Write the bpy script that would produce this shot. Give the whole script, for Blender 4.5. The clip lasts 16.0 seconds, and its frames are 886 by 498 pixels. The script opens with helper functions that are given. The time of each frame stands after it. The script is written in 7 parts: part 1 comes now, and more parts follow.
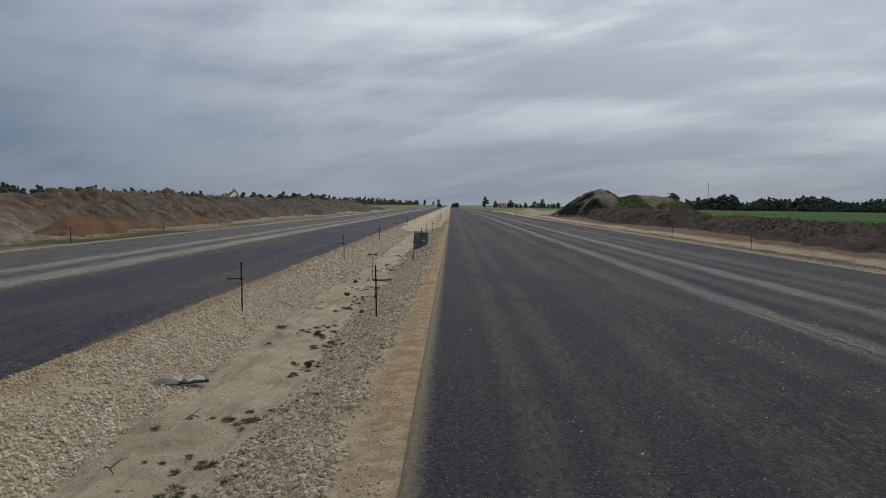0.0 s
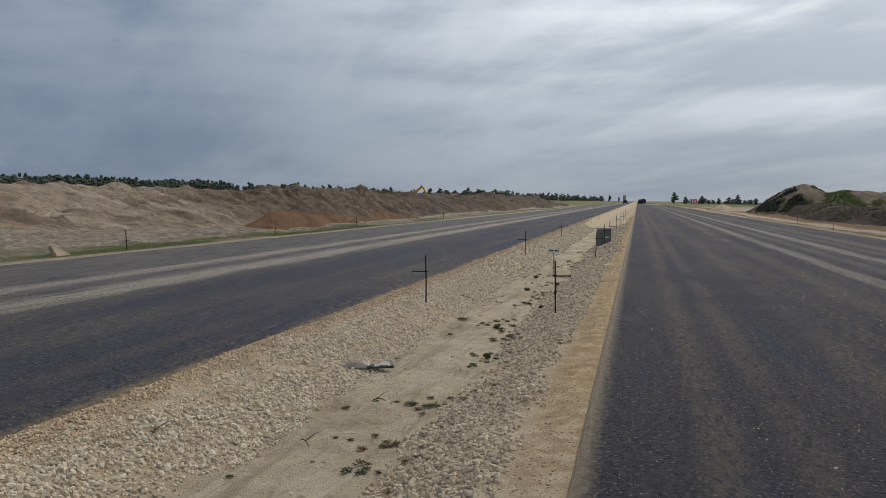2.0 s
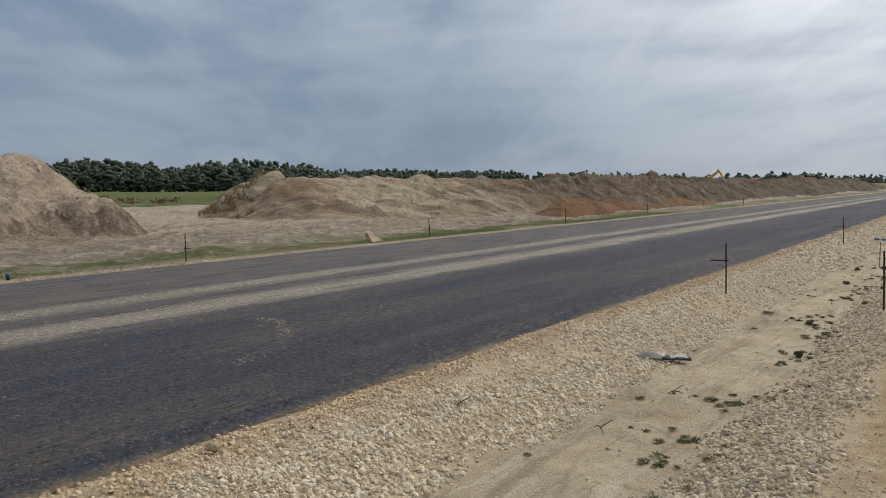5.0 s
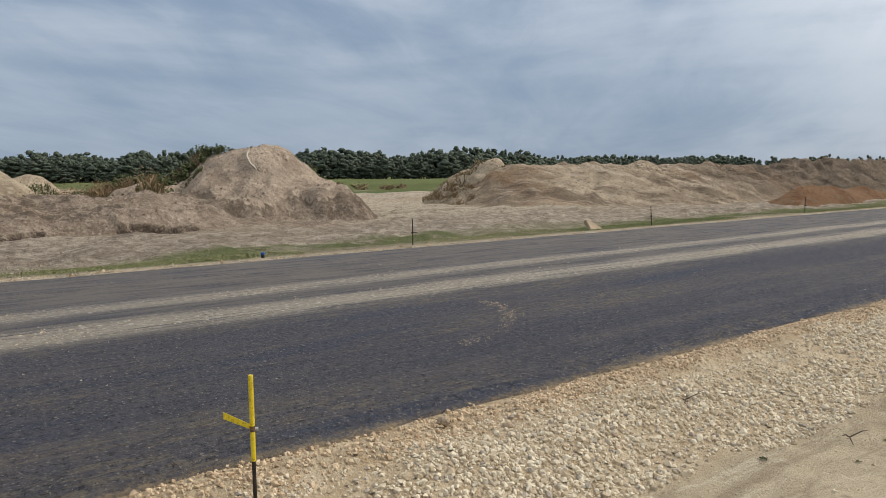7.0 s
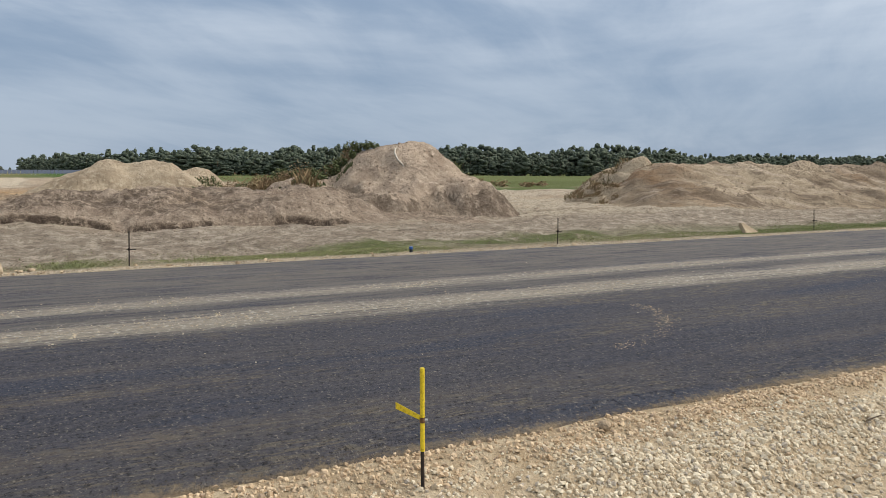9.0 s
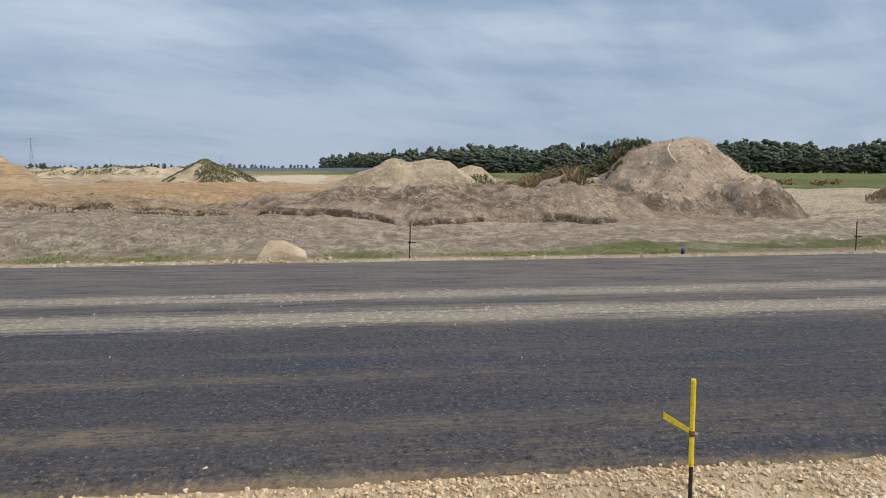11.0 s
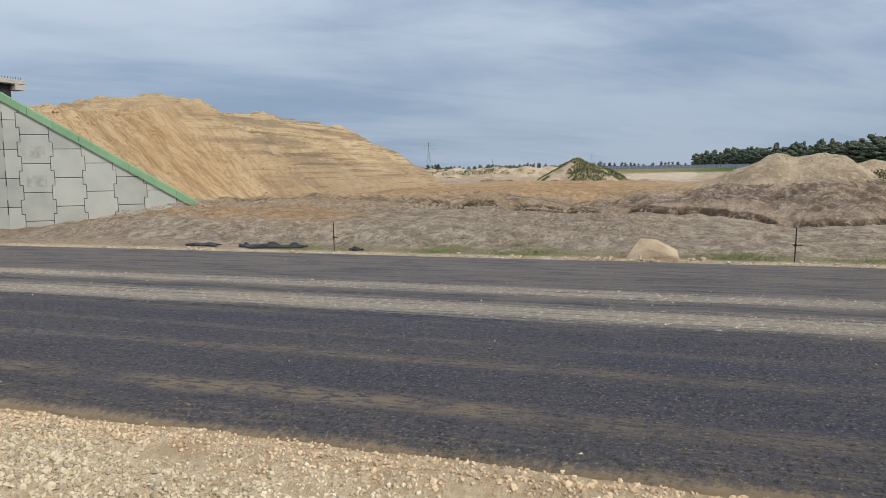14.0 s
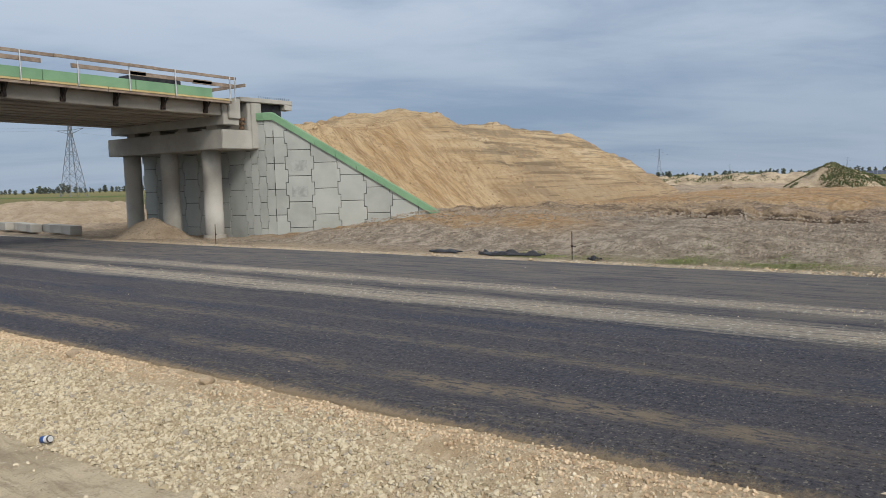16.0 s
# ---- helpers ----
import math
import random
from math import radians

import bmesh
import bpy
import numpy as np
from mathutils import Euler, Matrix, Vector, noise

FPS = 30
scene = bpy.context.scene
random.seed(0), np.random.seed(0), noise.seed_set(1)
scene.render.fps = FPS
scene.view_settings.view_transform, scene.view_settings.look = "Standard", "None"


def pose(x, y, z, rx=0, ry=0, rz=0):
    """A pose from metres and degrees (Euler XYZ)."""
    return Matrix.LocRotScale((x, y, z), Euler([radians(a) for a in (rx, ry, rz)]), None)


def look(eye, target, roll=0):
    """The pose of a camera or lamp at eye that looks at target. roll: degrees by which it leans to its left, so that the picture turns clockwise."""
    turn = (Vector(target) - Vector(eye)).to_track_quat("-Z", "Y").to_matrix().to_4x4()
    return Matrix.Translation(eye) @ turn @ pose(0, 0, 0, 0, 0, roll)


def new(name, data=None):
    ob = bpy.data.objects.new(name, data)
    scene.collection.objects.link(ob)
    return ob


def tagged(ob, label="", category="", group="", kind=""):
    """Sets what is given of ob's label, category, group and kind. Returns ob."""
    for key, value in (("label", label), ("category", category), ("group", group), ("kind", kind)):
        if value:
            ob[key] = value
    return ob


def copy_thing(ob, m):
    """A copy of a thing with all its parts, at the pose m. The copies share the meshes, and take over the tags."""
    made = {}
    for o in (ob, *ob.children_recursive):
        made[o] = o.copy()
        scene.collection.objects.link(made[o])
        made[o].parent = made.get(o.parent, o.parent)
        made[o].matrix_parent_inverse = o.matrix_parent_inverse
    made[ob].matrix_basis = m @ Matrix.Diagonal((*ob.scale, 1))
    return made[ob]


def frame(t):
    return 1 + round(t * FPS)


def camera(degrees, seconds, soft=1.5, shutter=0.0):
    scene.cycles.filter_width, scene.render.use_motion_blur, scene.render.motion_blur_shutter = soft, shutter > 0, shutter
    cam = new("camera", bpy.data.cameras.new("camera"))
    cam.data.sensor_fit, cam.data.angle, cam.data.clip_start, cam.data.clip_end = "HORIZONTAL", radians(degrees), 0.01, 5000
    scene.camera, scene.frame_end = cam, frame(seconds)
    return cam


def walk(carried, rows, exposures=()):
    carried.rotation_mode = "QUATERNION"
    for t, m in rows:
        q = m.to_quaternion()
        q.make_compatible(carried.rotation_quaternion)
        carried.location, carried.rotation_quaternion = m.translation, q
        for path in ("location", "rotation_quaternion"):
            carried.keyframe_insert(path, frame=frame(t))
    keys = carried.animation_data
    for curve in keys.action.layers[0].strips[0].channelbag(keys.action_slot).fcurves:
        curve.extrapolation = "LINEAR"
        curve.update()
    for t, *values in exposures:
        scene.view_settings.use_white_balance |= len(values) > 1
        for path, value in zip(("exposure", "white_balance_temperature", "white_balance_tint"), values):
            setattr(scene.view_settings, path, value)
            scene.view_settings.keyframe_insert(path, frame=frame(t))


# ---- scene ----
cam = camera(60.6, 16.0, soft=0.6)

PATH = [
    (0, (-0.054, 0.116, 1.781), (-0.074, 2.112, 1.664), 0.75),
    (0.5, (-0.028, 0.085, 1.778), (-0.162, 2.077, 1.658), 1.01),
    (1, (-0.021, 0.053, 1.778), (-0.261, 2.035, 1.653), 1.08),
    (1.5, (-0.010, 0.036, 1.775), (-0.368, 1.999, 1.644), 1.07),
    (2, (0.005, 0.009, 1.780), (-0.489, 1.943, 1.646), 0.77),
    (2.5, (0.024, -0.020, 1.787), (-0.589, 1.878, 1.646), 0.63),
    (3, (0.033, -0.041, 1.786), (-0.687, 1.820, 1.640), 0.43),
    (5.5, (-0.076, -0.010, 1.760), (-1.356, 1.516, 1.585), -0.55),
    (6, (-0.076, -0.043, 1.763), (-1.462, 1.386, 1.580), -0.61),
    (6.5, (-0.092, -0.068, 1.763), (-1.573, 1.263, 1.572), -0.63),
    (7, (-0.108, -0.111, 1.765), (-1.678, 1.112, 1.568), -0.64),
    (7.5, (-0.158, -0.149, 1.765), (-1.768, 1.021, 1.564), -0.42),
    (8, (-0.207, -0.210, 1.768), (-1.856, 0.903, 1.566), -0.18),
    (10.5, (-0.181, -0.352, 1.818), (-2.119, 0.097, 1.608), 0.11),
    (11, (-0.200, -0.331, 1.814), (-2.171, -0.067, 1.602), -0.02),
    (11.5, (-0.206, -0.327, 1.812), (-2.191, -0.212, 1.597), -0.13),
    (12, (-0.203, -0.336, 1.805), (-2.190, -0.423, 1.587), -0.39),
    (12.5, (-0.175, -0.344, 1.806), (-2.146, -0.602, 1.588), -0.51),
    (13, (-0.167, -0.358, 1.808), (-2.118, -0.744, 1.593), -0.58),
    (13.5, (-0.131, -0.365, 1.817), (-2.049, -0.887, 1.603), -0.64),
    (14, (-0.099, -0.404, 1.825), (-1.971, -1.075, 1.615), -0.88),
    (14.5, (-0.083, -0.489, 1.832), (-1.885, -1.334, 1.630), -1.22),
    (15, (-0.065, -0.539, 1.835), (-1.802, -1.512, 1.642), -1.46),
    (15.5, (-0.019, -0.614, 1.839), (-1.687, -1.702, 1.655), -1.51),
    (16, (0.051, -0.666, 1.842), (-1.547, -1.855, 1.666), -1.48),
]
walk(cam, [(t, look(eye, target, roll)) for t, eye, target, roll in PATH],
     [(0, -0.90, 6050, 10), (1.5, -0.73, 6150, 10), (3, -0.50, 6300, 10), (5.5, -0.24, 6430, 10), (7, 0.0, 6500, 10), (8.2, 0.1, 6500, 10), (10.5, 0.22, 6430, 10),
      (12.5, 0.19, 6400, 10), (14.5, 0.10, 6330, 10), (16, 0.0, 6290, 10)])

# ---- world and light ----
SUN_AZ, SUN_EL = radians(20), radians(42)   # azimuth measured from +y towards +x
world = bpy.data.worlds.new("sky")
scene.world = world
world.use_nodes = True


def build_sky():
    nt = world.node_tree
    N, L = nt.nodes, nt.links
    N.clear()
    out, bg = N.new("ShaderNodeOutputWorld"), N.new("ShaderNodeBackground")
    sky = N.new("ShaderNodeTexSky")
    sky.sky_type, sky.sun_disc = "NISHITA", False
    sky.sun_elevation, sky.sun_rotation = SUN_EL, SUN_AZ
    tc, sep = N.new("ShaderNodeTexCoord"), N.new("ShaderNodeSeparateXYZ")
    L.new(tc.outputs["Generated"], sep.inputs[0])

    def m(op, a, b=None, c=None, clamp=False):
        n = N.new("ShaderNodeMath")
        n.operation, n.use_clamp = op, clamp
        for i, v in enumerate((a, b, c)):
            if v is None:
                continue
            if isinstance(v, (int, float)):
                n.inputs[i].default_value = v
            else:
                L.new(v, n.inputs[i])
        return n.outputs[0]

    def smooth(v, a, b):
        n = N.new("ShaderNodeMapRange")
        n.interpolation_type = "SMOOTHSTEP"
        L.new(v, n.inputs[0])
        n.inputs[1].default_value, n.inputs[2].default_value = a, b
        return n.outputs[0]

    zz = m("MAXIMUM", sep.outputs[2], 0.0)
    lift = m("ADD", zz, 0.17)
    u, v = m("DIVIDE", sep.outputs[0], lift), m("DIVIDE", sep.outputs[1], lift)
    comb = N.new("ShaderNodeCombineXYZ")
    L.new(u, comb.inputs[0]), L.new(v, comb.inputs[1])

    def cloud(scale, detail, rough, turn, sx, sy, dist=0.0, off=(0, 0, 0)):
        rt, mp, nz = N.new("ShaderNodeMapping"), N.new("ShaderNodeMapping"), N.new("ShaderNodeTexNoise")
        rt.inputs["Rotation"].default_value = (0, 0, radians(turn))
        mp.inputs["Scale"].default_value = (sx, sy, 1)
        mp.inputs["Location"].default_value = off
        L.new(comb.outputs[0], rt.inputs[0])
        L.new(rt.outputs[0], mp.inputs[0])
        L.new(mp.outputs[0], nz.inputs["Vector"])
        nz.inputs["Scale"].default_value, nz.inputs["Detail"].default_value = scale, detail
        nz.inputs["Roughness"].default_value, nz.inputs["Distortion"].default_value = rough, dist
        return nz.outputs["Fac"]

    # long layers of cloud that run from south-east to north-west, broken by softer heaps
    big = cloud(0.40, 3, 0.5, 45, 0.8, 1.0, 0.35, (3.1, 1.7, 0))
    mid = cloud(0.80, 8, 0.58, 48, 0.6, 1.0, 0.45, (0.4, 2.2, 0))
    band = cloud(0.75, 6, 0.55, 46, 0.30, 1.15, 0.5, (1.3, 0.4, 0))
    wisp = cloud(1.9, 8, 0.60, 50, 0.45, 1.1, 0.9, (0.7, 5.1, 0))
    # level sheets seen edge-on low over the land
    sheet, sheets = N.new("ShaderNodeMapping"), N.new("ShaderNodeTexNoise")
    sheet.inputs["Scale"].default_value = (1.5, 1.5, 11.0)
    sheet.inputs["Location"].default_value = (0.6, 0.2, 1.35)
    L.new(tc.outputs["Generated"], sheet.inputs[0])
    L.new(sheet.outputs[0], sheets.inputs["Vector"])
    sheets.inputs["Scale"].default_value, sheets.inputs["Detail"].default_value = 1.0, 7
    sheets.inputs["Roughness"].default_value, sheets.inputs["Distortion"].default_value = 0.55, 0.35
    mix = m("ADD", m("ADD", m("MULTIPLY", big, 0.36), m("MULTIPLY", mid, 0.26)), m("ADD", m("MULTIPLY", band, 0.08), m("MULTIPLY", wisp, 0.12)))
    mix = m("ADD", mix, m("MULTIPLY", sheets.outputs["Fac"], 0.24))
    low = m("ADD", m("MULTIPLY", smooth(zz, 0.05, 0.30), 0.55), 0.45)
    dens = m("ADD", m("MULTIPLY", m("SUBTRACT", smooth(mix, 0.450, 0.600), 0.35), low), m("ADD", m("MULTIPLY", smooth(zz, 0.04, 0.26), 0.20), 0.15))
    # thin, bright veil against thicker blue-grey layer
    ramp = N.new("ShaderNodeMix")
    ramp.data_type = "RGBA"
    ramp.inputs[6].default_value, ramp.inputs[7].default_value = (0.240, 0.325, 0.450, 1), (0.56, 0.625, 0.71, 1)
    L.new(dens, ramp.inputs[0])
    # the side of the veiled sun is lighter and whiter
    side = m("ADD", m("MULTIPLY", sep.outputs[0], math.sin(SUN_AZ + 0.54)), m("MULTIPLY", sep.outputs[1], math.cos(SUN_AZ + 0.54)))
    glow = smooth(side, 0.0, 1.0)
    warm = N.new("ShaderNodeMix")
    warm.data_type = "RGBA"
    warm.inputs[7].default_value = (1.80, 1.78, 1.72, 1)
    rise = m("ADD", m("MULTIPLY", smooth(zz, 0.02, 0.24), 0.45), 0.64)
    L.new(m("MULTIPLY", m("MULTIPLY", glow, rise), m("ADD", m("MULTIPLY", dens, 0.75), 0.36)), warm.inputs[0])
    L.new(ramp.outputs[2], warm.inputs[6])
    # pale haze at the horizon, brighter zenith of a veiled sky
    haze = m("MULTIPLY", smooth(zz, 0.10, 0.0), m("ADD", m("MULTIPLY", glow, 0.45), 0.12))
    hz = N.new("ShaderNodeMix")
    hz.data_type = "RGBA"
    hz.inputs[7].default_value = (0.36, 0.43, 0.53, 1)
    L.new(haze, hz.inputs[0]), L.new(warm.outputs[2], hz.inputs[6])
    gain = m("ADD", 1.0, m("MULTIPLY", smooth(zz, 0.10, 0.95), 0.78))
    high = N.new("ShaderNodeMix")
    high.data_type = "RGBA"
    high.inputs[7].default_value = (0.54, 0.535, 0.52, 1)
    L.new(m("MULTIPLY", smooth(zz, 0.40, 0.85), 0.85), high.inputs[0]), L.new(hz.outputs[2], high.inputs[6])
    sc = N.new("ShaderNodeVectorMath")
    sc.operation = "SCALE"
    L.new(high.outputs[2], sc.inputs[0]), L.new(gain, sc.inputs["Scale"])
    ns = N.new("ShaderNodeVectorMath")
    ns.operation = "SCALE"
    ns.inputs["Scale"].default_value = 0.08
    L.new(sky.outputs[0], ns.inputs[0])
    fin = N.new("ShaderNodeMix")
    fin.data_type = "RGBA"
    fin.inputs[0].default_value = 0.9
    L.new(ns.outputs[0], fin.inputs[6]), L.new(sc.outputs[0], fin.inputs[7])
    L.new(fin.outputs[2], bg.inputs[0])
    L.new(bg.outputs[0], out.inputs[0])


build_sky()
sun = new("sun", bpy.data.lights.new("sun", "SUN"))
sun.data.energy, sun.data.angle, sun.data.color = 2.4, radians(14), (1.0, 0.93, 0.82)
sun.matrix_world = look((30 * math.sin(SUN_AZ), 30 * math.cos(SUN_AZ), 30 * math.tan(SUN_EL)), (0, 0, 0))


# ---- materials ----
class Mat:
    """A small builder of node materials in object-space metres."""

    def __init__(self, name, rough=0.9, metal=0.0, spec=0.3):
        self.mat = bpy.data.materials.new(name)
        self.mat.use_nodes = True
        self.N, self.L = self.mat.node_tree.nodes, self.mat.node_tree.links
        self.bsdf = self.N["Principled BSDF"]
        self.bsdf.inputs["Roughness"].default_value = rough
        self.bsdf.inputs["Metallic"].default_value = metal
        self.bsdf.inputs["Specular IOR Level"].default_value = spec
        self.tc = self.N.new("ShaderNodeTexCoord")
        self.pos = self.tc.outputs["Object"]
        self.h = None

    def link(self, v, sock):
        if isinstance(v, (int, float)):
            sock.default_value = v
        elif isinstance(v, tuple):
            sock.default_value = v if len(v) == 4 else (*v, 1)
        else:
            self.L.new(v, sock)

    def m(self, op, a, b=0.0, clamp=False):
        n = self.N.new("ShaderNodeMath")
        n.operation, n.use_clamp = op, clamp
        self.link(a, n.inputs[0]), self.link(b, n.inputs[1])
        return n.outputs[0]

    def step(self, v, a, b, to0=0.0, to1=1.0):
        n = self.N.new("ShaderNodeMapRange")
        n.interpolation_type = "SMOOTHSTEP"
        self.link(v, n.inputs[0])
        for i, k in enumerate((a, b, to0, to1)):
            n.inputs[i + 1].default_value = k
        return n.outputs[0]

    def noise(self, scale, detail=4, rough=0.55, stretch=None, dist=0.0, turn=0.0, tip=0.0):
        nz = self.N.new("ShaderNodeTexNoise")
        src = self.pos
        if stretch:
            rot = self.N.new("ShaderNodeMapping")
            rot.inputs["Rotation"].default_value = (0, radians(tip), radians(turn))
            self.L.new(self.pos, rot.inputs[0])
            mp = self.N.new("ShaderNodeMapping")
            mp.inputs["Scale"].default_value = stretch
            self.L.new(rot.outputs[0], mp.inputs[0])
            src = mp.outputs[0]
        self.L.new(src, nz.inputs["Vector"])
        nz.inputs["Scale"].default_value, nz.inputs["Detail"].default_value = scale, detail
        nz.inputs["Roughness"].default_value, nz.inputs["Distortion"].default_value = rough, dist
        return nz.outputs["Fac"]

    def cells(self, scale, out="Distance", stretch=None):
        vo = self.N.new("ShaderNodeTexVoronoi")
        vo.inputs["Scale"].default_value = scale
        src = self.pos
        if stretch:
            mp = self.N.new("ShaderNodeMapping")
            mp.inputs["Scale"].default_value = stretch
            self.L.new(self.pos, mp.inputs[0])
            src = mp.outputs[0]
        self.L.new(src, vo.inputs["Vector"])
        return vo.outputs[out]

    def axis(self, i):
        s = self.N.new("ShaderNodeSeparateXYZ")
        self.L.new(self.pos, s.inputs[0])
        return s.outputs[i]

    def attr(self, name):
        a = self.N.new("ShaderNodeAttribute")
        a.attribute_name = name
        return a.outputs["Fac"]

    def random(self, island=False):
        if island:
            return self.N.new("ShaderNodeNewGeometry").outputs["Random Per Island"]
        return self.N.new("ShaderNodeObjectInfo").outputs["Random"]

    def mix(self, fac, a, b, mode="MIX"):
        n = self.N.new("ShaderNodeMix")
        n.data_type, n.blend_type = "RGBA", mode
        self.link(fac, n.inputs[0]), self.link(a, n.inputs[6]), self.link(b, n.inputs[7])
        return n.outputs[2]

    def color(self, v):
        self.link(v, self.bsdf.inputs["Base Color"])
        return self

    def rough(self, v):
        self.link(v, self.bsdf.inputs["Roughness"])
        return self

    def bump(self, h, dist=0.02, strength=1.0):
        b = self.N.new("ShaderNodeBump")
        b.inputs["Distance"].default_value, b.inputs["Strength"].default_value = dist, strength
        self.L.new(h, b.inputs["Height"])
        self.L.new(b.outputs[0], self.bsdf.inputs["Normal"])
        return self


def mixed(name, a, b, scale=3.0, fine=40.0, rough=0.85, bump=0.01, metal=0.0, spec=0.3, fine_amount=0.35, var=False):
    """Two tones in large stains with a fine grain over them."""
    k = Mat(name, rough, metal, spec)
    c = k.mix(k.step(k.noise(scale, 5), 0.35, 0.65), a, b)
    g = k.noise(fine, 3, 0.6)
    c = k.mix(k.m("MULTIPLY", k.step(g, 0.45, 0.75), fine_amount), c, tuple(v * 0.5 for v in a))
    if var:
        c = k.mix(k.m("MULTIPLY", k.random(), 0.35), c, tuple(min(1, v * 1.5) for v in b))
    k.color(c)
    if bump:
        k.bump(g, bump)
    return k.mat


def soil(name, tones, scale=0.5, clod=0.0, bump=0.06, streak=None, tilt=None, along=None, foot_shade=None):
    """Loose soil: tones from dark to light, patches, clods and grain, with crevice shade put into the colour."""
    k = Mat(name, 0.97, 0, 0.1)
    a, b, c = tones
    n1 = k.noise(scale, 6, 0.6, dist=0.4)
    n2 = k.noise(scale * 6, 6, 0.68)
    n3 = k.noise(28, 5, 0.7)
    col = k.mix(k.step(n1, 0.36, 0.62), a, b)
    col = k.mix(k.step(n2, 0.46, 0.72), col, c)
    if streak:
        s = k.noise(streak[0], 5, 0.6, stretch=streak[1], dist=0.8)
        col = k.mix(k.m("MULTIPLY", k.step(s, 0.48, 0.68), 0.75), col, streak[2])
    if tilt:
        for f in (1.0, 2.7):
            s = k.noise(tilt[0] * f, 6, 0.68, stretch=tilt[1], dist=0.3, turn=tilt[2])
            col = k.mix(k.m("MULTIPLY", k.step(s, 0.54, 0.62), 0.65), col, tilt[3])
            col = k.mix(k.m("MULTIPLY", k.step(s, 0.45, 0.37), 0.6), col, tilt[4])
    if along:
        i, p, q, da, db = along
        other = k.mix(k.step(n2, 0.42, 0.62), da, db)
        col = k.mix(k.m("MULTIPLY", k.step(k.m("ADD", k.axis(i), k.m("MULTIPLY", n1, 18.0)), p + 9, q + 9), 0.85), col, other)
    n4 = k.noise(7, 6, 0.75, dist=0.5)
    n5 = k.noise(2.4, 7, 0.8, dist=0.9)
    # lows of n5 and n4 are darkened as shaded crevices between clods
    col = k.mix(k.m("MULTIPLY", k.step(n5, 0.46, 0.36), 0.45), col, tuple(v * 0.45 for v in a))
    col = k.mix(k.m("MULTIPLY", k.step(n5, 0.56, 0.68), 0.45), col, tuple(min(0.8, v * 1.25) for v in c))
    col = k.mix(k.m("MULTIPLY", k.step(n4, 0.46, 0.36), 0.55), col, tuple(v * 0.38 for v in a))
    n6 = k.noise(15, 6, 0.8)
    col = k.mix(k.m("MULTIPLY", k.step(n6, 0.45, 0.36), 0.5), col, tuple(v * 0.42 for v in a))
    col = k.mix(k.m("MULTIPLY", k.step(n6, 0.57, 0.66), 0.35), col, tuple(min(0.8, v * 1.3) for v in c))
    col = k.mix(k.m("MULTIPLY", k.step(n3, 0.44, 0.70), 0.28), col, tuple(v * 0.55 for v in a))
    if foot_shade:
        col = k.mix(k.m("MULTIPLY", k.attr("tan"), k.step(n1, 0.34, 0.50)), col, k.mix(k.step(n2, 0.40, 0.62), (0.43, 0.285, 0.155), (0.60, 0.44, 0.275)))
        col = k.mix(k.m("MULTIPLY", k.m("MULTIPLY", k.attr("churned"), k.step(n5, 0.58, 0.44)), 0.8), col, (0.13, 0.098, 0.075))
        # dark tone painted in as the shade under the overhanging foot
        col = k.mix(k.m("MULTIPLY", k.attr("foot_shade"), k.step(n5, 0.62, 0.46)), col, foot_shade)
    k.color(col)
    k.bump(k.m("ADD", k.m("MULTIPLY", n2, 1.6), k.m("ADD", k.m("MULTIPLY", n3, 0.6), k.m("MULTIPLY", n4, 2.0))), bump * 1.6)
    return k.mat


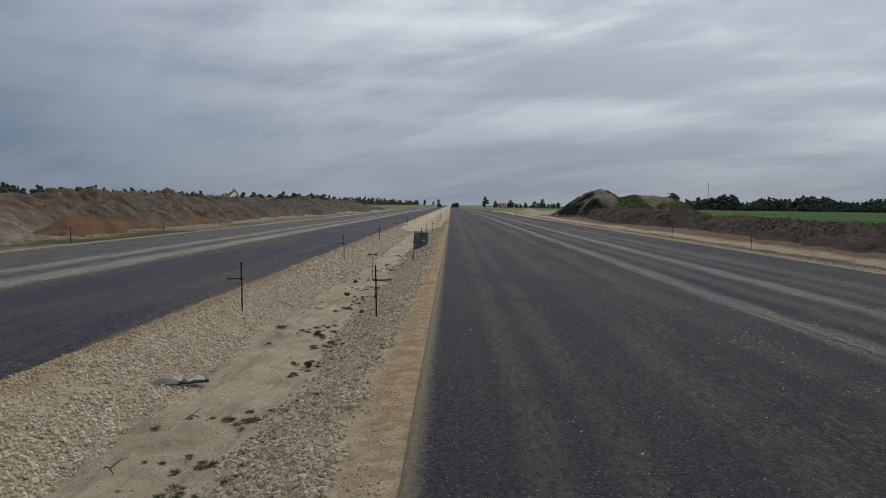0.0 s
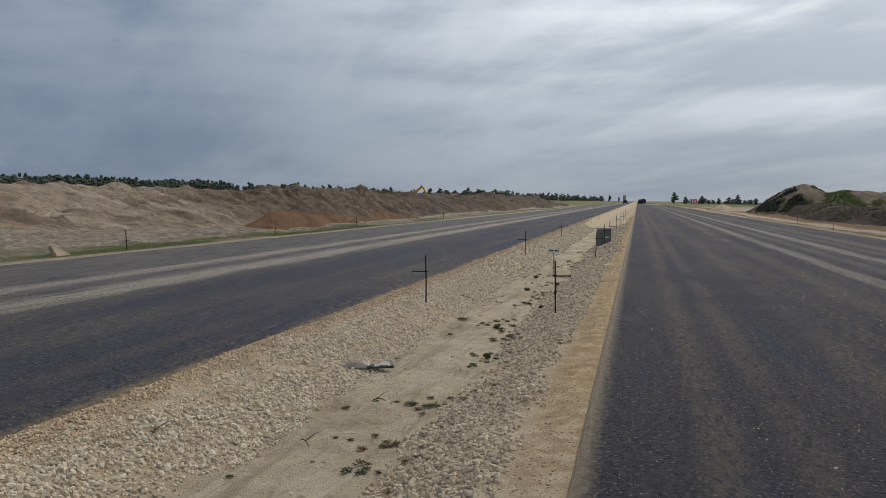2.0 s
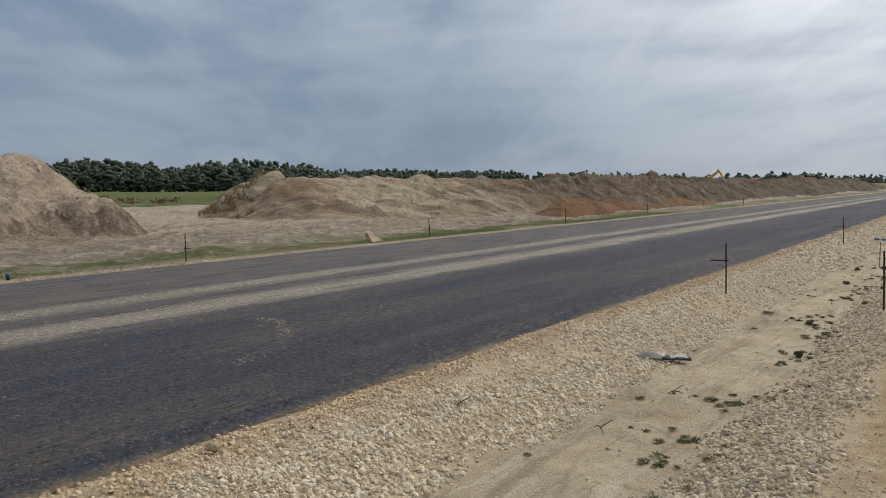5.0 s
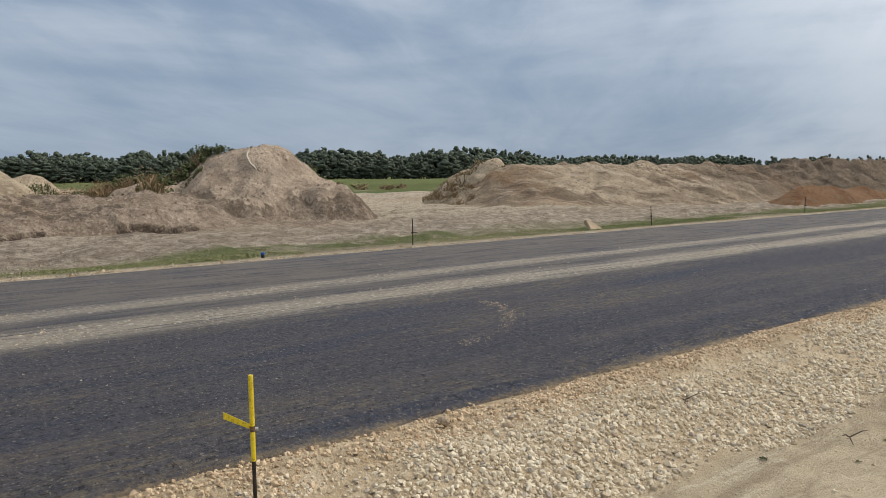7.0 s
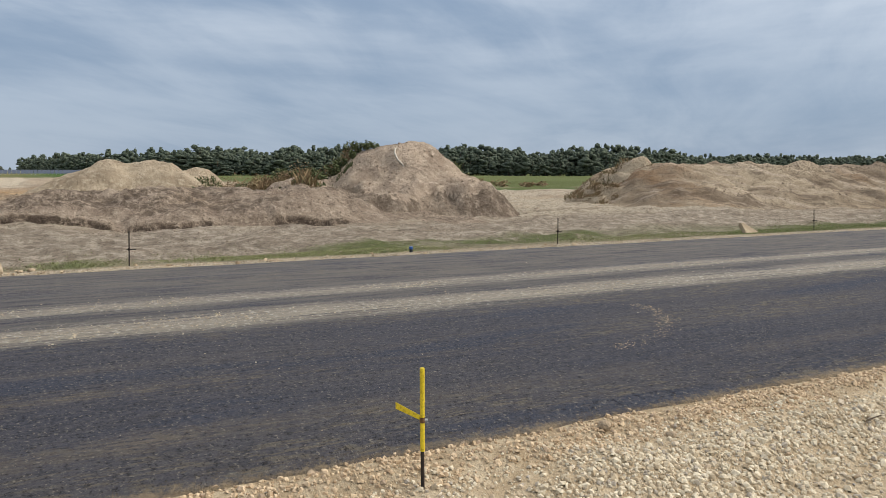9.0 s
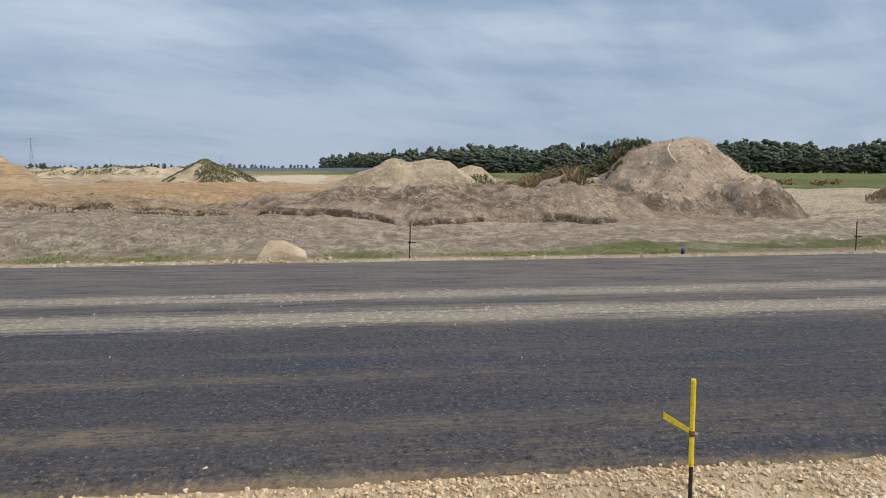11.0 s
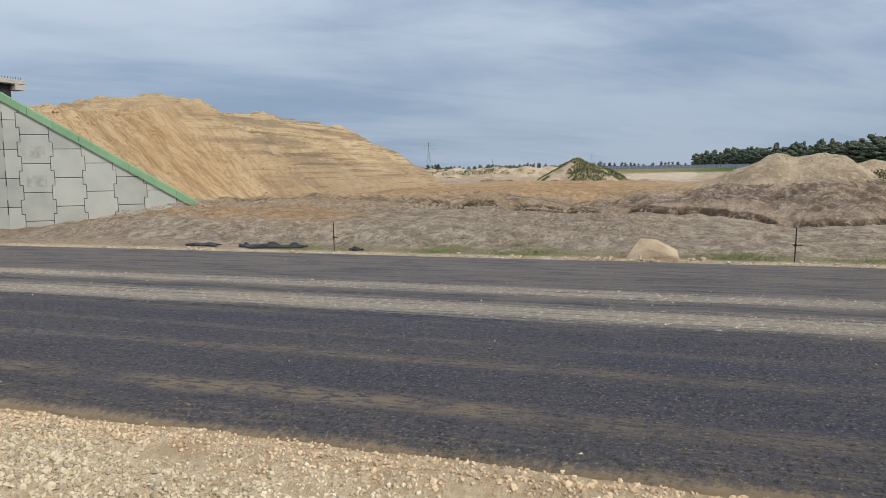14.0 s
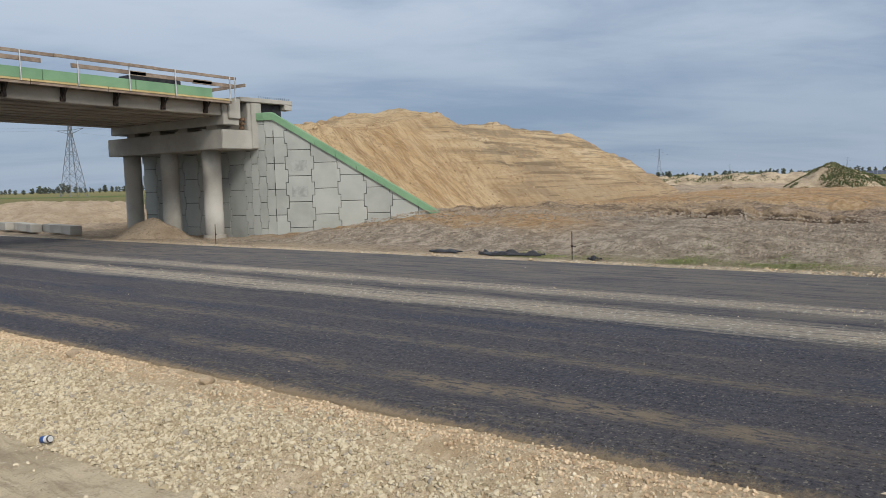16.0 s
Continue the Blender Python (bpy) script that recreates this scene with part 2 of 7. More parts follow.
def asphalt(name, stripes, brown, rim=None, rim_side=1, tone=1.0, lines=(), warm=1.0, lip=(0.34, 0.265, 0.175)):
    """Fresh base course: dark bitumen, dust dragged along the road, pale spilled gravel in wheel stripes."""
    k = Mat(name, 0.93, 0, 0.12)
    x = k.axis(0)
    grain = k.noise(38, 6, 0.85)
    coarse = k.noise(14, 7, 0.88)
    patch = k.noise(0.5, 4, 0.55, stretch=(1.0, 0.2, 1))
    lane = k.noise(0.55, 3, 0.5, stretch=(1.0, 0.03, 1))
    drag = k.noise(2.6, 8, 0.72, stretch=(2.2, 0.22, 1), dist=0.3)
    drag2 = k.noise(9.0, 6, 0.75, stretch=(1.6, 0.22, 1), dist=0.2)
    col = k.mix(k.step(patch, 0.38, 0.62), tuple(v * tone for v in (0.090 * warm, 0.093, 0.122 / warm)), tuple(v * tone for v in (0.122 * warm, 0.118, 0.134 / warm)))
    col = k.mix(k.m("MULTIPLY", k.step(drag2, 0.42, 0.62), 0.40), col, (0.036, 0.037, 0.046))
    lanes = k.step(k.m("ADD", lane, k.m("MULTIPLY", k.m("SUBTRACT", patch, 0.5), 0.5)), 0.47, 0.60)
    dash = k.noise(8.0, 7, 0.75, stretch=(2.0, 0.45, 1), dist=0.3)
    dust = k.m("MULTIPLY", k.m("ADD", k.m("MULTIPLY", lanes, 0.88), 0.12), k.m("MULTIPLY", k.step(dash, 0.47, 0.60), k.step(drag, 0.38, 0.54)))
    col = k.mix(k.m("MULTIPLY", dust, brown), col, (0.235, 0.19, 0.125))
    blue = k.noise(1.3, 5, 0.6, stretch=(1.0, 0.12, 1), dist=0.3)
    col = k.mix(k.m("MULTIPLY", k.step(blue, 0.52, 0.66), 0.55), col, (0.050, 0.064, 0.105))
    col = k.mix(k.m("MULTIPLY", k.step(coarse, 0.52, 0.64), 0.55), col, (0.19, 0.175, 0.155))
    col = k.mix(k.m("MULTIPLY", k.step(coarse, 0.48, 0.38), 0.85), col, (0.022, 0.022, 0.027))
    col = k.mix(k.m("MULTIPLY", k.step(grain, 0.54, 0.68), 0.65), col, (0.24, 0.225, 0.205))
    col = k.mix(k.m("MULTIPLY", k.step(grain, 0.48, 0.34), 0.75), col, (0.013, 0.013, 0.016))
    speck = k.noise(30, 3, 0.6)
    col = k.mix(k.m("MULTIPLY", k.step(speck, 0.61, 0.66), 0.75), col, (0.30 * warm, 0.265, 0.215 / warm))
    col = k.mix(k.m("MULTIPLY", k.step(speck, 0.39, 0.34), 0.6), col, (0.012, 0.012, 0.014))
    wob = k.m("MULTIPLY", k.m("SUBTRACT", k.noise(0.35, 4, 0.6, stretch=(0.4, 1, 1)), 0.5), 0.45)
    xs = k.m("ADD", x, wob)
    torn = k.noise(2.6, 7, 0.72, stretch=(3.2, 0.10, 1), dist=0.2)
    if rim_side < 0:
        far = k.m("MULTIPLY", k.step(xs, -8.2, -9.6), k.step(drag, 0.34, 0.60))
        col = k.mix(k.m("MULTIPLY", far, 0.72), col, (0.195, 0.175, 0.155))
    # thin drags of dust and darker damp lines that run with the road
    fray = k.noise(11, 8, 0.82, stretch=(1.3, 0.40, 1), dist=0.3)
    gaps = k.noise(0.30, 3, 0.6, stretch=(0.5, 1.0, 1))
    for centre, half, amount, tint in lines:
        d = k.m("ABSOLUTE", k.m("SUBTRACT", xs, centre))
        lay = k.m("MULTIPLY", k.step(d, half * 1.6, half * 0.3), k.m("MULTIPLY", k.step(fray, 0.42, 0.55), k.step(gaps, 0.34, 0.52)))
        if rim_side < 0:
            lay = k.m("MULTIPLY", lay, k.step(k.m("ADD", k.axis(1), k.m("MULTIPLY", gaps, 5.0)), 4.5, 0.5, 0.22, 1.0))
        col = k.mix(k.m("MULTIPLY", lay, amount), col, tint)
    spots = k.noise(20, 4, 0.75, stretch=(1, 0.5, 1))
    for centre, half, amount in stripes:
        d = k.m("ABSOLUTE", k.m("SUBTRACT", xs, centre))
        band = k.step(d, half * 1.5, half * 0.25)
        lay = k.m("MULTIPLY", band, k.step(k.m("ADD", torn, k.m("MULTIPLY", band, 0.14)), 0.50, 0.64))
        col = k.mix(k.m("MULTIPLY", lay, amount), col, (0.40, 0.35, 0.28))
        col = k.mix(k.m("MULTIPLY", k.m("MULTIPLY", band, k.step(spots, 0.54, 0.66)), amount * 1.3), col, (0.66, 0.62, 0.53))
        col = k.mix(k.m("MULTIPLY", k.m("MULTIPLY", band, k.step(spots, 0.44, 0.34)), amount * 0.7), col, (0.06, 0.055, 0.05))
    if rim is not None:
        reach = x if rim_side > 0 else k.m("ADD", x, k.m("MULTIPLY", k.step(k.axis(1), 3.5, -2.0), 0.07))
        ragged = k.m("SUBTRACT", reach, k.m("MULTIPLY", k.m("SUBTRACT", k.noise(14, 7, 0.85), 0.5), 0.30 if rim_side > 0 else 0.55))
        fade = k.step(ragged, rim - (0.14 if rim_side > 0 else -0.06), rim + (0.14 if rim_side > 0 else -0.10))
        col = k.mix(fade, lip, col)
    k.color(col)
    k.bump(k.m("ADD", grain, k.m("MULTIPLY", k.m("ADD", drag2, coarse), 0.8)), 0.03, 1.0)
    return k.mat


STRIPES_L = [(-11.0, 0.42, 0.58), (-9.42, 0.56, 0.70)]
STRIPES_R = [(5.3, 0.34, 0.42), (7.4, 0.38, 0.46), (9.4, 0.45, 0.14), (6.3, 0.3, 0.12), (8.4, 0.3, 0.12)]
DUST, DAMP = (0.28, 0.225, 0.16), (0.030, 0.036, 0.058)
LINES_L = [(-5.45, 0.19, 0.85, DUST), (-6.75, 0.12, 0.42, DUST), (-7.6, 0.10, 0.28, DUST), (-8.78, 0.14, 0.8, DAMP), (-10.2, 0.16, 0.6, DAMP)]
LINES_R = [(0.65, 0.16, 0.30, DUST), (1.25, 0.16, 0.26, DUST), (2.45, 0.25, 0.18, DUST), (4.0, 0.30, 0.26, DUST), (6.0, 0.3, 0.5, DAMP)]
M_ROAD_L = asphalt("asphalt_left", STRIPES_L, 0.6, -4.55, -1, 0.87, LINES_L)
M_ROAD_R = asphalt("asphalt_right", STRIPES_R, 0.65, -0.29, 1, 0.72, LINES_R, 1.05, (0.47, 0.38, 0.26))


def ground_material():
    k = Mat("earth", 0.97, 0, 0.1)
    n1, n2, n3 = k.noise(0.35, 7, 0.62, dist=0.5), k.noise(2.6, 6, 0.68), k.noise(26, 5, 0.72)
    col = k.mix(k.step(n1, 0.38, 0.60), (0.40, 0.315, 0.235), (0.55, 0.435, 0.31))
    col = k.mix(k.step(n2, 0.48, 0.74), col, (0.33, 0.26, 0.20))
    # grey loam of the verge
    grey = k.mix(k.step(n2, 0.42, 0.62), (0.345, 0.284, 0.220), (0.59, 0.498, 0.395))
    col = k.mix(k.attr("loam"), col, grey)
    orange = k.mix(k.step(n2, 0.42, 0.66), (0.50, 0.305, 0.145), (0.62, 0.445, 0.265))
    col = k.mix(k.m("MULTIPLY", k.attr("orange"), k.step(n1, 0.22, 0.46)), col, orange)
    track = k.noise(0.9, 6, 0.62, stretch=(1.0, 0.14, 1), turn=0, dist=0.6)
    col = k.mix(k.m("MULTIPLY", k.m("MULTIPLY", k.attr("works"), k.step(track, 0.50, 0.66)), 0.65), col, (0.27, 0.205, 0.15))
    col = k.mix(k.m("MULTIPLY", k.attr("pale"), k.step(n2, 0.25, 0.6)), col, (0.64, 0.55, 0.42))
    rut = k.noise(1.9, 7, 0.7, stretch=(1.0, 0.05, 1), turn=2, dist=0.35)
    worked = k.m("MULTIPLY", k.attr("works"), 1.0)
    col = k.mix(k.m("MULTIPLY", k.m("MULTIPLY", worked, k.step(rut, 0.55, 0.62)), 0.55), col, (0.22, 0.168, 0.122))
    col = k.mix(k.m("MULTIPLY", k.m("MULTIPLY", worked, k.step(rut, 0.44, 0.37)), 0.6), col, (0.62, 0.52, 0.40))
    rusty = k.mix(k.step(n2, 0.40, 0.64), (0.20, 0.125, 0.07), (0.34, 0.235, 0.14))
    col = k.mix(k.m("MULTIPLY", k.attr("rusty"), k.step(n1, 0.25, 0.45)), col, rusty)
    gn = k.noise(1.1, 7, 0.72)
    grass = k.mix(k.step(n3, 0.35, 0.65), (0.115, 0.145, 0.05), (0.21, 0.225, 0.10))
    col = k.mix(k.m("MULTIPLY", k.attr("grass"), k.step(gn, 0.30, 0.48)), col, grass)
    fn = k.noise(0.03, 5, 0.6, stretch=(1, 0.3, 1))
    field = k.mix(k.step(fn, 0.4, 0.6), (0.040, 0.098, 0.018), (0.070, 0.135, 0.034))
    field = k.mix(k.m("MULTIPLY", k.attr("dry"), 0.9), field, (0.21, 0.185, 0.085))
    col = k.mix(k.attr("field"), col, field)
    n4 = k.noise(7, 6, 0.75, dist=0.5)
    n5 = k.noise(1.3, 8, 0.82, dist=0.7)
    bare = k.m("SUBTRACT", 1.0, k.attr("field"))
    col = k.mix(k.m("MULTIPLY", k.m("MULTIPLY", k.step(n5, 0.46, 0.38), 0.52), bare), col, (0.14, 0.11, 0.085))
    # lows of n4 are painted dark as crevice shade in the bare soil
    col = k.mix(k.m("MULTIPLY", k.m("MULTIPLY", k.step(n4, 0.49, 0.38), 0.6), bare), col, (0.12, 0.095, 0.07))
    col = k.mix(k.m("MULTIPLY", k.step(n3, 0.44, 0.70), 0.35), col, (0.12, 0.095, 0.07))
    k.color(col)
    k.bump(k.m("ADD", k.m("MULTIPLY", n2, 1.2), k.m("ADD", n3, k.m("MULTIPLY", n4, 2.0))), 0.09)
    return k.mat


M_GROUND = ground_material()


def median_material():
    """Damp beige sand with tyre drag, turning to ochre crushed stone dust at both edges."""
    k = Mat("median_sand", 0.96, 0, 0.12)
    x = k.axis(0)
    n1, n2, n3 = k.noise(0.8, 6, 0.6, dist=0.5), k.noise(5, 6, 0.7), k.noise(45, 4, 0.75)
    drag = k.noise(2.2, 6, 0.65, stretch=(1.0, 0.3, 1), dist=0.8)
    sand = k.mix(k.step(n1, 0.36, 0.64), (0.43, 0.352, 0.24), (0.555, 0.465, 0.33))
    sand = k.mix(k.m("MULTIPLY", k.step(drag, 0.52, 0.66), 0.8), sand, (0.33, 0.265, 0.185))
    foot = k.noise(3.0, 6, 0.75, dist=1.2)
    sand = k.mix(k.m("MULTIPLY", k.step(foot, 0.46, 0.36), 0.65), sand, (0.30, 0.24, 0.165))
    sand = k.mix(k.m("MULTIPLY", k.step(foot, 0.58, 0.68), 0.6), sand, (0.66, 0.58, 0.44))
    tread = k.noise(3.4, 5, 0.7, stretch=(1.8, 0.16, 1), dist=0.5, turn=4)
    sand = k.mix(k.m("MULTIPLY", k.step(tread, 0.55, 0.64), 0.6), sand, (0.31, 0.25, 0.17))
    sand = k.mix(k.m("MULTIPLY", k.step(tread, 0.43, 0.36), 0.5), sand, (0.63, 0.56, 0.43))
    dust = k.mix(k.step(n2, 0.38, 0.66), (0.46, 0.355, 0.23), (0.60, 0.49, 0.345))
    bed = k.m("ADD", k.step(x, -3.0, -3.3), k.step(x, -1.95, -1.70), True)
    col = k.mix(bed, sand, dust)
    ochre = k.mix(k.step(n2, 0.40, 0.64), (0.41, 0.31, 0.195), (0.56, 0.455, 0.315))
    wob = k.m("ADD", x, k.m("MULTIPLY", k.m("SUBTRACT", n2, 0.5), 0.35))
    edge = k.m("ADD", k.step(wob, -4.02, -4.30), k.step(wob, -0.86, -0.62), True)
    col = k.mix(k.m("MULTIPLY", edge, k.step(n1, 0.25, 0.5)), col, ochre)
    rusty = k.mix(k.step(n2, 0.40, 0.64), (0.40, 0.265, 0.135), (0.56, 0.41, 0.24))
    col = k.mix(k.m("MULTIPLY", k.m("MULTIPLY", k.step(wob, -0.88, -0.66), k.step(k.axis(1), 4.0, 8.0)), 0.8), col, rusty)
    fleck = k.noise(17, 5, 0.8)
    col = k.mix(k.m("MULTIPLY", k.step(fleck, 0.40, 0.33), 0.8), col, (0.17, 0.13, 0.085))
    col = k.mix(k.m("MULTIPLY", k.step(fleck, 0.60, 0.68), 0.5), col, (0.70, 0.62, 0.48))
    col = k.mix(k.m("MULTIPLY", k.step(n3, 0.48, 0.72), 0.45), col, (0.24, 0.185, 0.125))
    k.color(col)
    k.bump(k.m("ADD", k.m("MULTIPLY", n2, 1.0), k.m("MULTIPLY", n3, 1.0)), 0.03)
    return k.mat


M_MEDIAN = median_material()


def stone_material(name, a, b, c, island):
    k = Mat(name, 0.92, 0, 0.2)
    r = k.random(island)
    col = k.mix(k.step(r, 0.0, 0.75), a, b)
    col = k.mix(k.step(r, 0.86, 0.97), col, c)
    n = k.noise(60, 4, 0.65)
    col = k.mix(k.m("MULTIPLY", k.step(n, 0.42, 0.7), 0.3), col, tuple(v * 0.55 for v in a))
    k.color(col)
    return k.mat


M_STONES = stone_material("limestone_chippings", (0.42, 0.335, 0.225), (0.68, 0.595, 0.45), (0.37, 0.325, 0.265), True)
M_STONES_Y = stone_material("fine_limestone_chippings", (0.335, 0.275, 0.178), (0.545, 0.47, 0.335), (0.275, 0.245, 0.20), True)
M_STONES_G = stone_material("grey_chippings", (0.37, 0.295, 0.20), (0.61, 0.52, 0.385), (0.30, 0.265, 0.22), True)
M_STONES_O = stone_material("ochre_chippings", (0.40, 0.29, 0.18), (0.60, 0.465, 0.315), (0.33, 0.25, 0.175), True)
M_STONE = stone_material("limestone", (0.44, 0.335, 0.225), (0.70, 0.59, 0.45), (0.34, 0.32, 0.30), False)
M_CLODS = stone_material("clods", (0.24, 0.185, 0.135), (0.34, 0.27, 0.205), (0.38, 0.31, 0.24), True)
M_SPOIL = soil("grey_spoil", ((0.365, 0.280, 0.212), (0.560, 0.440, 0.335), (0.660, 0.538, 0.415)), 0.5)
M_SPOIL_L = soil("light_spoil", ((0.385, 0.300, 0.208), (0.575, 0.462, 0.330), (0.655, 0.552, 0.408)), 0.45)
M_BERM = soil("berm_spoil", ((0.345, 0.268, 0.19), (0.565, 0.455, 0.325), (0.33, 0.25, 0.175)), 0.22,
              streak=(0.22, (0.25, 1.0, 0.25), (0.36, 0.225, 0.13)), tilt=(1.1, (0.12, 1.0, 0.12), -38, (0.19, 0.142, 0.106), (0.66, 0.54, 0.42)), along=(1, 34, 48, (0.13, 0.098, 0.074), (0.25, 0.192, 0.145)))
M_SHELF = soil("shelf_spoil", ((0.20, 0.153, 0.116), (0.36, 0.283, 0.215), (0.52, 0.425, 0.33)), 0.6)
M_BERM_D = soil("far_berm_spoil", ((0.095, 0.074, 0.058), (0.18, 0.14, 0.108), (0.27, 0.218, 0.17)), 0.3)
M_DARK = soil("dark_spoil", ((0.062, 0.048, 0.039), (0.115, 0.089, 0.071), (0.175, 0.140, 0.112)), 0.35)
M_BROWN = soil("brown_spoil", ((0.15, 0.115, 0.085), (0.25, 0.195, 0.145), (0.33, 0.265, 0.20)), 0.3)
M_BANK = soil("bank_spoil", ((0.28, 0.214, 0.162), (0.465, 0.364, 0.278), (0.59, 0.482, 0.373)), 0.9, foot_shade=(0.085, 0.064, 0.05), along=(1, -2, -9, (0.38, 0.27, 0.165), (0.54, 0.405, 0.26)))
M_RUST = soil("rusty_soil", ((0.20, 0.105, 0.055), (0.29, 0.165, 0.09), (0.25, 0.18, 0.125)), 0.4)


def embankment_material():
    """Dumped sand: smooth ochre with thin scrape lines down the slope, level grey layers farther out."""
    k = Mat("embankment_sand", 0.97, 0, 0.1)
    x, z = k.axis(0), k.axis(2)
    n1, n2, n3 = k.noise(0.16, 6, 0.6, dist=0.5), k.noise(1.3, 7, 0.7), k.noise(14, 5, 0.75)
    west = k.step(k.m("ADD", x, k.m("MULTIPLY", n1, 8.0)), -27, -35)
    col = k.mix(k.step(n1, 0.38, 0.60), (0.53, 0.36, 0.19), (0.635, 0.475, 0.285))
    col = k.mix(k.m("MULTIPLY", west, 0.6), col, (0.50, 0.395, 0.255))
    layer = k.noise(0.62, 8, 0.72, stretch=(0.09, 0.14, 1.7), dist=0.9)
    col = k.mix(k.m("MULTIPLY", k.m("MULTIPLY", west, k.step(layer, 0.505, 0.55)), 0.8), col, (0.27, 0.215, 0.15))
    col = k.mix(k.m("MULTIPLY", k.m("MULTIPLY", west, k.step(layer, 0.46, 0.41)), 0.7), col, (0.64, 0.52, 0.35))
    spill = k.m("MULTIPLY", west, k.step(k.m("ADD", z, k.m("MULTIPLY", k.noise(0.11, 5, 0.6, dist=0.6), 6.0)), 6.2, 4.4))
    col = k.mix(k.m("MULTIPLY", spill, 0.6), col, (0.37, 0.27, 0.17))
    seam = k.noise(1.5, 6, 0.7, stretch=(0.05, 0.2, 3.2), dist=0.4)
    col = k.mix(k.m("MULTIPLY", k.m("MULTIPLY", west, k.step(seam, 0.54, 0.58)), 0.65), col, (0.18, 0.135, 0.09))
    near = k.m("SUBTRACT", 1.0, k.m("MULTIPLY", west, 0.75))
    cuts = None
    for turn, freq, amount in ((6, 1.5, 0.5), (-14, 2.7, 0.38), (26, 3.6, 0.45)):
        cut = k.noise(freq, 6, 0.7, stretch=(1.0, 0.05, 0.07), dist=0.25, turn=turn)
        dark = k.m("MULTIPLY", k.m("MULTIPLY", k.step(cut, 0.545, 0.565), k.step(cut, 0.63, 0.60)), amount)
        col = k.mix(k.m("MULTIPLY", dark, near), col, (0.26, 0.155, 0.075))
        col = k.mix(k.m("MULTIPLY", k.m("MULTIPLY", k.step(cut, 0.44, 0.39), amount * 0.7), near), col, (0.66, 0.51, 0.33))
        cuts = cut if cuts is None else k.m("ADD", cuts, cut)
    chunk = k.noise(3.2, 7, 0.8, dist=0.6)
    # dark bits put into the colour as shade between lumps of sand
    col = k.mix(k.m("MULTIPLY", k.step(chunk, 0.43, 0.35), 0.75), col, (0.22, 0.15, 0.085))
    col = k.mix(k.m("MULTIPLY", k.step(n2, 0.46, 0.36), 0.4), col, (0.30, 0.20, 0.11))
    col = k.mix(k.m("MULTIPLY", k.step(n3, 0.46, 0.36), 0.35), col, (0.33, 0.23, 0.13))
    k.color(col)
    k.bump(k.m("ADD", k.m("MULTIPLY", n2, 1.2), k.m("ADD", n3, k.m("ADD", k.m("MULTIPLY", cuts, 0.7), k.m("MULTIPLY", chunk, 1.2)))), 0.12)
    return k.mat


M_EMB = embankment_material()
M_PILE = soil("sand_pile", ((0.456, 0.348, 0.240), (0.600, 0.480, 0.348), (0.504, 0.396, 0.276)), 0.8)
M_CONC = mixed("concrete", (0.33, 0.315, 0.28), (0.43, 0.41, 0.37), 0.7, 30, 0.88, 0.006, fine_amount=0.15)
M_CONC_D = mixed("weathered_concrete", (0.26, 0.235, 0.20), (0.37, 0.34, 0.29), 0.6, 30, 0.88, 0.006, fine_amount=0.2)
M_PANEL = mixed("panel_concrete", (0.285, 0.30, 0.275), (0.36, 0.37, 0.345), 0.9, 40, 0.86, 0.004, fine_amount=0.12, var=True)
M_JOINT = mixed("joint_backing", (0.035, 0.035, 0.035), (0.06, 0.06, 0.055), 2, 30)
M_GREEN = mixed("green_coating", (0.155, 0.285, 0.165), (0.20, 0.34, 0.20), 1.0, 40, 0.6, 0.002, fine_amount=0.12)
M_TIMBER = mixed("weathered_board", (0.20, 0.15, 0.115), (0.31, 0.25, 0.195), 3.0, 50, 0.85, 0.004)
M_PLY = mixed("formwork_board", (0.45, 0.34, 0.16), (0.56, 0.44, 0.22), 2.0, 40, 0.8, 0.003)
M_STEEL = mixed("galvanised_steel", (0.42, 0.43, 0.44), (0.55, 0.56, 0.57), 4, 60, 0.5, 0.001, 0.7, 0.5, 0.1)
M_BLACK = mixed("rusty_black_steel", (0.020, 0.017, 0.016), (0.05, 0.035, 0.027), 9, 90, 0.7, 0.001, 0.3)
M_YELLOW = mixed("chipped_yellow_paint", (0.62, 0.46, 0.02), (0.70, 0.53, 0.03), 14, 55, 0.55, 0.002, fine_amount=0.8)
M_SHEET = mixed("black_sheet", (0.015, 0.015, 0.018), (0.04, 0.04, 0.045), 5, 60, 0.45, 0.004)
M_LINER = mixed("grey_sheet", (0.32, 0.30, 0.27), (0.44, 0.42, 0.38), 6, 60, 0.6, 0.004)
M_WHITE = mixed("white_plate", (0.62, 0.63, 0.64), (0.74, 0.74, 0.74), 5, 60, 0.6, 0.001, fine_amount=0.1)
M_BOULDER = mixed("sandy_boulder", (0.32, 0.245, 0.165), (0.44, 0.35, 0.24), 1.8, 22, 0.93, 0.03)
M_PATCH = mixed("scraped_patch", (0.275, 0.29, 0.27), (0.40, 0.41, 0.385), 4.0, 60, 0.9, 0.003, fine_amount=0.3)
M_PYLON = mixed("weathered_pylon_steel", (0.15, 0.16, 0.175), (0.22, 0.23, 0.245), 2, 30, 0.6, 0.0, 0.3)
M_BARK = mixed("bark", (0.09, 0.07, 0.05), (0.16, 0.125, 0.09), 3, 30, 0.95, 0.03)
M_ROOT = mixed("bleached_wood", (0.40, 0.36, 0.30), (0.55, 0.50, 0.42), 5, 40, 0.9, 0.01)


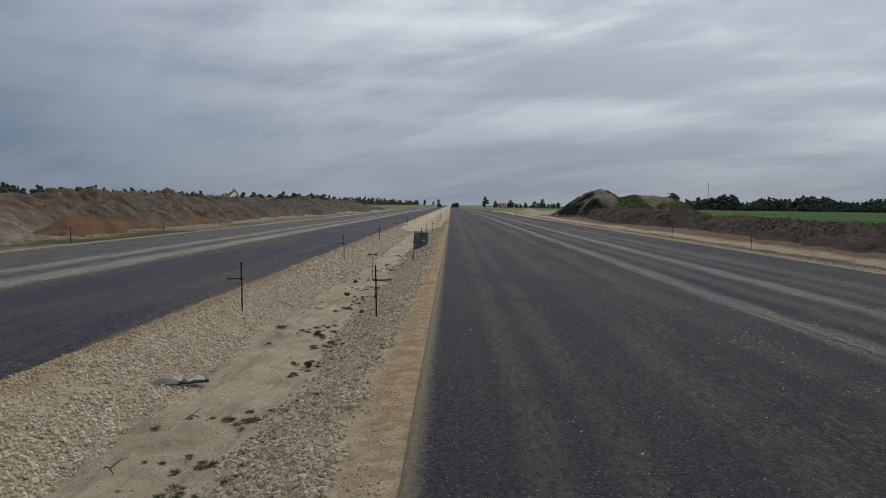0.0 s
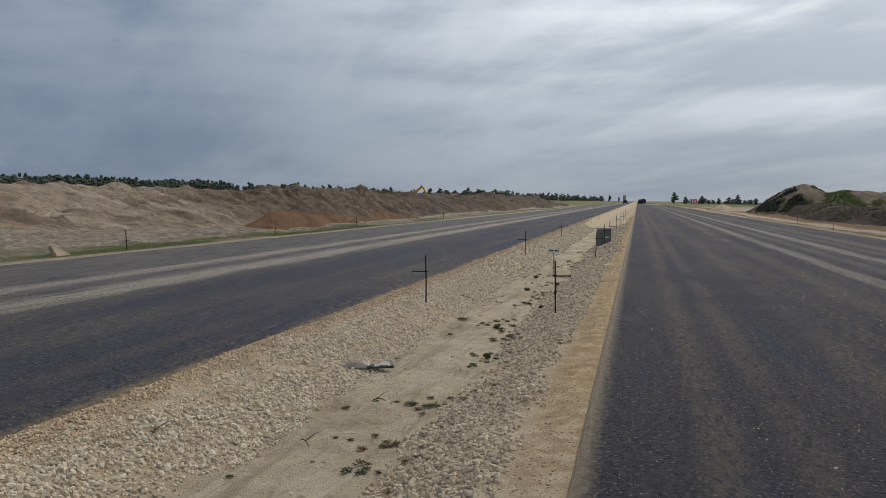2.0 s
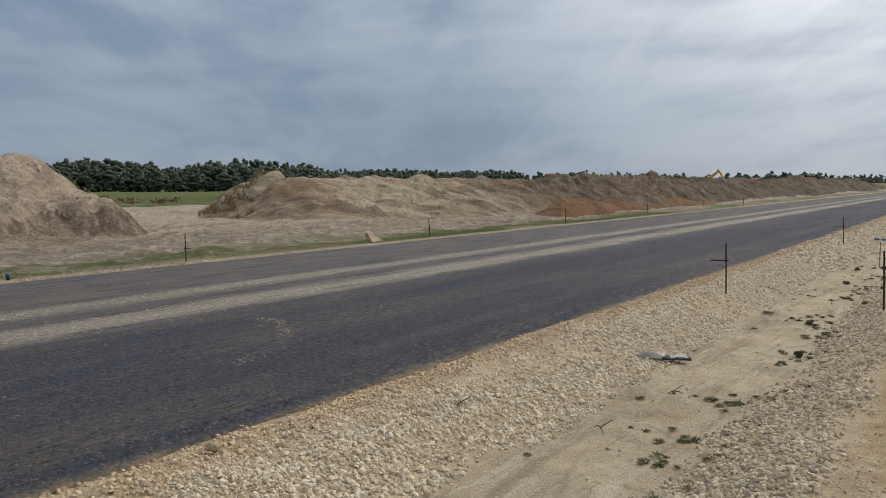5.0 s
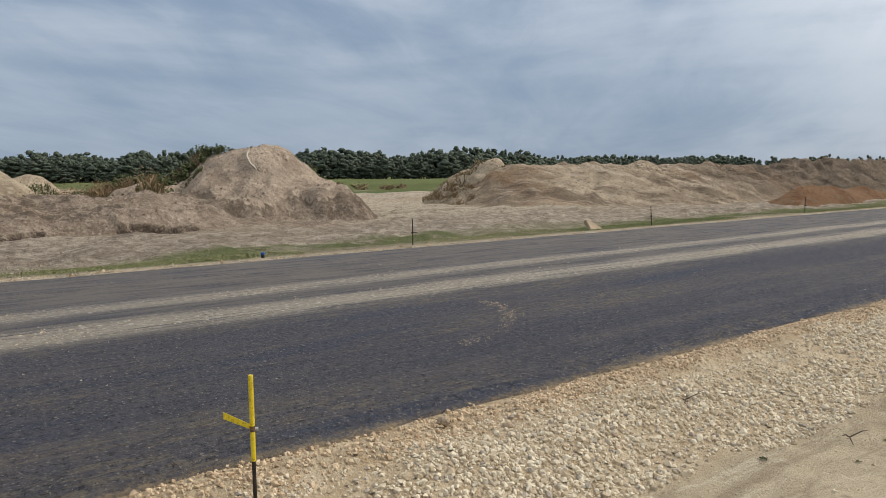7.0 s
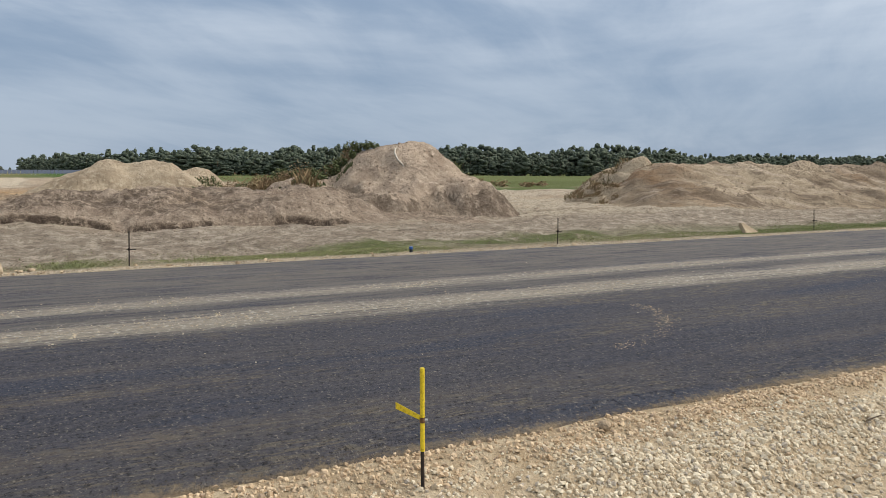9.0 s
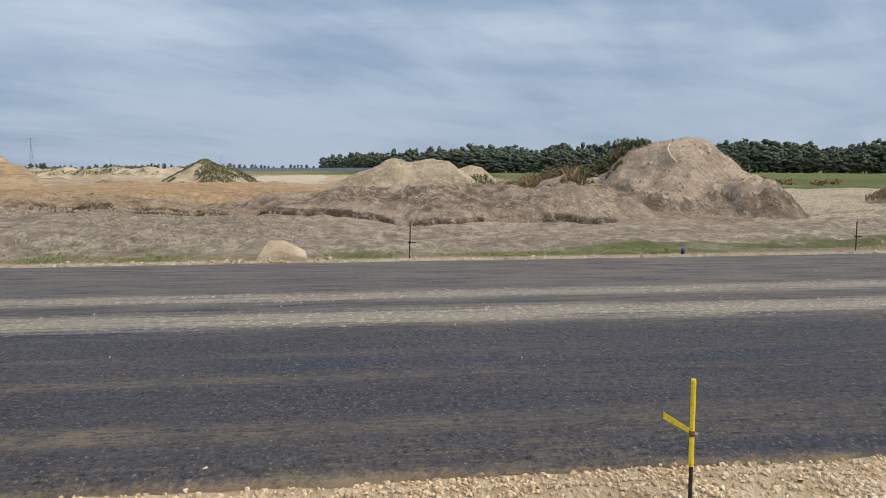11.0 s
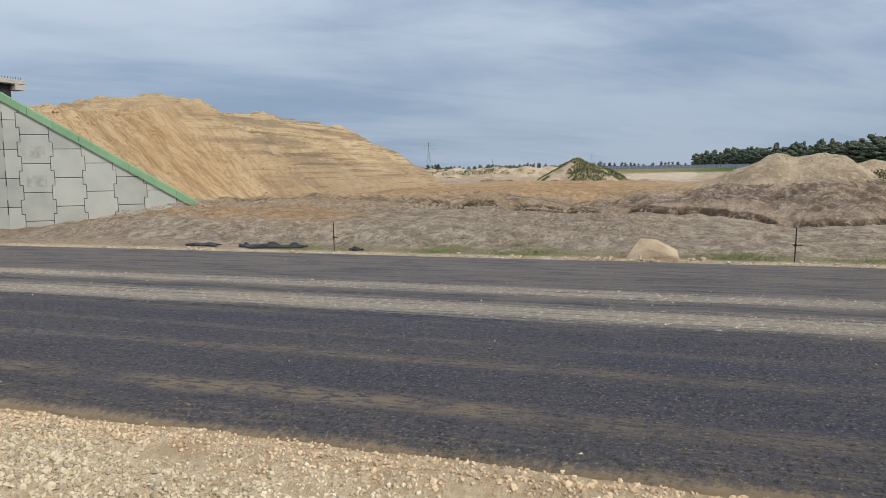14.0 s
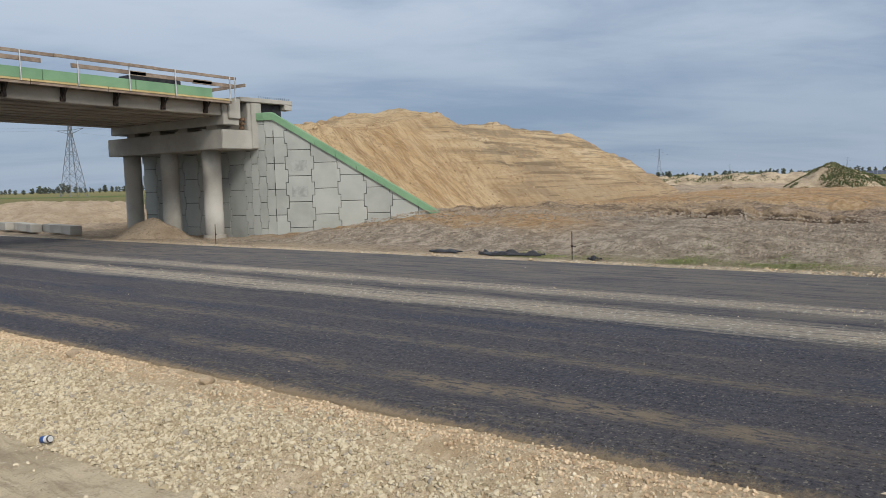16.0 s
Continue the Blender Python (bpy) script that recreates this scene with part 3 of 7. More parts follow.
def leaf_material(name, a, b, c, clump=0.0):
    k = Mat(name, 0.75, 0, 0.25)
    r = k.random(True)
    col = k.mix(k.step(r, 0, 1), a, b)
    col = k.mix(k.step(r, 0.82, 0.95), col, c)
    col = k.mix(k.m("MULTIPLY", k.step(k.noise(0.06, 4), 0.4, 0.65), 0.4), col, c)
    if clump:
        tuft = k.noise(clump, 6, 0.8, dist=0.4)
        # noise hollows are darkened as shaded gaps between tufts, the tufts lightened
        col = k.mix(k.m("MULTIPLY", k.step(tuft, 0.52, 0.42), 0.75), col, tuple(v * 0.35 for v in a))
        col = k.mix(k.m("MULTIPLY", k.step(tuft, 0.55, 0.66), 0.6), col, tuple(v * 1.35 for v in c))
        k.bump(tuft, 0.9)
    k.color(col)
    return k.mat


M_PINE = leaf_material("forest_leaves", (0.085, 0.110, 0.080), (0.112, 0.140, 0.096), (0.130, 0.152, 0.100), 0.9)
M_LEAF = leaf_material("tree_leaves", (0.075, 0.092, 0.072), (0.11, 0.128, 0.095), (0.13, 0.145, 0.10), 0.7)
M_WEED = leaf_material("weed_leaves", (0.065, 0.088, 0.035), (0.12, 0.145, 0.06), (0.19, 0.17, 0.09))
M_GRASS = leaf_material("verge_grass_blades", (0.12, 0.15, 0.05), (0.21, 0.23, 0.085), (0.31, 0.29, 0.15))
M_TUFT = leaf_material("low_weed_leaves", (0.06, 0.075, 0.028), (0.12, 0.135, 0.055), (0.17, 0.14, 0.075))
M_DRY = leaf_material("dry_stalks", (0.20, 0.13, 0.075), (0.33, 0.225, 0.13), (0.14, 0.135, 0.06))
M_SOLAR = mixed("solar_glass", (0.06, 0.075, 0.11), (0.10, 0.12, 0.16), 0.1, 2, 0.25, 0.0, 0.0, 0.5, 0.1)
M_CRANE = mixed("machine_yellow", (0.50, 0.28, 0.03), (0.60, 0.36, 0.05), 2, 30, 0.5, 0.002)
M_LAMP = mixed("amber_lens", (0.85, 0.40, 0.03), (0.9, 0.5, 0.05), 2, 30, 0.3, 0.0)
M_BLUE = mixed("blue_can_print", (0.02, 0.07, 0.27), (0.04, 0.12, 0.36), 20, 90, 0.35, 0.0, 0.3, 0.5, 0.1)
M_ALU = mixed("aluminium", (0.70, 0.70, 0.70), (0.80, 0.80, 0.80), 20, 90, 0.35, 0.0, 0.6, 0.5, 0.1)
M_INK = mixed("black_ink", (0.012, 0.012, 0.014), (0.02, 0.02, 0.02), 20, 90, 0.6, 0.0)
M_RED = mixed("red_paint", (0.5, 0.05, 0.03), (0.6, 0.08, 0.05), 10, 60, 0.5, 0.0)
M_ROOFS = mixed("far_roof", (0.20, 0.09, 0.06), (0.28, 0.13, 0.09), 2, 10, 0.8, 0.0)


# ---- building helpers ----
def hash2(i, j, seed):
    v = np.sin(i * 127.1 + j * 311.7 + seed * 74.7) * 43758.5453
    return v - np.floor(v)


def value_noise(x, y, seed=0):
    i, j = np.floor(x), np.floor(y)
    u, v = x - i, y - j
    u, v = u * u * u * (u * (6 * u - 15) + 10), v * v * v * (v * (6 * v - 15) + 10)
    a, b, c, d = hash2(i, j, seed), hash2(i + 1, j, seed), hash2(i, j + 1, seed), hash2(i + 1, j + 1, seed)
    return (a * (1 - u) + b * u) * (1 - v) + (c * (1 - u) + d * u) * v - 0.5


def fbm(x, y, size, octaves=5, gain=0.5, seed=0):
    """Rough ground in metres: size is the largest lump, the sum runs from about -1 to 1."""
    x, y = np.asarray(x, float), np.asarray(y, float)
    t, amp, f = np.zeros(np.broadcast(x, y).shape), 1.0, 1.0 / size
    for o in range(octaves):
        c, s = math.cos(o * 0.9), math.sin(o * 0.9)
        t = t + amp * 2 * value_noise((x * c - y * s) * f, (x * s + y * c) * f, seed + o * 13)
        amp, f = amp * gain, f * 2.03
    return t


def crag(x, y, size, octaves=4, seed=0):
    """Sharp-edged lumps: folded noise, about -1 to 1."""
    x, y = np.asarray(x, float), np.asarray(y, float)
    t, amp, f = np.zeros(np.broadcast(x, y).shape), 1.0, 1.0 / size
    for o in range(octaves):
        c, s = math.cos(o * 1.1), math.sin(o * 1.1)
        t = t + amp * (1 - 4 * np.abs(value_noise((x * c - y * s) * f, (x * s + y * c) * f, seed + o * 17)))
        amp, f = amp * 0.5, f * 2.1
    return t


def sstep(a, b, v):
    t = np.clip((np.asarray(v, float) - a) / (b - a), 0, 1)
    return t * t * (3 - 2 * t)


def mesh_of(name, verts, faces, mats=(), smooth=False):
    me = bpy.data.meshes.new(name)
    if isinstance(faces, np.ndarray):
        verts, faces = np.asarray(verts, np.float32), np.asarray(faces, np.int32)
        n, w = faces.shape
        me.vertices.add(len(verts))
        me.vertices.foreach_set("co", verts.ravel())
        me.loops.add(n * w)
        me.loops.foreach_set("vertex_index", faces.ravel())
        me.polygons.add(n)
        me.polygons.foreach_set("loop_start", np.arange(0, n * w, w, dtype=np.int32))
        me.update(calc_edges=True)
    else:
        me.from_pydata([tuple(v) for v in verts], [], [tuple(f) for f in faces])
        me.update()
    for m in mats if isinstance(mats, (list, tuple)) else [mats]:
        me.materials.append(m)
    me.polygons.foreach_set("use_smooth", np.full(len(me.polygons), smooth, bool))
    return me


def obj(name, me, parent=None, label="", category="", group="", kind=""):
    ob = new(name, me)
    if parent is not None:
        ob.parent = parent
    return tagged(ob, label, category, group, kind)


def part(name, bm, material, parent, label=""):
    me = bpy.data.meshes.new(name)
    bm.to_mesh(me)
    bm.free()
    me.materials.append(material)
    return obj(name, me, parent, label)


def box_bm(x0, x1, y0, y1, z0, z1, bevel=0.0, shear=0.0, x_ref=0.0):
    bm = bmesh.new()
    bmesh.ops.create_cube(bm, size=1)
    for v in bm.verts:
        v.co = Vector(((x0 + x1) / 2 + v.co.x * (x1 - x0), (y0 + y1) / 2 + v.co.y * (y1 - y0), (z0 + z1) / 2 + v.co.z * (z1 - z0)))
        v.co.z += shear * (v.co.x - x_ref)
    if bevel:
        bmesh.ops.bevel(bm, geom=list(bm.edges), offset=bevel, segments=2, affect="EDGES")
    return bm


def tube_bm(points, radii, sides=8, cap=True):
    """A round bar along points, with a radius at each."""
    bm = bmesh.new()
    rings = []
    pts = [Vector(p) for p in points]
    for i, p in enumerate(pts):
        d = (pts[min(i + 1, len(pts) - 1)] - pts[max(i - 1, 0)]).normalized()
        a = d.orthogonal().normalized() if abs(d.z) < 0.99 else Vector((1, 0, 0))
        b = d.cross(a).normalized()
        a = b.cross(d)
        r = radii[i] if isinstance(radii, (list, tuple)) else radii
        rings.append([bm.verts.new(p + a * r * math.cos(k * math.tau / sides) + b * r * math.sin(k * math.tau / sides)) for k in range(sides)])
    for q, w in zip(rings, rings[1:]):
        for k in range(sides):
            bm.faces.new((q[k], q[(k + 1) % sides], w[(k + 1) % sides], w[k]))
    if cap:
        bm.faces.new(rings[0][::-1]), bm.faces.new(rings[-1])
    bmesh.ops.recalc_face_normals(bm, faces=list(bm.faces))
    return bm


def join_bm(*bms):
    out = bmesh.new()
    for b in bms:
        me = bpy.data.meshes.new("tmp")
        b.to_mesh(me)
        b.free()
        out.from_mesh(me)
        bpy.data.meshes.remove(me)
    return out


def grid(xs, ys, zf):
    X, Y = np.meshgrid(xs, ys)
    Z = zf(X, Y)
    v = np.stack([X, Y, Z], -1).reshape(-1, 3)
    nx, ny = len(xs), len(ys)
    idx = np.arange(nx * ny).reshape(ny, nx)
    f = np.stack([idx[:-1, :-1], idx[:-1, 1:], idx[1:, 1:], idx[1:, :-1]], -1).reshape(-1, 4)
    return v, f


def spread(*runs):
    """Grid lines: runs of (start, end, step)."""
    return np.unique(np.round(np.concatenate([np.arange(a, b, s) for a, b, s in runs]), 4))


ROAD_Y = (-90.0, 1500.0)
L_IN, L_OUT, R_IN, R_OUT = -4.58, -15.10, -0.36, 12.1


# ---- ground ----
def plateau(x, y):
    """The raised clay shelf between the road and the embankment."""
    west = L_OUT - np.asarray(x, float)
    wob = 0.6 * fbm(x, y, 4, 3, 0.5, 17)
    return 0.52 * sstep(1.2, 4.6, west + wob) * sstep(70, 45, west) * sstep(1.5, -8.5, y) * sstep(-24.0, -17.5, y)


def ground_z(x, y):
    x, y = np.asarray(x, float), np.asarray(y, float)
    west, east = L_OUT - x, x - R_OUT
    z = np.where((x > L_IN - 0.6) & (x < R_IN + 0.6), -0.75, -0.16) + 0 * y
    rise = sstep(0.0, 0.35, west) * 0.13 - sstep(1.2, 2.6, west) * 0.10 + sstep(3.2, 8.5, west) * 0.20
    rough_w = sstep(0.8, 3.0, west) * (0.10 * fbm(x, y, 1.2, 5, 0.6, 3) + 0.10 * fbm(x, y, 5, 3, 0.5, 5) * sstep(3, 9, west))
    z = np.where(west > 0, z + rise + rough_w, z)
    rise_e = sstep(0.0, 0.5, east) * 0.12 - sstep(1.0, 2.2, east) * 0.10 + sstep(3.0, 6.0, east) * 0.12
    z = np.where(east > 0, z + rise_e + sstep(1, 3, east) * 0.05 * fbm(x, y, 1.6, 4, 0.55, 8), z)
    z = z + plateau(x, y)
    far = sstep(60, 200, np.hypot(x, y))
    return z + far * 0.25 * fbm(x, y, 60, 3, 0.5, 11)


gx = spread((-3000, -900, 300), (-900, -300, 60), (-300, -110, 10), (-110, -44, 1.2), (-44, -15.2, 0.30), (-15.2, -15.0, 0.1), (-15.0, -5.4, 3), (-5.3, -4.8, 0.4), (-4.6, 0.2, 2.3), (0.0, 0.5, 0.4), (1.0, 12.0, 3), (12.0, 13.0, 0.25), (13.0, 30, 0.45), (30, 60, 3), (60, 300, 20), (300, 900, 100), (900, 3001, 300))
gy = spread((-3000, -900, 300), (-900, -200, 50), (-200, -60, 7), (-60, -26, 0.8), (-26, 48, 0.30), (48, 130, 1.0), (130, 400, 10), (400, 1000, 50), (1000, 3001, 200))
gv, gf = grid(gx, gy, ground_z)
ground_me = mesh_of("ground", gv, gf, [M_GROUND], True)


def add_attr(me, name, values):
    a = me.attributes.new(name, "FLOAT", "POINT")
    a.data.foreach_set("value", np.clip(np.asarray(values, np.float32), 0, 1))


def ground_zones(me, v):
    x, y = v[:, 0], v[:, 1]
    west, east = L_OUT - x, x - R_OUT
    wob = fbm(x, y, 9, 4, 0.5, 21)
    loam = sstep(1.0, 2.2, west + 0.5 * wob) * sstep(14, 7, west + 2 * wob) * sstep(-30, -18, y)
    loam = np.maximum(loam, sstep(5.6, 7.2, east + wob * 0.6) * 0.7)
    patchy = sstep(-0.12, 0.30, fbm(x, y, 5, 3, 0.5, 31))
    north = sstep(1.0, 8.0, y)
    grass = sstep(0.45, 0.9, west) * sstep(0, 1, (2.5 + 2.1 * north - west - 0.6 * wob) / 1.3) * (0.45 + 0.9 * patchy) * sstep(-12, -6, y)
    for cy, half in ((-6.3, 0.5), (-4.3, 0.9), (0.2, 0.8), (3.0, 0.7), (6.5, 1.6)):
        grass = np.maximum(grass, np.exp(-((y - cy + 0.3 * wob) / half) ** 2) * sstep(0.5, 0.8, west) * sstep(2.3, 1.5, west + 0.5 * wob))
    grass = np.maximum(grass, sstep(0.8, 1.3, east) * sstep(2.6, 2.0, east) * patchy * sstep(14, 26, y))
    orange = sstep(10.5, 14, west + 1.5 * wob) * sstep(-26, -14, -np.abs(y + 14)) * sstep(75, 40, west)
    orange = np.maximum(orange, 0.95 * sstep(3.2, 5.2, west + 1.2 * wob) * sstep(-9, -13, y + 3 * wob) * sstep(75, 40, west) * sstep(-40, -30, y))
    orange = np.maximum(orange, sstep(0.8, 1.6, east) * sstep(7.0, 5.8, east) * 0.9)
    works = np.maximum(sstep(7, 10, west), 0.55 * sstep(2.0, 4.0, west)) * sstep(90, 50, west)
    pale = sstep(0.9, 0.4, west) * (west > 0) + sstep(1.0, 0.4, east) * (east > 0)
    pale = np.maximum(pale, 1.3 * sstep(7.5, 5.0, np.abs(y + 9 + 1.5 * wob)) * sstep(-82, -92, x + 3 * wob) * sstep(-175, -160, x))
    pale = np.maximum(pale, 0.9 * sstep(8, 11, west + wob) * sstep(40, 25, west) * sstep(13.5, 16.5, y) * sstep(30, 26, y))
    pale = np.maximum(pale, 0.8 * sstep(26, 30, west + 2 * wob) * sstep(60, 40, west) * sstep(-4, 2, y) * sstep(60, 40, y))
    pale = np.maximum(pale, sstep(2.3, 2.7, east + 0.3 * wob) * sstep(4.4, 3.9, east + 0.3 * wob) * 0.95)
    pale = np.maximum(pale, 0.9 * np.exp(-((x + 23.7 + 0.3 * np.sin(y * 0.8) + 0.2 * wob) / 0.22) ** 2) * sstep(-4, 0, y) * sstep(20, 17, y))
    field = np.maximum(sstep(44, 52, west + 6 * wob) * sstep(18, 26, y + 5 * wob), sstep(24, 30, east + 3 * wob))
    field = np.maximum(field, sstep(150, 190, west + 10 * wob) * sstep(-130, -90, -np.abs(y + 10)))
    south = sstep(-62, -80, y + 4 * wob)
    field = np.maximum(field, south)
    dry = np.maximum(south * (0.35 + 0.6 * sstep(-0.1, 0.2, fbm(x, y * 0.2, 40, 2, 0.5, 41))), sstep(90, 190, west) * sstep(10, -20, y))
    dry = np.maximum(dry, 0.5 * sstep(44, 52, west) * (y > 10))
    dry = np.maximum(dry, 0.85 * sstep(200, 250, y) * (np.abs(x) < 60))
    field = np.maximum(field, 0.85 * sstep(230, 300, y) * ((west > 0) | (east > 0)))
    for n, a in dict(rusty=sstep(0.7, 1.1, east) * sstep(2.7, 2.2, east + 0.3 * wob) + sstep(4.0, 4.6, east + 0.3 * wob) * sstep(8.0, 7.0, east), loam=loam, grass=grass, orange=orange, works=works, pale=pale, field=field, dry=dry).items():
        add_attr(me, n, a)


ground_zones(ground_me, gv)
obj("ground", ground_me, None, "bare sandy earth with grassy verges and far green fields", "ground", "", "structure")


def road(name, x0, x1, mat, label):
    """A slab with a ragged, slightly rounded edge."""
    xs = np.unique(np.concatenate([[x0, x0 + 0.06, x0 + 0.2], np.linspace(x0 + 0.6, x1 - 0.6, 12), [x1 - 0.2, x1 - 0.06, x1]]))
    ys = spread((ROAD_Y[0], -14, 2.0), (-14, 40, 0.12), (40, 120, 1.0), (120, 1501, 40))

    def zf(X, Y):
        d = np.minimum(X - x0, x1 - X)
        return (-0.016 if x0 > -1 else -0.05) * (1 - sstep(0, 0.16, d)) + 0.004 * fbm(X, Y, 1.5, 3, 0.5, 51)

    v, f = grid(xs, ys, zf)
    soft = 0.0 if x0 > -1 else 1.0
    rag = soft * 0.035 * fbm(v[:, 1], v[:, 1] * 0, 0.5, 4, 0.6, 57) + soft * 0.03 * fbm(v[:, 1], v[:, 1] * 0, 3.0, 2, 0.5, 58)
    v[:, 0] += rag * (sstep(0.5, 0, v[:, 0] - x0) + sstep(0.5, 0, x1 - v[:, 0]))
    nx = len(xs)
    # a skirt closes the slab down to the ground on both long sides
    n = len(v)
    left, right = np.arange(0, n, nx), np.arange(nx - 1, n, nx)
    low = np.concatenate([v[left], v[right]])
    low[:, 2] = -0.19
    v = np.concatenate([v, low])
    m = len(left)
    a, b = n + np.arange(m), n + m + np.arange(m)
    f = np.concatenate([f, np.stack([left[:-1], left[1:], a[1:], a[:-1]], -1), np.stack([right[1:], right[:-1], b[:-1], b[1:]], -1)])
    return obj(name, mesh_of(name, v, f, [mat], True), None, label, "road", "", "structure")


road("road_left", L_OUT, L_IN, M_ROAD_L, "fresh dark asphalt base course with two pale dusty gravel stripes")
road("road_right", R_IN, R_OUT, M_ROAD_R, "fresh dark asphalt base course with dusty wheel streaks")


def median_z(x, y):
    x, y = np.asarray(x, float), np.asarray(y, float)
    z = -0.035 - 0.075 * sstep(-4.52, -4.25, x) - 0.27 * sstep(-4.15, -3.1, x) + 0.32 * sstep(-1.95, -0.85, x) + 0.036 * sstep(-0.85, -0.42, x)
    lump = sstep(-4.4, -4.1, x) * sstep(-0.45, -0.8, x)
    z = z - 0.016 * sstep(0.62, 0.72, 1 - np.abs(crag(x, y, 0.6, 2, 66)) * 0.6) * sstep(-3.3, -3.0, x) * sstep(-1.8, -2.1, x)
    z = z + lump * (0.018 * fbm(x, y, 0.35, 3, 0.5, 61) + 0.035 * fbm(x, y, 1.7, 3, 0.5, 62))
    # a low windrow of loose stone beside the left road
    return z + 0.055 * np.exp(-((x + 4.30) / 0.11) ** 2) * (0.6 + 0.8 * fbm(x, y, 0.5, 3, 0.5, 63)) - 0.03 * sstep(-4.40, -4.46, x)


mv, mf = grid(spread((-4.62, -0.18, 0.06)), spread((-90, -12, 1.0), (-12, 26, 0.07), (26, 60, 0.4), (60, 1501, 30)), median_z)
median = obj("median", mesh_of("median", mv, mf, [M_MEDIAN], True), None, "sunken sandy median strip edged with crushed limestone", "median", "", "structure")


# ---- heaps, berms and the embankment ----
def heap(name, x0, x1, y0, y1, step, zf, mat, label, category="soil heap", sink=0.12, mats=None, pick=None, extra=None, foot_shade=None, fine=None):
    """A body of loose soil over a rectangle; only what rises above the ground is kept, with a skirt below."""
    xs, ys = np.arange(x0, x1 + step, step), np.arange(y0, y1 + step, step)
    if extra is not None:
        xs = np.unique(np.concatenate([xs, extra]).round(3))
    if fine is not None:
        ys = np.unique(np.concatenate([ys, fine]).round(3))
    X, Y = np.meshgrid(xs, ys)
    G = ground_z(X, Y)
    H = zf(X, Y)
    v, f = grid(xs, ys, lambda a, b: G + np.maximum(H, -sink))
    keep = (H.reshape(-1)[f] > -sink * 0.9).any(1)
    f = f[keep]
    used = np.unique(f)
    remap = np.full(len(v), -1)
    remap[used] = np.arange(len(used))
    me = mesh_of(name, v[used], remap[f], mats or [mat], True)
    if foot_shade is not None:
        add_attr(me, "foot_shade", foot_shade(v[used][:, 0], v[used][:, 1]))
    if pick is not None:
        c = v[f].mean(1)
        me.polygons.foreach_set("material_index", pick(c).astype(np.int32))
    return obj(name, me, None, label, category)


def cone(x, y, cx, cy, top, rx, ry, power=1.25, turn=0.0):
    c, s = math.cos(turn), math.sin(turn)
    u, v = ((x - cx) * c + (y - cy) * s) / rx, (-(x - cx) * s + (y - cy) * c) / ry
    d = np.sqrt(u * u + v * v)
    return top * (1 - np.minimum(d, 1.6) ** power)


def smax(a, b, k=0.4):
    return 0.5 * (a + b + np.sqrt((a - b) ** 2 + k * k))


def smin(a, b, k=0.4):
    return -smax(-a, -b, k)


def z_main(x, y):
    rr = fbm(x, y, 3.0, 5, 0.55, 71)
    cr = crag(x, y, 1.7, 4, 74)
    peak = cone(x, y, -31.4, 13.7, 4.25, 5.3, 4.6, 1.0)
    peak = smin(peak, 2.92 + 0.06 * rr + 0.05 * (y - 13.7) - 0.10 * np.abs(y - 14.4), 0.22)
    # fine runnels and two slump scars down the front
    peak = peak + 0.05 * crag(x * 0.22, y, 0.55, 3, 78) * sstep(0.4, 1.2, peak) * sstep(3.0, 2.3, peak) - 0.10 * np.exp(-((y - 12.4 - 0.25 * (x + 29)) / 0.30) ** 2) * sstep(1.3, 1.9, peak)
    front = -25.4 + 0.5 * np.sin(y * 1.3) + 0.5 * rr
    d = front - x
    rim = 0.80 + 0.50 * sstep(10.8, 13.2, y) - 0.25 * np.exp(-((y - 11.9) / 0.5) ** 2)
    shelf = rim * sstep(-0.1, 1.35, d) * sstep(8.6, 10.4, y + 0.6 * rr) * sstep(17.2, 14.8, y + 0.5 * rr) * sstep(6.5, 4.0, d) - 0.03
    left = cone(x, y, -32.0, 9.4, 1.40, 4.2, 3.2, 1.4)
    h = smax(smax(peak, shelf, 0.16), left, 0.2) - 0.06
    low = sstep(1.6, 1.0, h)
    return h + 0.05 * rr + (0.035 + 0.10 * low) * cr * sstep(0.05, 0.5, h) + (0.02 + 0.05 * low) * crag(x, y, 0.55, 2, 70) * sstep(0.05, 0.3, h)


heap("spoil_heap", -37.5, -23.0, 4.5, 20, 0.12, z_main, M_SPOIL, "tall grey-brown spoil heap with a crumbling dark foot", mats=[M_SPOIL, M_SHELF],
     pick=lambda c: (c[:, 2] < 1.0 + 0.3 * fbm(c[:, 0], c[:, 1], 2, 3, 0.5, 73)).astype(int))


def bank_foot(x, y):
    return -23.7 + 0.08 * np.sin(y * 0.9) + 0.22 * fbm(x * 0, y, 2.2, 4, 0.5, 80)


def bank_broken(y):
    """Where the foot of the bank is undercut: four torn stretches."""
    y = np.asarray(y, float) + 0.25 * fbm(np.asarray(y, float), np.asarray(y, float) * 0, 0.6, 3, 0.55, 79)
    t = 0 * y
    for a, c in ((-9.5, -6.9), (-6.3, -4.95), (-4.6, -3.3), (-2.9, 1.0), (1.7, 4.4), (6.0, 8.4)):
        t = np.maximum(t, sstep(a - 0.3, a + 0.25, y) * sstep(c + 0.3, c - 0.25, y))
    return t


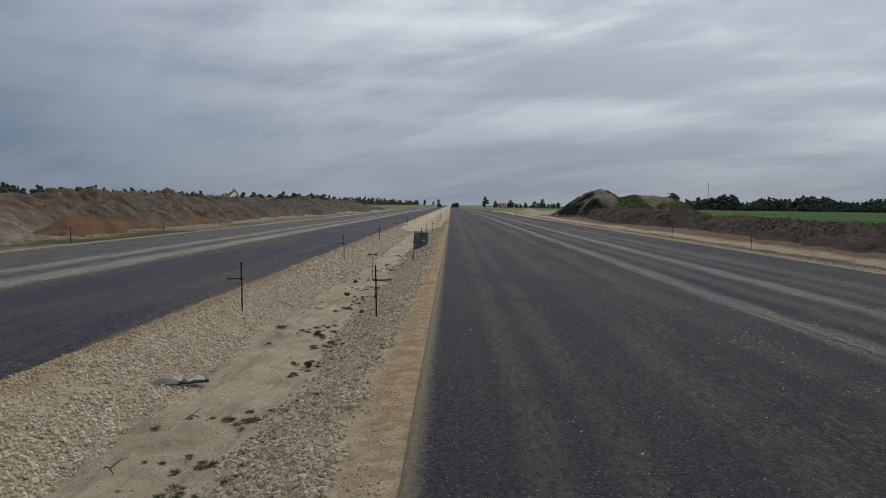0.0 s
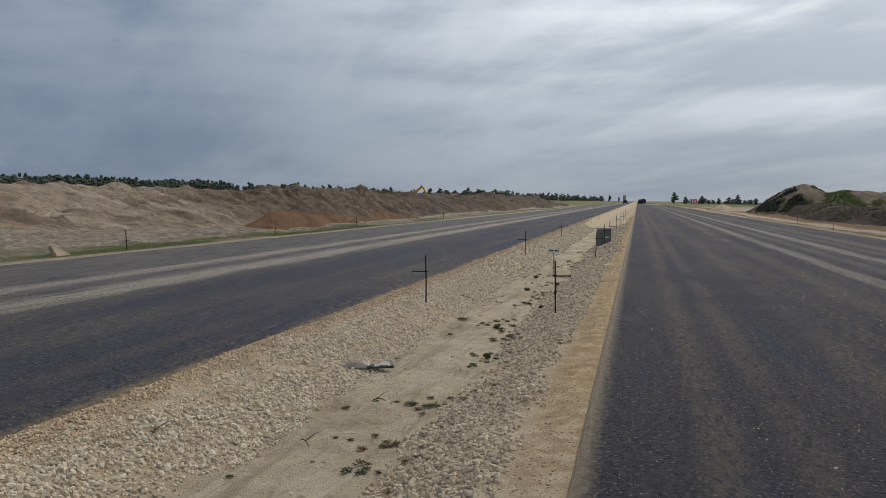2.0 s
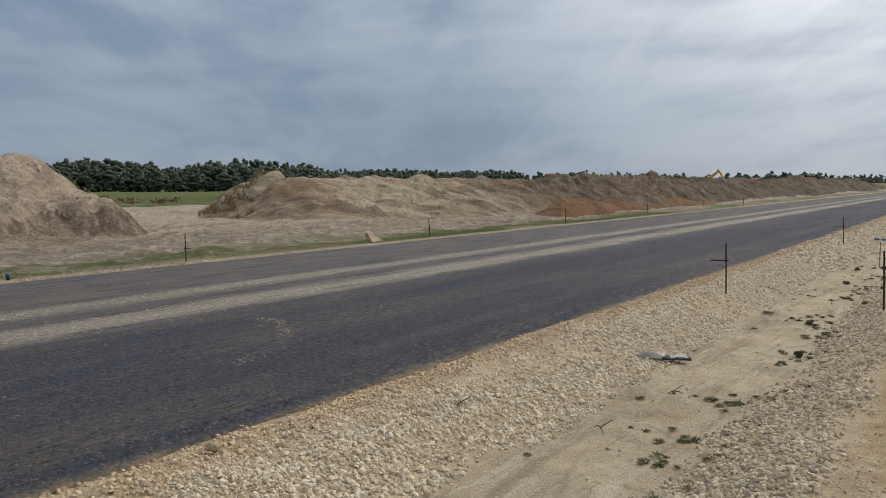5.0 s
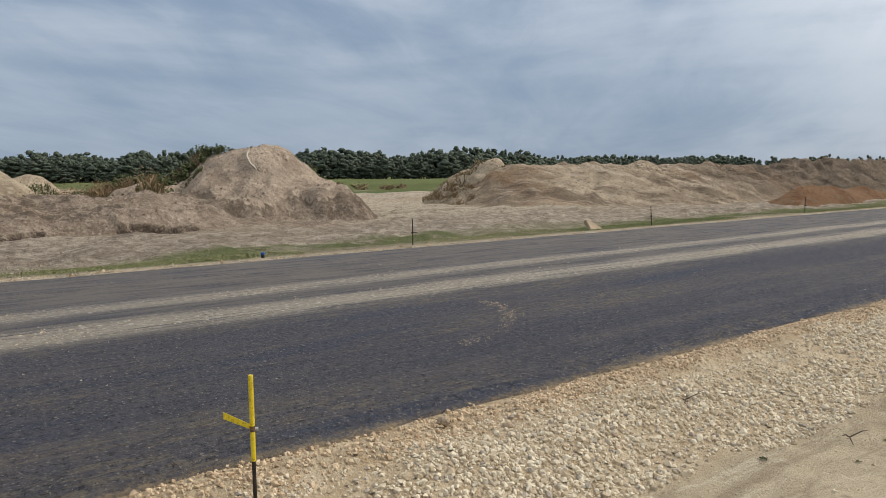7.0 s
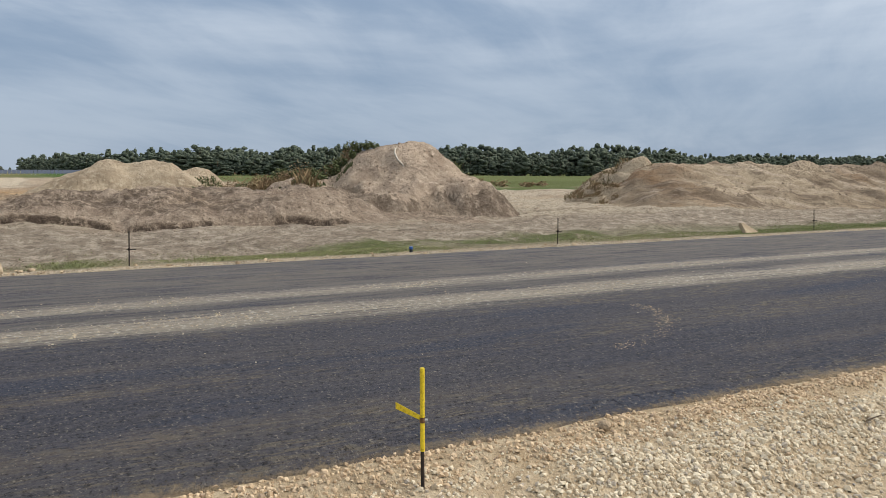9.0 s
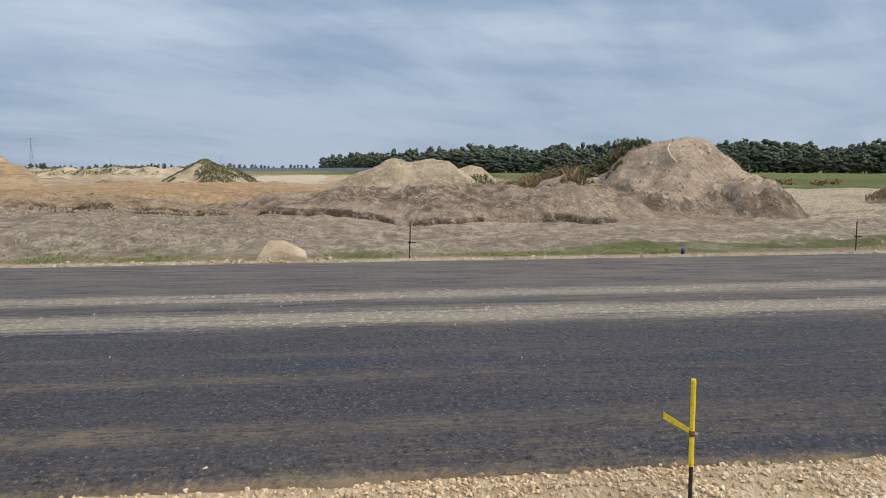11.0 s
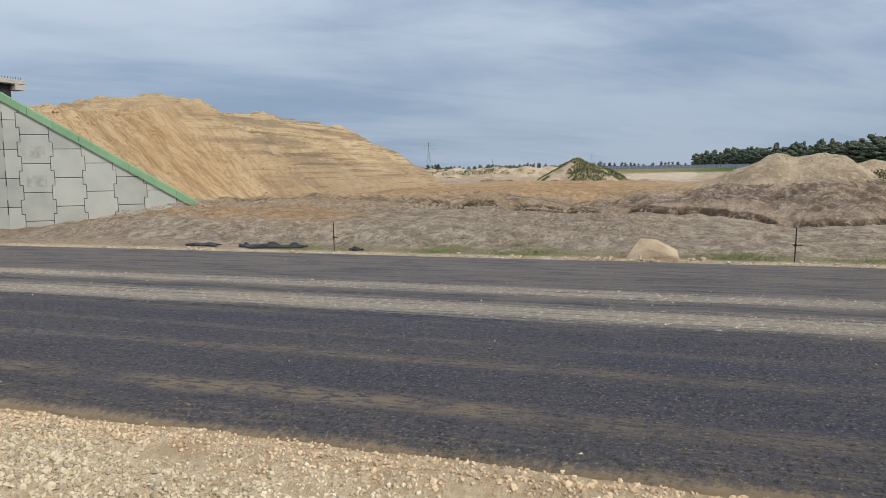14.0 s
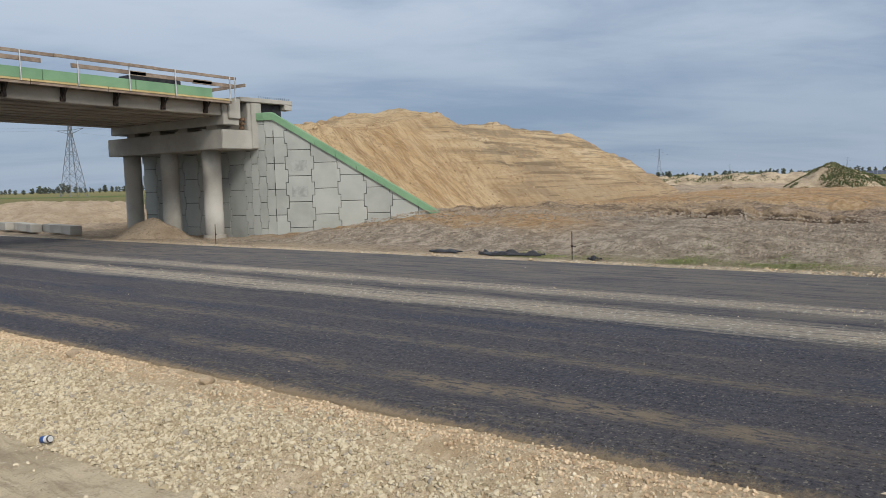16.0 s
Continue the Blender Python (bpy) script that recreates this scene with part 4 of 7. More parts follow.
def z_bank(x, y):
    rr = fbm(x, y, 2.6, 5, 0.58, 75)
    crest = -27.3 + 0.9 * np.sin(y * 0.23) + 0.6 * fbm(x * 0, y, 6, 3, 0.5, 76)
    top = 0.80 * sstep(-5.5, 0.5, y) * sstep(13.5, 9, y) + 0.10 * sstep(-24, -8, y) * sstep(14, 9, y)
    d = x - crest
    prof = np.where(d > 0, 1 - (np.maximum(d, 0) / 2.7) ** 1.0, 1 - (np.maximum(-d, 0) / 7.5) ** 1.4)
    # an undercut scarp along the foot, broken by slumps
    broken = bank_broken(y)
    back = bank_foot(x, y) - x
    calm = 1 - 0.75 * np.exp(-(back / 0.7) ** 2)
    scarp = 0.24 * sstep(0.0, 0.06, back) * sstep(6.0, 0.6, back) * (0.35 + 0.65 * broken * sstep(1.6, 0.5, back) + 0.35 * sstep(0.5, 1.6, back)) * sstep(-12, -9, y) * sstep(10.5, 8.5, y) + 0.08 * sstep(0.0, 0.5, back) * sstep(7.0, 2.0, back)
    dent = -0.06 * np.exp(-((back + 0.14) / 0.13) ** 2) * broken
    rutted = 0.035 * fbm(x, y * 0.08, 0.9, 4, 0.55, 78) * sstep(0.3, 1.5, back)
    return top * np.maximum(prof, 0.0) - 0.25 * sstep(0.1, 1.2, -back) + calm * (0.09 * rr * sstep(-0.3, 0.5, prof) + 0.08 * crag(x, y, 1.3, 4, 79) * sstep(-0.2, 0.3, prof) + 0.03 * fbm(x, y, 0.6, 4, 0.55, 77)) + rutted + scarp + dent - 0.03


def bank_foot_shade(x, y):
    """Shade of the hollow below the torn edge, put into the soil colour."""
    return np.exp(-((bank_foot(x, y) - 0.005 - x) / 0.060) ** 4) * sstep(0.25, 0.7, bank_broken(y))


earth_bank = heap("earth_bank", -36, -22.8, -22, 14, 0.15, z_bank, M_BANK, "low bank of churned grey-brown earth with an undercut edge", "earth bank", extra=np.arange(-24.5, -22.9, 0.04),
                  foot_shade=bank_foot_shade, fine=np.arange(-10, 9, 0.07))
bank_v = np.empty(len(earth_bank.data.vertices) * 3, np.float32)
earth_bank.data.vertices.foreach_get("co", bank_v)
bank_x, bank_y = bank_v[0::3].astype(float), bank_v[1::3].astype(float)
bank_wob = fbm(bank_x, bank_y, 5, 4, 0.55, 181)
add_attr(earth_bank.data, "tan", sstep(-26.3, -28.6, bank_x + 1.6 * bank_wob) * sstep(2.5, -3.0, bank_y + 2 * bank_wob) * (0.55 + 0.6 * sstep(-0.2, 0.15, fbm(bank_x * 2.5, bank_y * 0.5, 3, 4, 0.55, 182))))
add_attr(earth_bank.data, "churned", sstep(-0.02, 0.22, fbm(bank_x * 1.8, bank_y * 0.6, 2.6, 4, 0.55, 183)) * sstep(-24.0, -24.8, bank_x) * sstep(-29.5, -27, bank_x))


def z_second(x, y):
    rr = fbm(x, y, 3.0, 5, 0.55, 81)
    a = cone(x, y, -39.0, 4.4, 2.12, 4.4, 3.6, 1.5)
    b = cone(x, y, -39.0, 2.2, 2.10, 4.4, 4.2, 1.35)
    c = cone(x, y, -39.5, 6.4, 1.80, 4.0, 2.3, 1.4)
    return smax(smax(a, b, 0.15), c, 0.12) + 0.07 * rr + 0.08 * crag(x, y, 1.6, 4, 83) + 0.05 * crag(x * 0.5, y, 0.8, 3, 82) - 0.05


heap("sand_heap", -46, -32, -6, 11, 0.18, z_second, M_SPOIL_L, "pale sandy heap with a lumpy rounded crest")


def z_berm(x, y):
    rr = fbm(x, y, 3.2, 5, 0.56, 85)
    foot = -20.6 + 1.0 * np.sin(y * 0.11 + 0.5) + 0.5 * fbm(x * 0, y, 8, 3, 0.5, 86) - 4.5 * sstep(35, 26, y)
    top = (1.95 - 0.15 * sstep(38, 58, y) + (0.09 + 0.20 * sstep(36, 52, y)) * fbm(x * 0, y, 4, 5, 0.6, 87)) * sstep(24.0, 28.5, y) * sstep(232, 200, y)
    d = foot - x
    slope = np.minimum(d / 4.6, 1.0) * sstep(16.5, 10.5, d + rr) - 0.03
    runnel = (0.15 + 0.21 * sstep(38, 52, y)) * crag(x * 0.22 + y * 0.10, y - 0.75 * x, 1.5, 4, 88) * sstep(0, 1.2, d) * sstep(8, 4.5, d)
    gate = sstep(24.0, 27.0, y)
    return top * slope + gate * (0.12 * rr * sstep(0.2, 2, d) + runnel + 0.05 * fbm(x, y, 0.6, 3, 0.55, 89) + (0.045 + 0.14 * sstep(38, 52, y)) * crag(x, y, 0.7, 2, 84) * sstep(0.3, 1.5, d)) - 0.15 * sstep(0.3, -1, d) - 0.2 * (1 - gate)


heap("spoil_berm", -34, -18.5, 22, 70, 0.16, z_berm, M_BERM, "long berm of grey-brown spoil with rain-cut slopes", "earth berm")
heap("spoil_berm", -38, -18.5, 70.2, 234, 0.55, z_berm, M_BERM_D, "long dark berm of spoil running beside the far road", "earth berm")


def z_head(x, y):
    rr = fbm(x, y, 2.4, 5, 0.58, 91)
    terr = cone(x, y, -32.2, 28.2, 2.6, 4.2, 3.6, 1.1)
    terr = terr + 0.16 * np.sin(terr * 9.0) * sstep(0.3, 0.8, terr)
    return terr + 0.16 * rr + 0.06 * crag(x, y, 1.2, 3, 93) + 0.05 * fbm(x, y, 0.6, 3, 0.55, 92)


heap("spoil_heap", -38, -26, 21.5, 34, 0.18, z_head, M_SPOIL_L, "sandy heap with washed-out terraces and dry brush at the berm's end")


def z_rust(x, y):
    return 0.62 * (1 + 0.7 * fbm(x * 0, y, 6, 3, 0.5, 94)) * sstep(36, 42, y) * sstep(76, 64, y) * (1 - (np.abs(x + 21.2 - 0.5 * np.sin(y * 0.2)) / 1.6) ** 1.4) + 0.13 * fbm(x, y, 1.6, 4, 0.55, 95) - 0.05 - 0.4 * (1 - sstep(36, 40, y) * sstep(77, 72, y)) - 0.3 * sstep(1.5, 2.2, np.abs(x + 21.2))


heap("rusty_soil_windrow", -24, -18.2, 33, 82, 0.22, z_rust, M_RUST, "low windrow of rust-orange soil in front of the berm", "soil heap")


def z_emb(x, y):
    """The approach ramp that runs away from the bridge and comes down to the fields."""
    rr = fbm(x, y, 4.5, 5, 0.55, 101)
    out = -(x + 19.0)
    top = 4.70 + 0.75 * sstep(7, 26, out) + 1.0 * np.exp(-((out - 17.4) / 2.4) ** 2) - 0.165 * np.maximum(out - 39.5, 0) + 0.35 * np.exp(-((out - 26.5) / 0.9) ** 2)
    top = top + 0.20 * fbm(x, y * 0.3, 3, 5, 0.65, 102) * sstep(3, 8, out)
    south = -36.5 - 2.0 * sstep(10, 40, out)
    north = -27.6 - 3.0 * sstep(6, 40, out) - 2.0 * sstep(40, 80, out)
    d = np.maximum(np.maximum(y - north, south - y), np.maximum(-out - 0.2, 0) * 3)
    gully = 0.10 * fbm(x * 1.0 + y * 0.1, y * 0.12, 2.4, 4, 0.6, 103) * sstep(0, 2, d)
    # behind the flared wing wall the fill stays below the coping
    s = (x + 19.75) * -0.6 + (y + 23.35) * 0.8
    n = (x + 19.75) * 0.8 + (y + 23.35) * 0.6
    ribs = 0.025 * fbm(x * 0.9 - y * 0.25, y * 0.05, 0.7, 3, 0.6, 105) * sstep(0.2, 1.5, d)
    h = top - np.maximum(d, 0) / 1.35 + gully + ribs + 0.03 * crag(x, y, 2.2, 4, 107) + 0.05 * rr + 0.035 * fbm(x, y, 0.8, 3, 0.55, 106)
    # the farther slope was built up in level lifts, which show as low ledges
    lift = sstep(13, 22, out) * sstep(0.3, 1.2, d)
    h = h + lift * (0.09 * np.sin(h * 4.6 + 2.4 * fbm(x, y, 10, 4, 0.55, 108)) + 0.07 * fbm(x * 0.08, h * 1.6, 0.55, 3, 0.6, 104))
    cap = 4.30 - 0.62 * s + np.maximum(-n - 0.2, 0) * 0.95
    h = np.where((s > -2.5) & (s < 8), np.minimum(h, np.maximum(cap, -1)), h)
    h = h - plateau(x, y)
    h = np.where((n > -0.42) & (s < 6.75), -1.0, h)
    # the slope's end at the wall and the front face below the deck
    n2 = (x + 19.4) * 0.8 - (y + 31.3) * 0.6
    h = np.where(n2 > -0.42, -1.0, h)
    return np.where((x > -19.95) & (y < -22.6), -1.0, h)


heap("road_embankment", -120, -19.2, -48, -14, 0.26, z_emb, M_EMB, "tall ochre sand embankment ramp with scraped layered slopes", "embankment")


def z_right(x, y):
    rr = fbm(x, y, 2.6, 5, 0.58, 111)
    foot = 18.6 + 0.8 * np.sin(y * 0.13) + 0.5 * rr
    top = (0.72 + 0.5 * sstep(50, 95, y) + 0.14 * fbm(x * 0, y, 6, 4, 0.55, 112)) * sstep(18, 26, y) * sstep(150, 135, y)
    d = x - foot
    return top * (np.minimum(d / 2.4, 1.0)) * sstep(8.5, 4.5, d) + (0.18 * rr + 0.26 * crag(x, y, 1.5, 4, 113)) * sstep(0, 1.2, d) * sstep(9, 6, d) - 0.05


heap("dark_soil_berm", 16.5, 29, 18, 150, 0.32, z_right, M_DARK, "low lumpy berm of dark topsoil beside the road", "earth berm")


def z_rheap(x, y):
    rr = fbm(x, y, 5, 5, 0.55, 115)
    a = cone(x, y, 23.6, 122, 4.6, 6.6, 11, 1.35)
    b = cone(x, y, 30.5, 121, 3.7, 10.5, 10, 1.5)
    return smax(a, b, 0.6) + 0.30 * rr - 0.1


heap("overgrown_heap", 15, 46, 106, 138, 0.4, z_rheap, M_BROWN, "large dark soil heap partly grown over with green weeds")
heap("sand_pile", 13.2, 20, 150, 172, 0.4, lambda x, y: cone(x, y, 16.4, 161, 1.5, 3.0, 9, 1.2) + 0.1 * fbm(x, y, 2, 4, 0.5, 118), M_PILE, "pale sand pile beside the far road", "sand pile")
heap("overgrown_heap", -104, -88, -25, -9, 0.35, lambda x, y: cone(x, y, -96, -16.4, 2.7, 6.5, 5.5, 1.3) + 0.25 * fbm(x, y, 2.5, 4, 0.55, 119), M_SPOIL_L, "distant sandy heap grown over with green weeds")
heap("sand_bank", -160, -144, -62, -18, 0.7, lambda x, y: 1.9 * sstep(-160, -152, x) * sstep(-144, -150, x) * sstep(-66, -56, y) * sstep(-16, -24, y) + 0.4 * fbm(x, y, 3, 4, 0.55, 120) - 0.2, M_SPOIL_L, "far pale sand bank dotted with bushes", "earth bank")
heap("sand_pile", -19.4, -15.7, -31.5, -24.6, 0.09, lambda x, y: cone(x, y, -17.3, -27.9, 0.88, 1.3, 1.8, 1.15) + 0.05 * fbm(x, y, 0.6, 4, 0.55, 121), M_PILE, "small pale sand pile in front of the bridge columns", "sand pile")
heap("sand_ridge", -34, -17, -62, -40, 0.3, lambda x, y: cone(x, y, -24, -49, 1.25, 7.5, 6.5, 1.5) + 0.25 * fbm(x, y, 3, 4, 0.55, 122), M_PILE, "low churned sand ridge beyond the bridge", "sand pile")


# ---- the overpass ----
bridge = tagged(new("overpass_bridge"), "unfinished concrete overpass on round columns with timber guard rails", "bridge")
bridge.location = (-18.2, -27.7, 0.0)
TILT, X_END = 0.012, -18.6
DECK_N, DECK_S = -24.0, -31.6


def bpart(name, bm, mat, label="", parent=None):
    """Bridge pieces are modelled in world metres and moved under the bridge's base."""
    bmesh.ops.translate(bm, verts=list(bm.verts), vec=-Vector(bridge.location))
    return part(name, bm, mat, parent or bridge, label)


def deck_box(x0, x1, y0, y1, z0, z1, bevel=0.0):
    return box_bm(x0, x1, y0, y1, z0, z1, bevel, TILT, X_END)


def build_bridge():
    far = 16.2
    bpart("deck_slab", deck_box(X_END, far, DECK_S, DECK_N - 0.02, 4.93, 5.10), M_CONC_D)
    bpart("edge_beam", deck_box(X_END + 0.75, far, DECK_N - 0.42, DECK_N - 0.02, 4.49, 4.925, 0.02), M_CONC_D)
    bpart("edge_beam", deck_box(X_END + 0.75, far, DECK_S + 0.02, DECK_S + 0.42, 4.49, 4.925, 0.02), M_CONC_D)
    for i in range(8):
        y = DECK_N - 0.95 - i * 0.84
        a = deck_box(X_END + 0.75, far, y - 0.09, y + 0.09, 4.52, 4.926)
        b = deck_box(X_END + 0.75, far, y - 0.29, y + 0.29, 4.46, 4.56, 0.015)
        bpart("girder", join_bm(a, b), M_CONC_D)
    bpart("diaphragm", deck_box(X_END, X_END + 0.72, DECK_S, DECK_N + 0.05, 4.16, 4.925, 0.02), M_CONC)
    bpart("deck_end_block", deck_box(X_END - 0.02, X_END + 0.52, DECK_N - 0.5, DECK_N + 0.14, 4.40, 5.14, 0.02), M_CONC)
    for side, sx in (("near", -17.83), ("far", 14.4)):
        x0, x1 = (sx - 1.85, sx) if side == "near" else (sx, sx + 1.85)
        bpart("cap_beam", box_bm(x0, x1, DECK_S - 0.2, DECK_N, 3.28, 4.0, 0.025), M_CONC)
        for y in (-25.45, -28.2, -30.9):
            cx = x1 - 0.55 if side == "near" else x0 + 0.55
            col = tube_bm([(cx, y, -0.5), (cx, y, 0.9), (cx, y, 0.905), (cx, y, 2.2), (cx, y, 2.205), (cx, y, 3.30)], [0.36, 0.36, 0.353, 0.353, 0.36, 0.36], 28)
            for f in col.faces:
                f.smooth = len(f.verts) == 4
            bpart("column", col, M_CONC)
            foot = tube_bm([(cx, y, -0.4), (cx, y, 0.02)], 0.44, 20)
            bpart("column_foot", foot, M_CONC_D)
        for y in (-24.8, -26.6, -28.4, -30.2):
            cx = (x0 + x1) / 2 + (0.45 if side == "near" else -0.45)
            bpart("bearing_plinth", box_bm(cx - 0.35, cx + 0.35, y - 0.3, y + 0.3, 3.99, 4.20 if side == "near" else 4.9, 0.01), M_CONC_D)
    # back wall with the approach slab over it
    bpart("back_wall", box_bm(-19.72, -19.05, DECK_S, DECK_N - 0.01, 3.98, 5.06, 0.02), M_CONC)
    bpart("wing_block", box_bm(-19.70, -19.20, DECK_N - 0.5, DECK_N + 0.04, 3.30, 5.06, 0.02), M_CONC)
    bpart("approach_slab", box_bm(-21.30, -18.72, DECK_S, DECK_N + 0.06, 5.07, 5.24, 0.015), M_CONC)
    bpart("slab_nib", box_bm(-21.28, -20.88, DECK_N - 0.4, DECK_N + 0.05, 4.86, 5.075, 0.01), M_CONC)
    # black box added where the gap below the slab lies in shade
    bpart("slab_gap_shade", box_bm(-20.9, -19.73, DECK_N - 0.6, DECK_N - 0.2, 4.60, 5.068), M_SHEET, "black box standing in for the shaded gap below the approach slab")
    for x in np.arange(-21.2, -19.6, 0.11):
        bpart("rebar_stub", tube_bm([(x, DECK_N - 0.03, 5.22), (x, DECK_N - 0.03, 5.33)], 0.010, 5), M_BLACK)
    for i in range(3):
        bpart("loose_lining", box_bm(-19.0, -18.80, DECK_N - 0.25 + i * 0.02, DECK_N - 0.12 + i * 0.03, 4.02 + i * 0.16, 4.16 + i * 0.16, 0.03), M_RUST, "rusty insulation scrap in the joint")
    # timber shuttering and the green parapet kerb on the outer edge
    for i, x in enumerate(np.arange(-18.05, far, 2.4)):
        x2 = min(x + 2.38, far)
        bpart("formwork_plank", deck_box(x, x2, DECK_N - 0.1, DECK_N + 0.42, 4.985, 5.05, 0.005), M_PLY)
        bpart("formwork_joist", deck_box(x, x2, DECK_N + 0.30, DECK_N + 0.40, 4.90, 4.982, 0.005), M_TIMBER)
    for i, x in enumerate(np.arange(-17.25, far, 3.0)):
        bpart("parapet_kerb", deck_box(x, min(x + 2.985, far), DECK_N + 0.02, DECK_N + 0.34, 5.055, 5.38, 0.012), M_GREEN, "light green coated parapet kerb")
    for x in np.arange(-17.12, far, 1.72):
        z = 4.5 + TILT * (x - X_END)
        a = deck_box(x - 0.04, x + 0.04, DECK_N, DECK_N + 0.16, 4.58, 4.97)
        b = tube_bm([(x, DECK_N + 0.04, z + 0.05), (x, DECK_N + 0.36, z + 0.42)], 0.03, 6)
        c = deck_box(x - 0.07, x + 0.07, DECK_N, DECK_N + 0.10, 4.52, 4.66)
        bpart("bracket", join_bm(a, b, c), M_BLACK)
    for i, x in enumerate([-18.17, -17.95] + list(np.arange(-15.69, far, 1.70))):
        z = TILT * (x - X_END)
        bpart("guard_post", tube_bm([(x, DECK_N + 0.44, 4.98 + z), (x, DECK_N + 0.44, 5.86 + z)], 0.024, 8), M_STEEL)
    for i, x in enumerate(np.arange(-18.15, far, 3.3)):
        bpart("guard_board", deck_box(x - 0.1, min(x + 3.3, far), DECK_N + 0.40 + 0.045 * (i % 2), DECK_N + 0.44 + 0.045 * (i % 2), 5.76, 5.86, 0.006), M_TIMBER)
    for a, b, z in ((-18.15, -16.4, 5.47), (-17.2, -14.0, 5.50), (-14.6, -12.1, 5.52), (-11.2, -7.5, 5.55), (-7.0, -2.0, 5.54)):
        bpart("mid_board", deck_box(a, b, DECK_N + 0.37, DECK_N + 0.41, z, z + 0.13, 0.006), M_TIMBER)
    bpart("mid_board", box_bm(-18.62, -18.58, DECK_N - 1.6, DECK_N + 0.5, 5.55, 5.67, 0.006), M_TIMBER)
    bpart("stacked_boards", deck_box(-16.4, -14.4, DECK_N - 0.9, DECK_N - 0.3, 5.11, 5.62, 0.01), M_SHEET, "dark stacked formwork panel lying on the deck")


build_bridge()

# ---- the panelled retaining wall with its flared wing ----
wall = tagged(new("retaining_wall"), "pale grey retaining wall of interlocking concrete panels with green coping", "wall")
WALL_AT = Vector((-19.75, -23.4, 0.0))
wall.location = WALL_AT
PITCH = 1.0


def clip_poly(poly, a, b, c):
    """Keeps the part of a polygon where a*s + b*z <= c."""
    out = []
    for (s0, z0), (s1, z1) in zip(poly, poly[1:] + poly[:1]):
        d0, d1 = a * s0 + b * z0 - c, a * s1 + b * z1 - c
        if d0 <= 0:
            out.append((s0, z0))
        if d0 * d1 < 0:
            t = d0 / (d0 - d1)
            out.append((s0 + t * (s1 - s0), z0 + t * (z1 - z0)))
    return out


def wall_panel(poly, origin, along, normal, mat, thick=0.12):
    if len(poly) < 3:
        return
    area = 0.5 * abs(sum(p[0] * q[1] - q[0] * p[1] for p, q in zip(poly, poly[1:] + poly[:1])))
    if area < 0.02:
        return
    bm = bmesh.new()
    cs = sum(p[0] for p in poly) / len(poly)
    cz = sum(p[1] for p in poly) / len(poly)

    def at(p, d, inset):
        s, z = p[0] + (cs - p[0]) * inset, p[1] + (cz - p[1]) * inset
        return bm.verts.new(origin + along * s + normal * d + Vector((0, 0, z)) - WALL_AT)

    back, front, face = [at(p, -thick, 0) for p in poly], [at(p, -0.012, 0) for p in poly], [at(p, 0, 0.03) for p in poly]
    n = len(poly)
    for A, B in ((back, front), (front, face)):
        for i in range(n):
            bm.faces.new((A[i], A[(i + 1) % n], B[(i + 1) % n], B[i]))
    bm.faces.new(face)
    bmesh.ops.recalc_face_normals(bm, faces=list(bm.faces))
    part("panel", bm, mat, wall)


def cross_panel(s0, s1, z0, tab_l, tab_r, gap=0.009):
    """Outline of one interlocking panel; tabs stand out at mid height on either side."""
    h, q = PITCH, PITCH * 0.25
    l, r = s0 + gap, s1 - gap
    z1, z2, z3, z4 = z0 + gap, z0 + q + gap, z0 + h - q - gap, z0 + h - gap
    return [(l + tab_l, z1), (r - tab_r, z1), (r - tab_r, z2), (r + tab_r, z2), (r + tab_r, z3), (r - tab_r, z3), (r - tab_r, z4), (l + tab_l, z4),
            (l + tab_l, z3), (l - tab_l, z3), (l - tab_l, z2), (l + tab_l, z2)]


def wall_run(origin, heading, columns, base, slope=None, first=0, top=4.45):
    along = Vector((-math.sin(heading), math.cos(heading), 0))
    normal = Vector((along.y, -along.x, 0))
    s = 0.0
    for i, (w, tl, tr) in enumerate(columns):
        off = -0.5 * PITCH if (i + first) % 2 else 0.0
        for r in range(6):
            p = cross_panel(s, s + w, base + off + r * PITCH, tl, tr)
            p = clip_poly(p, 0, -1, 0.35)
            p = clip_poly(p, 0, 1, top)
            if slope:
                p = clip_poly(p, slope[0], 1, slope[1])
            wall_panel(p, origin, along, normal, M_PANEL)
        s += w
    return origin + along * s


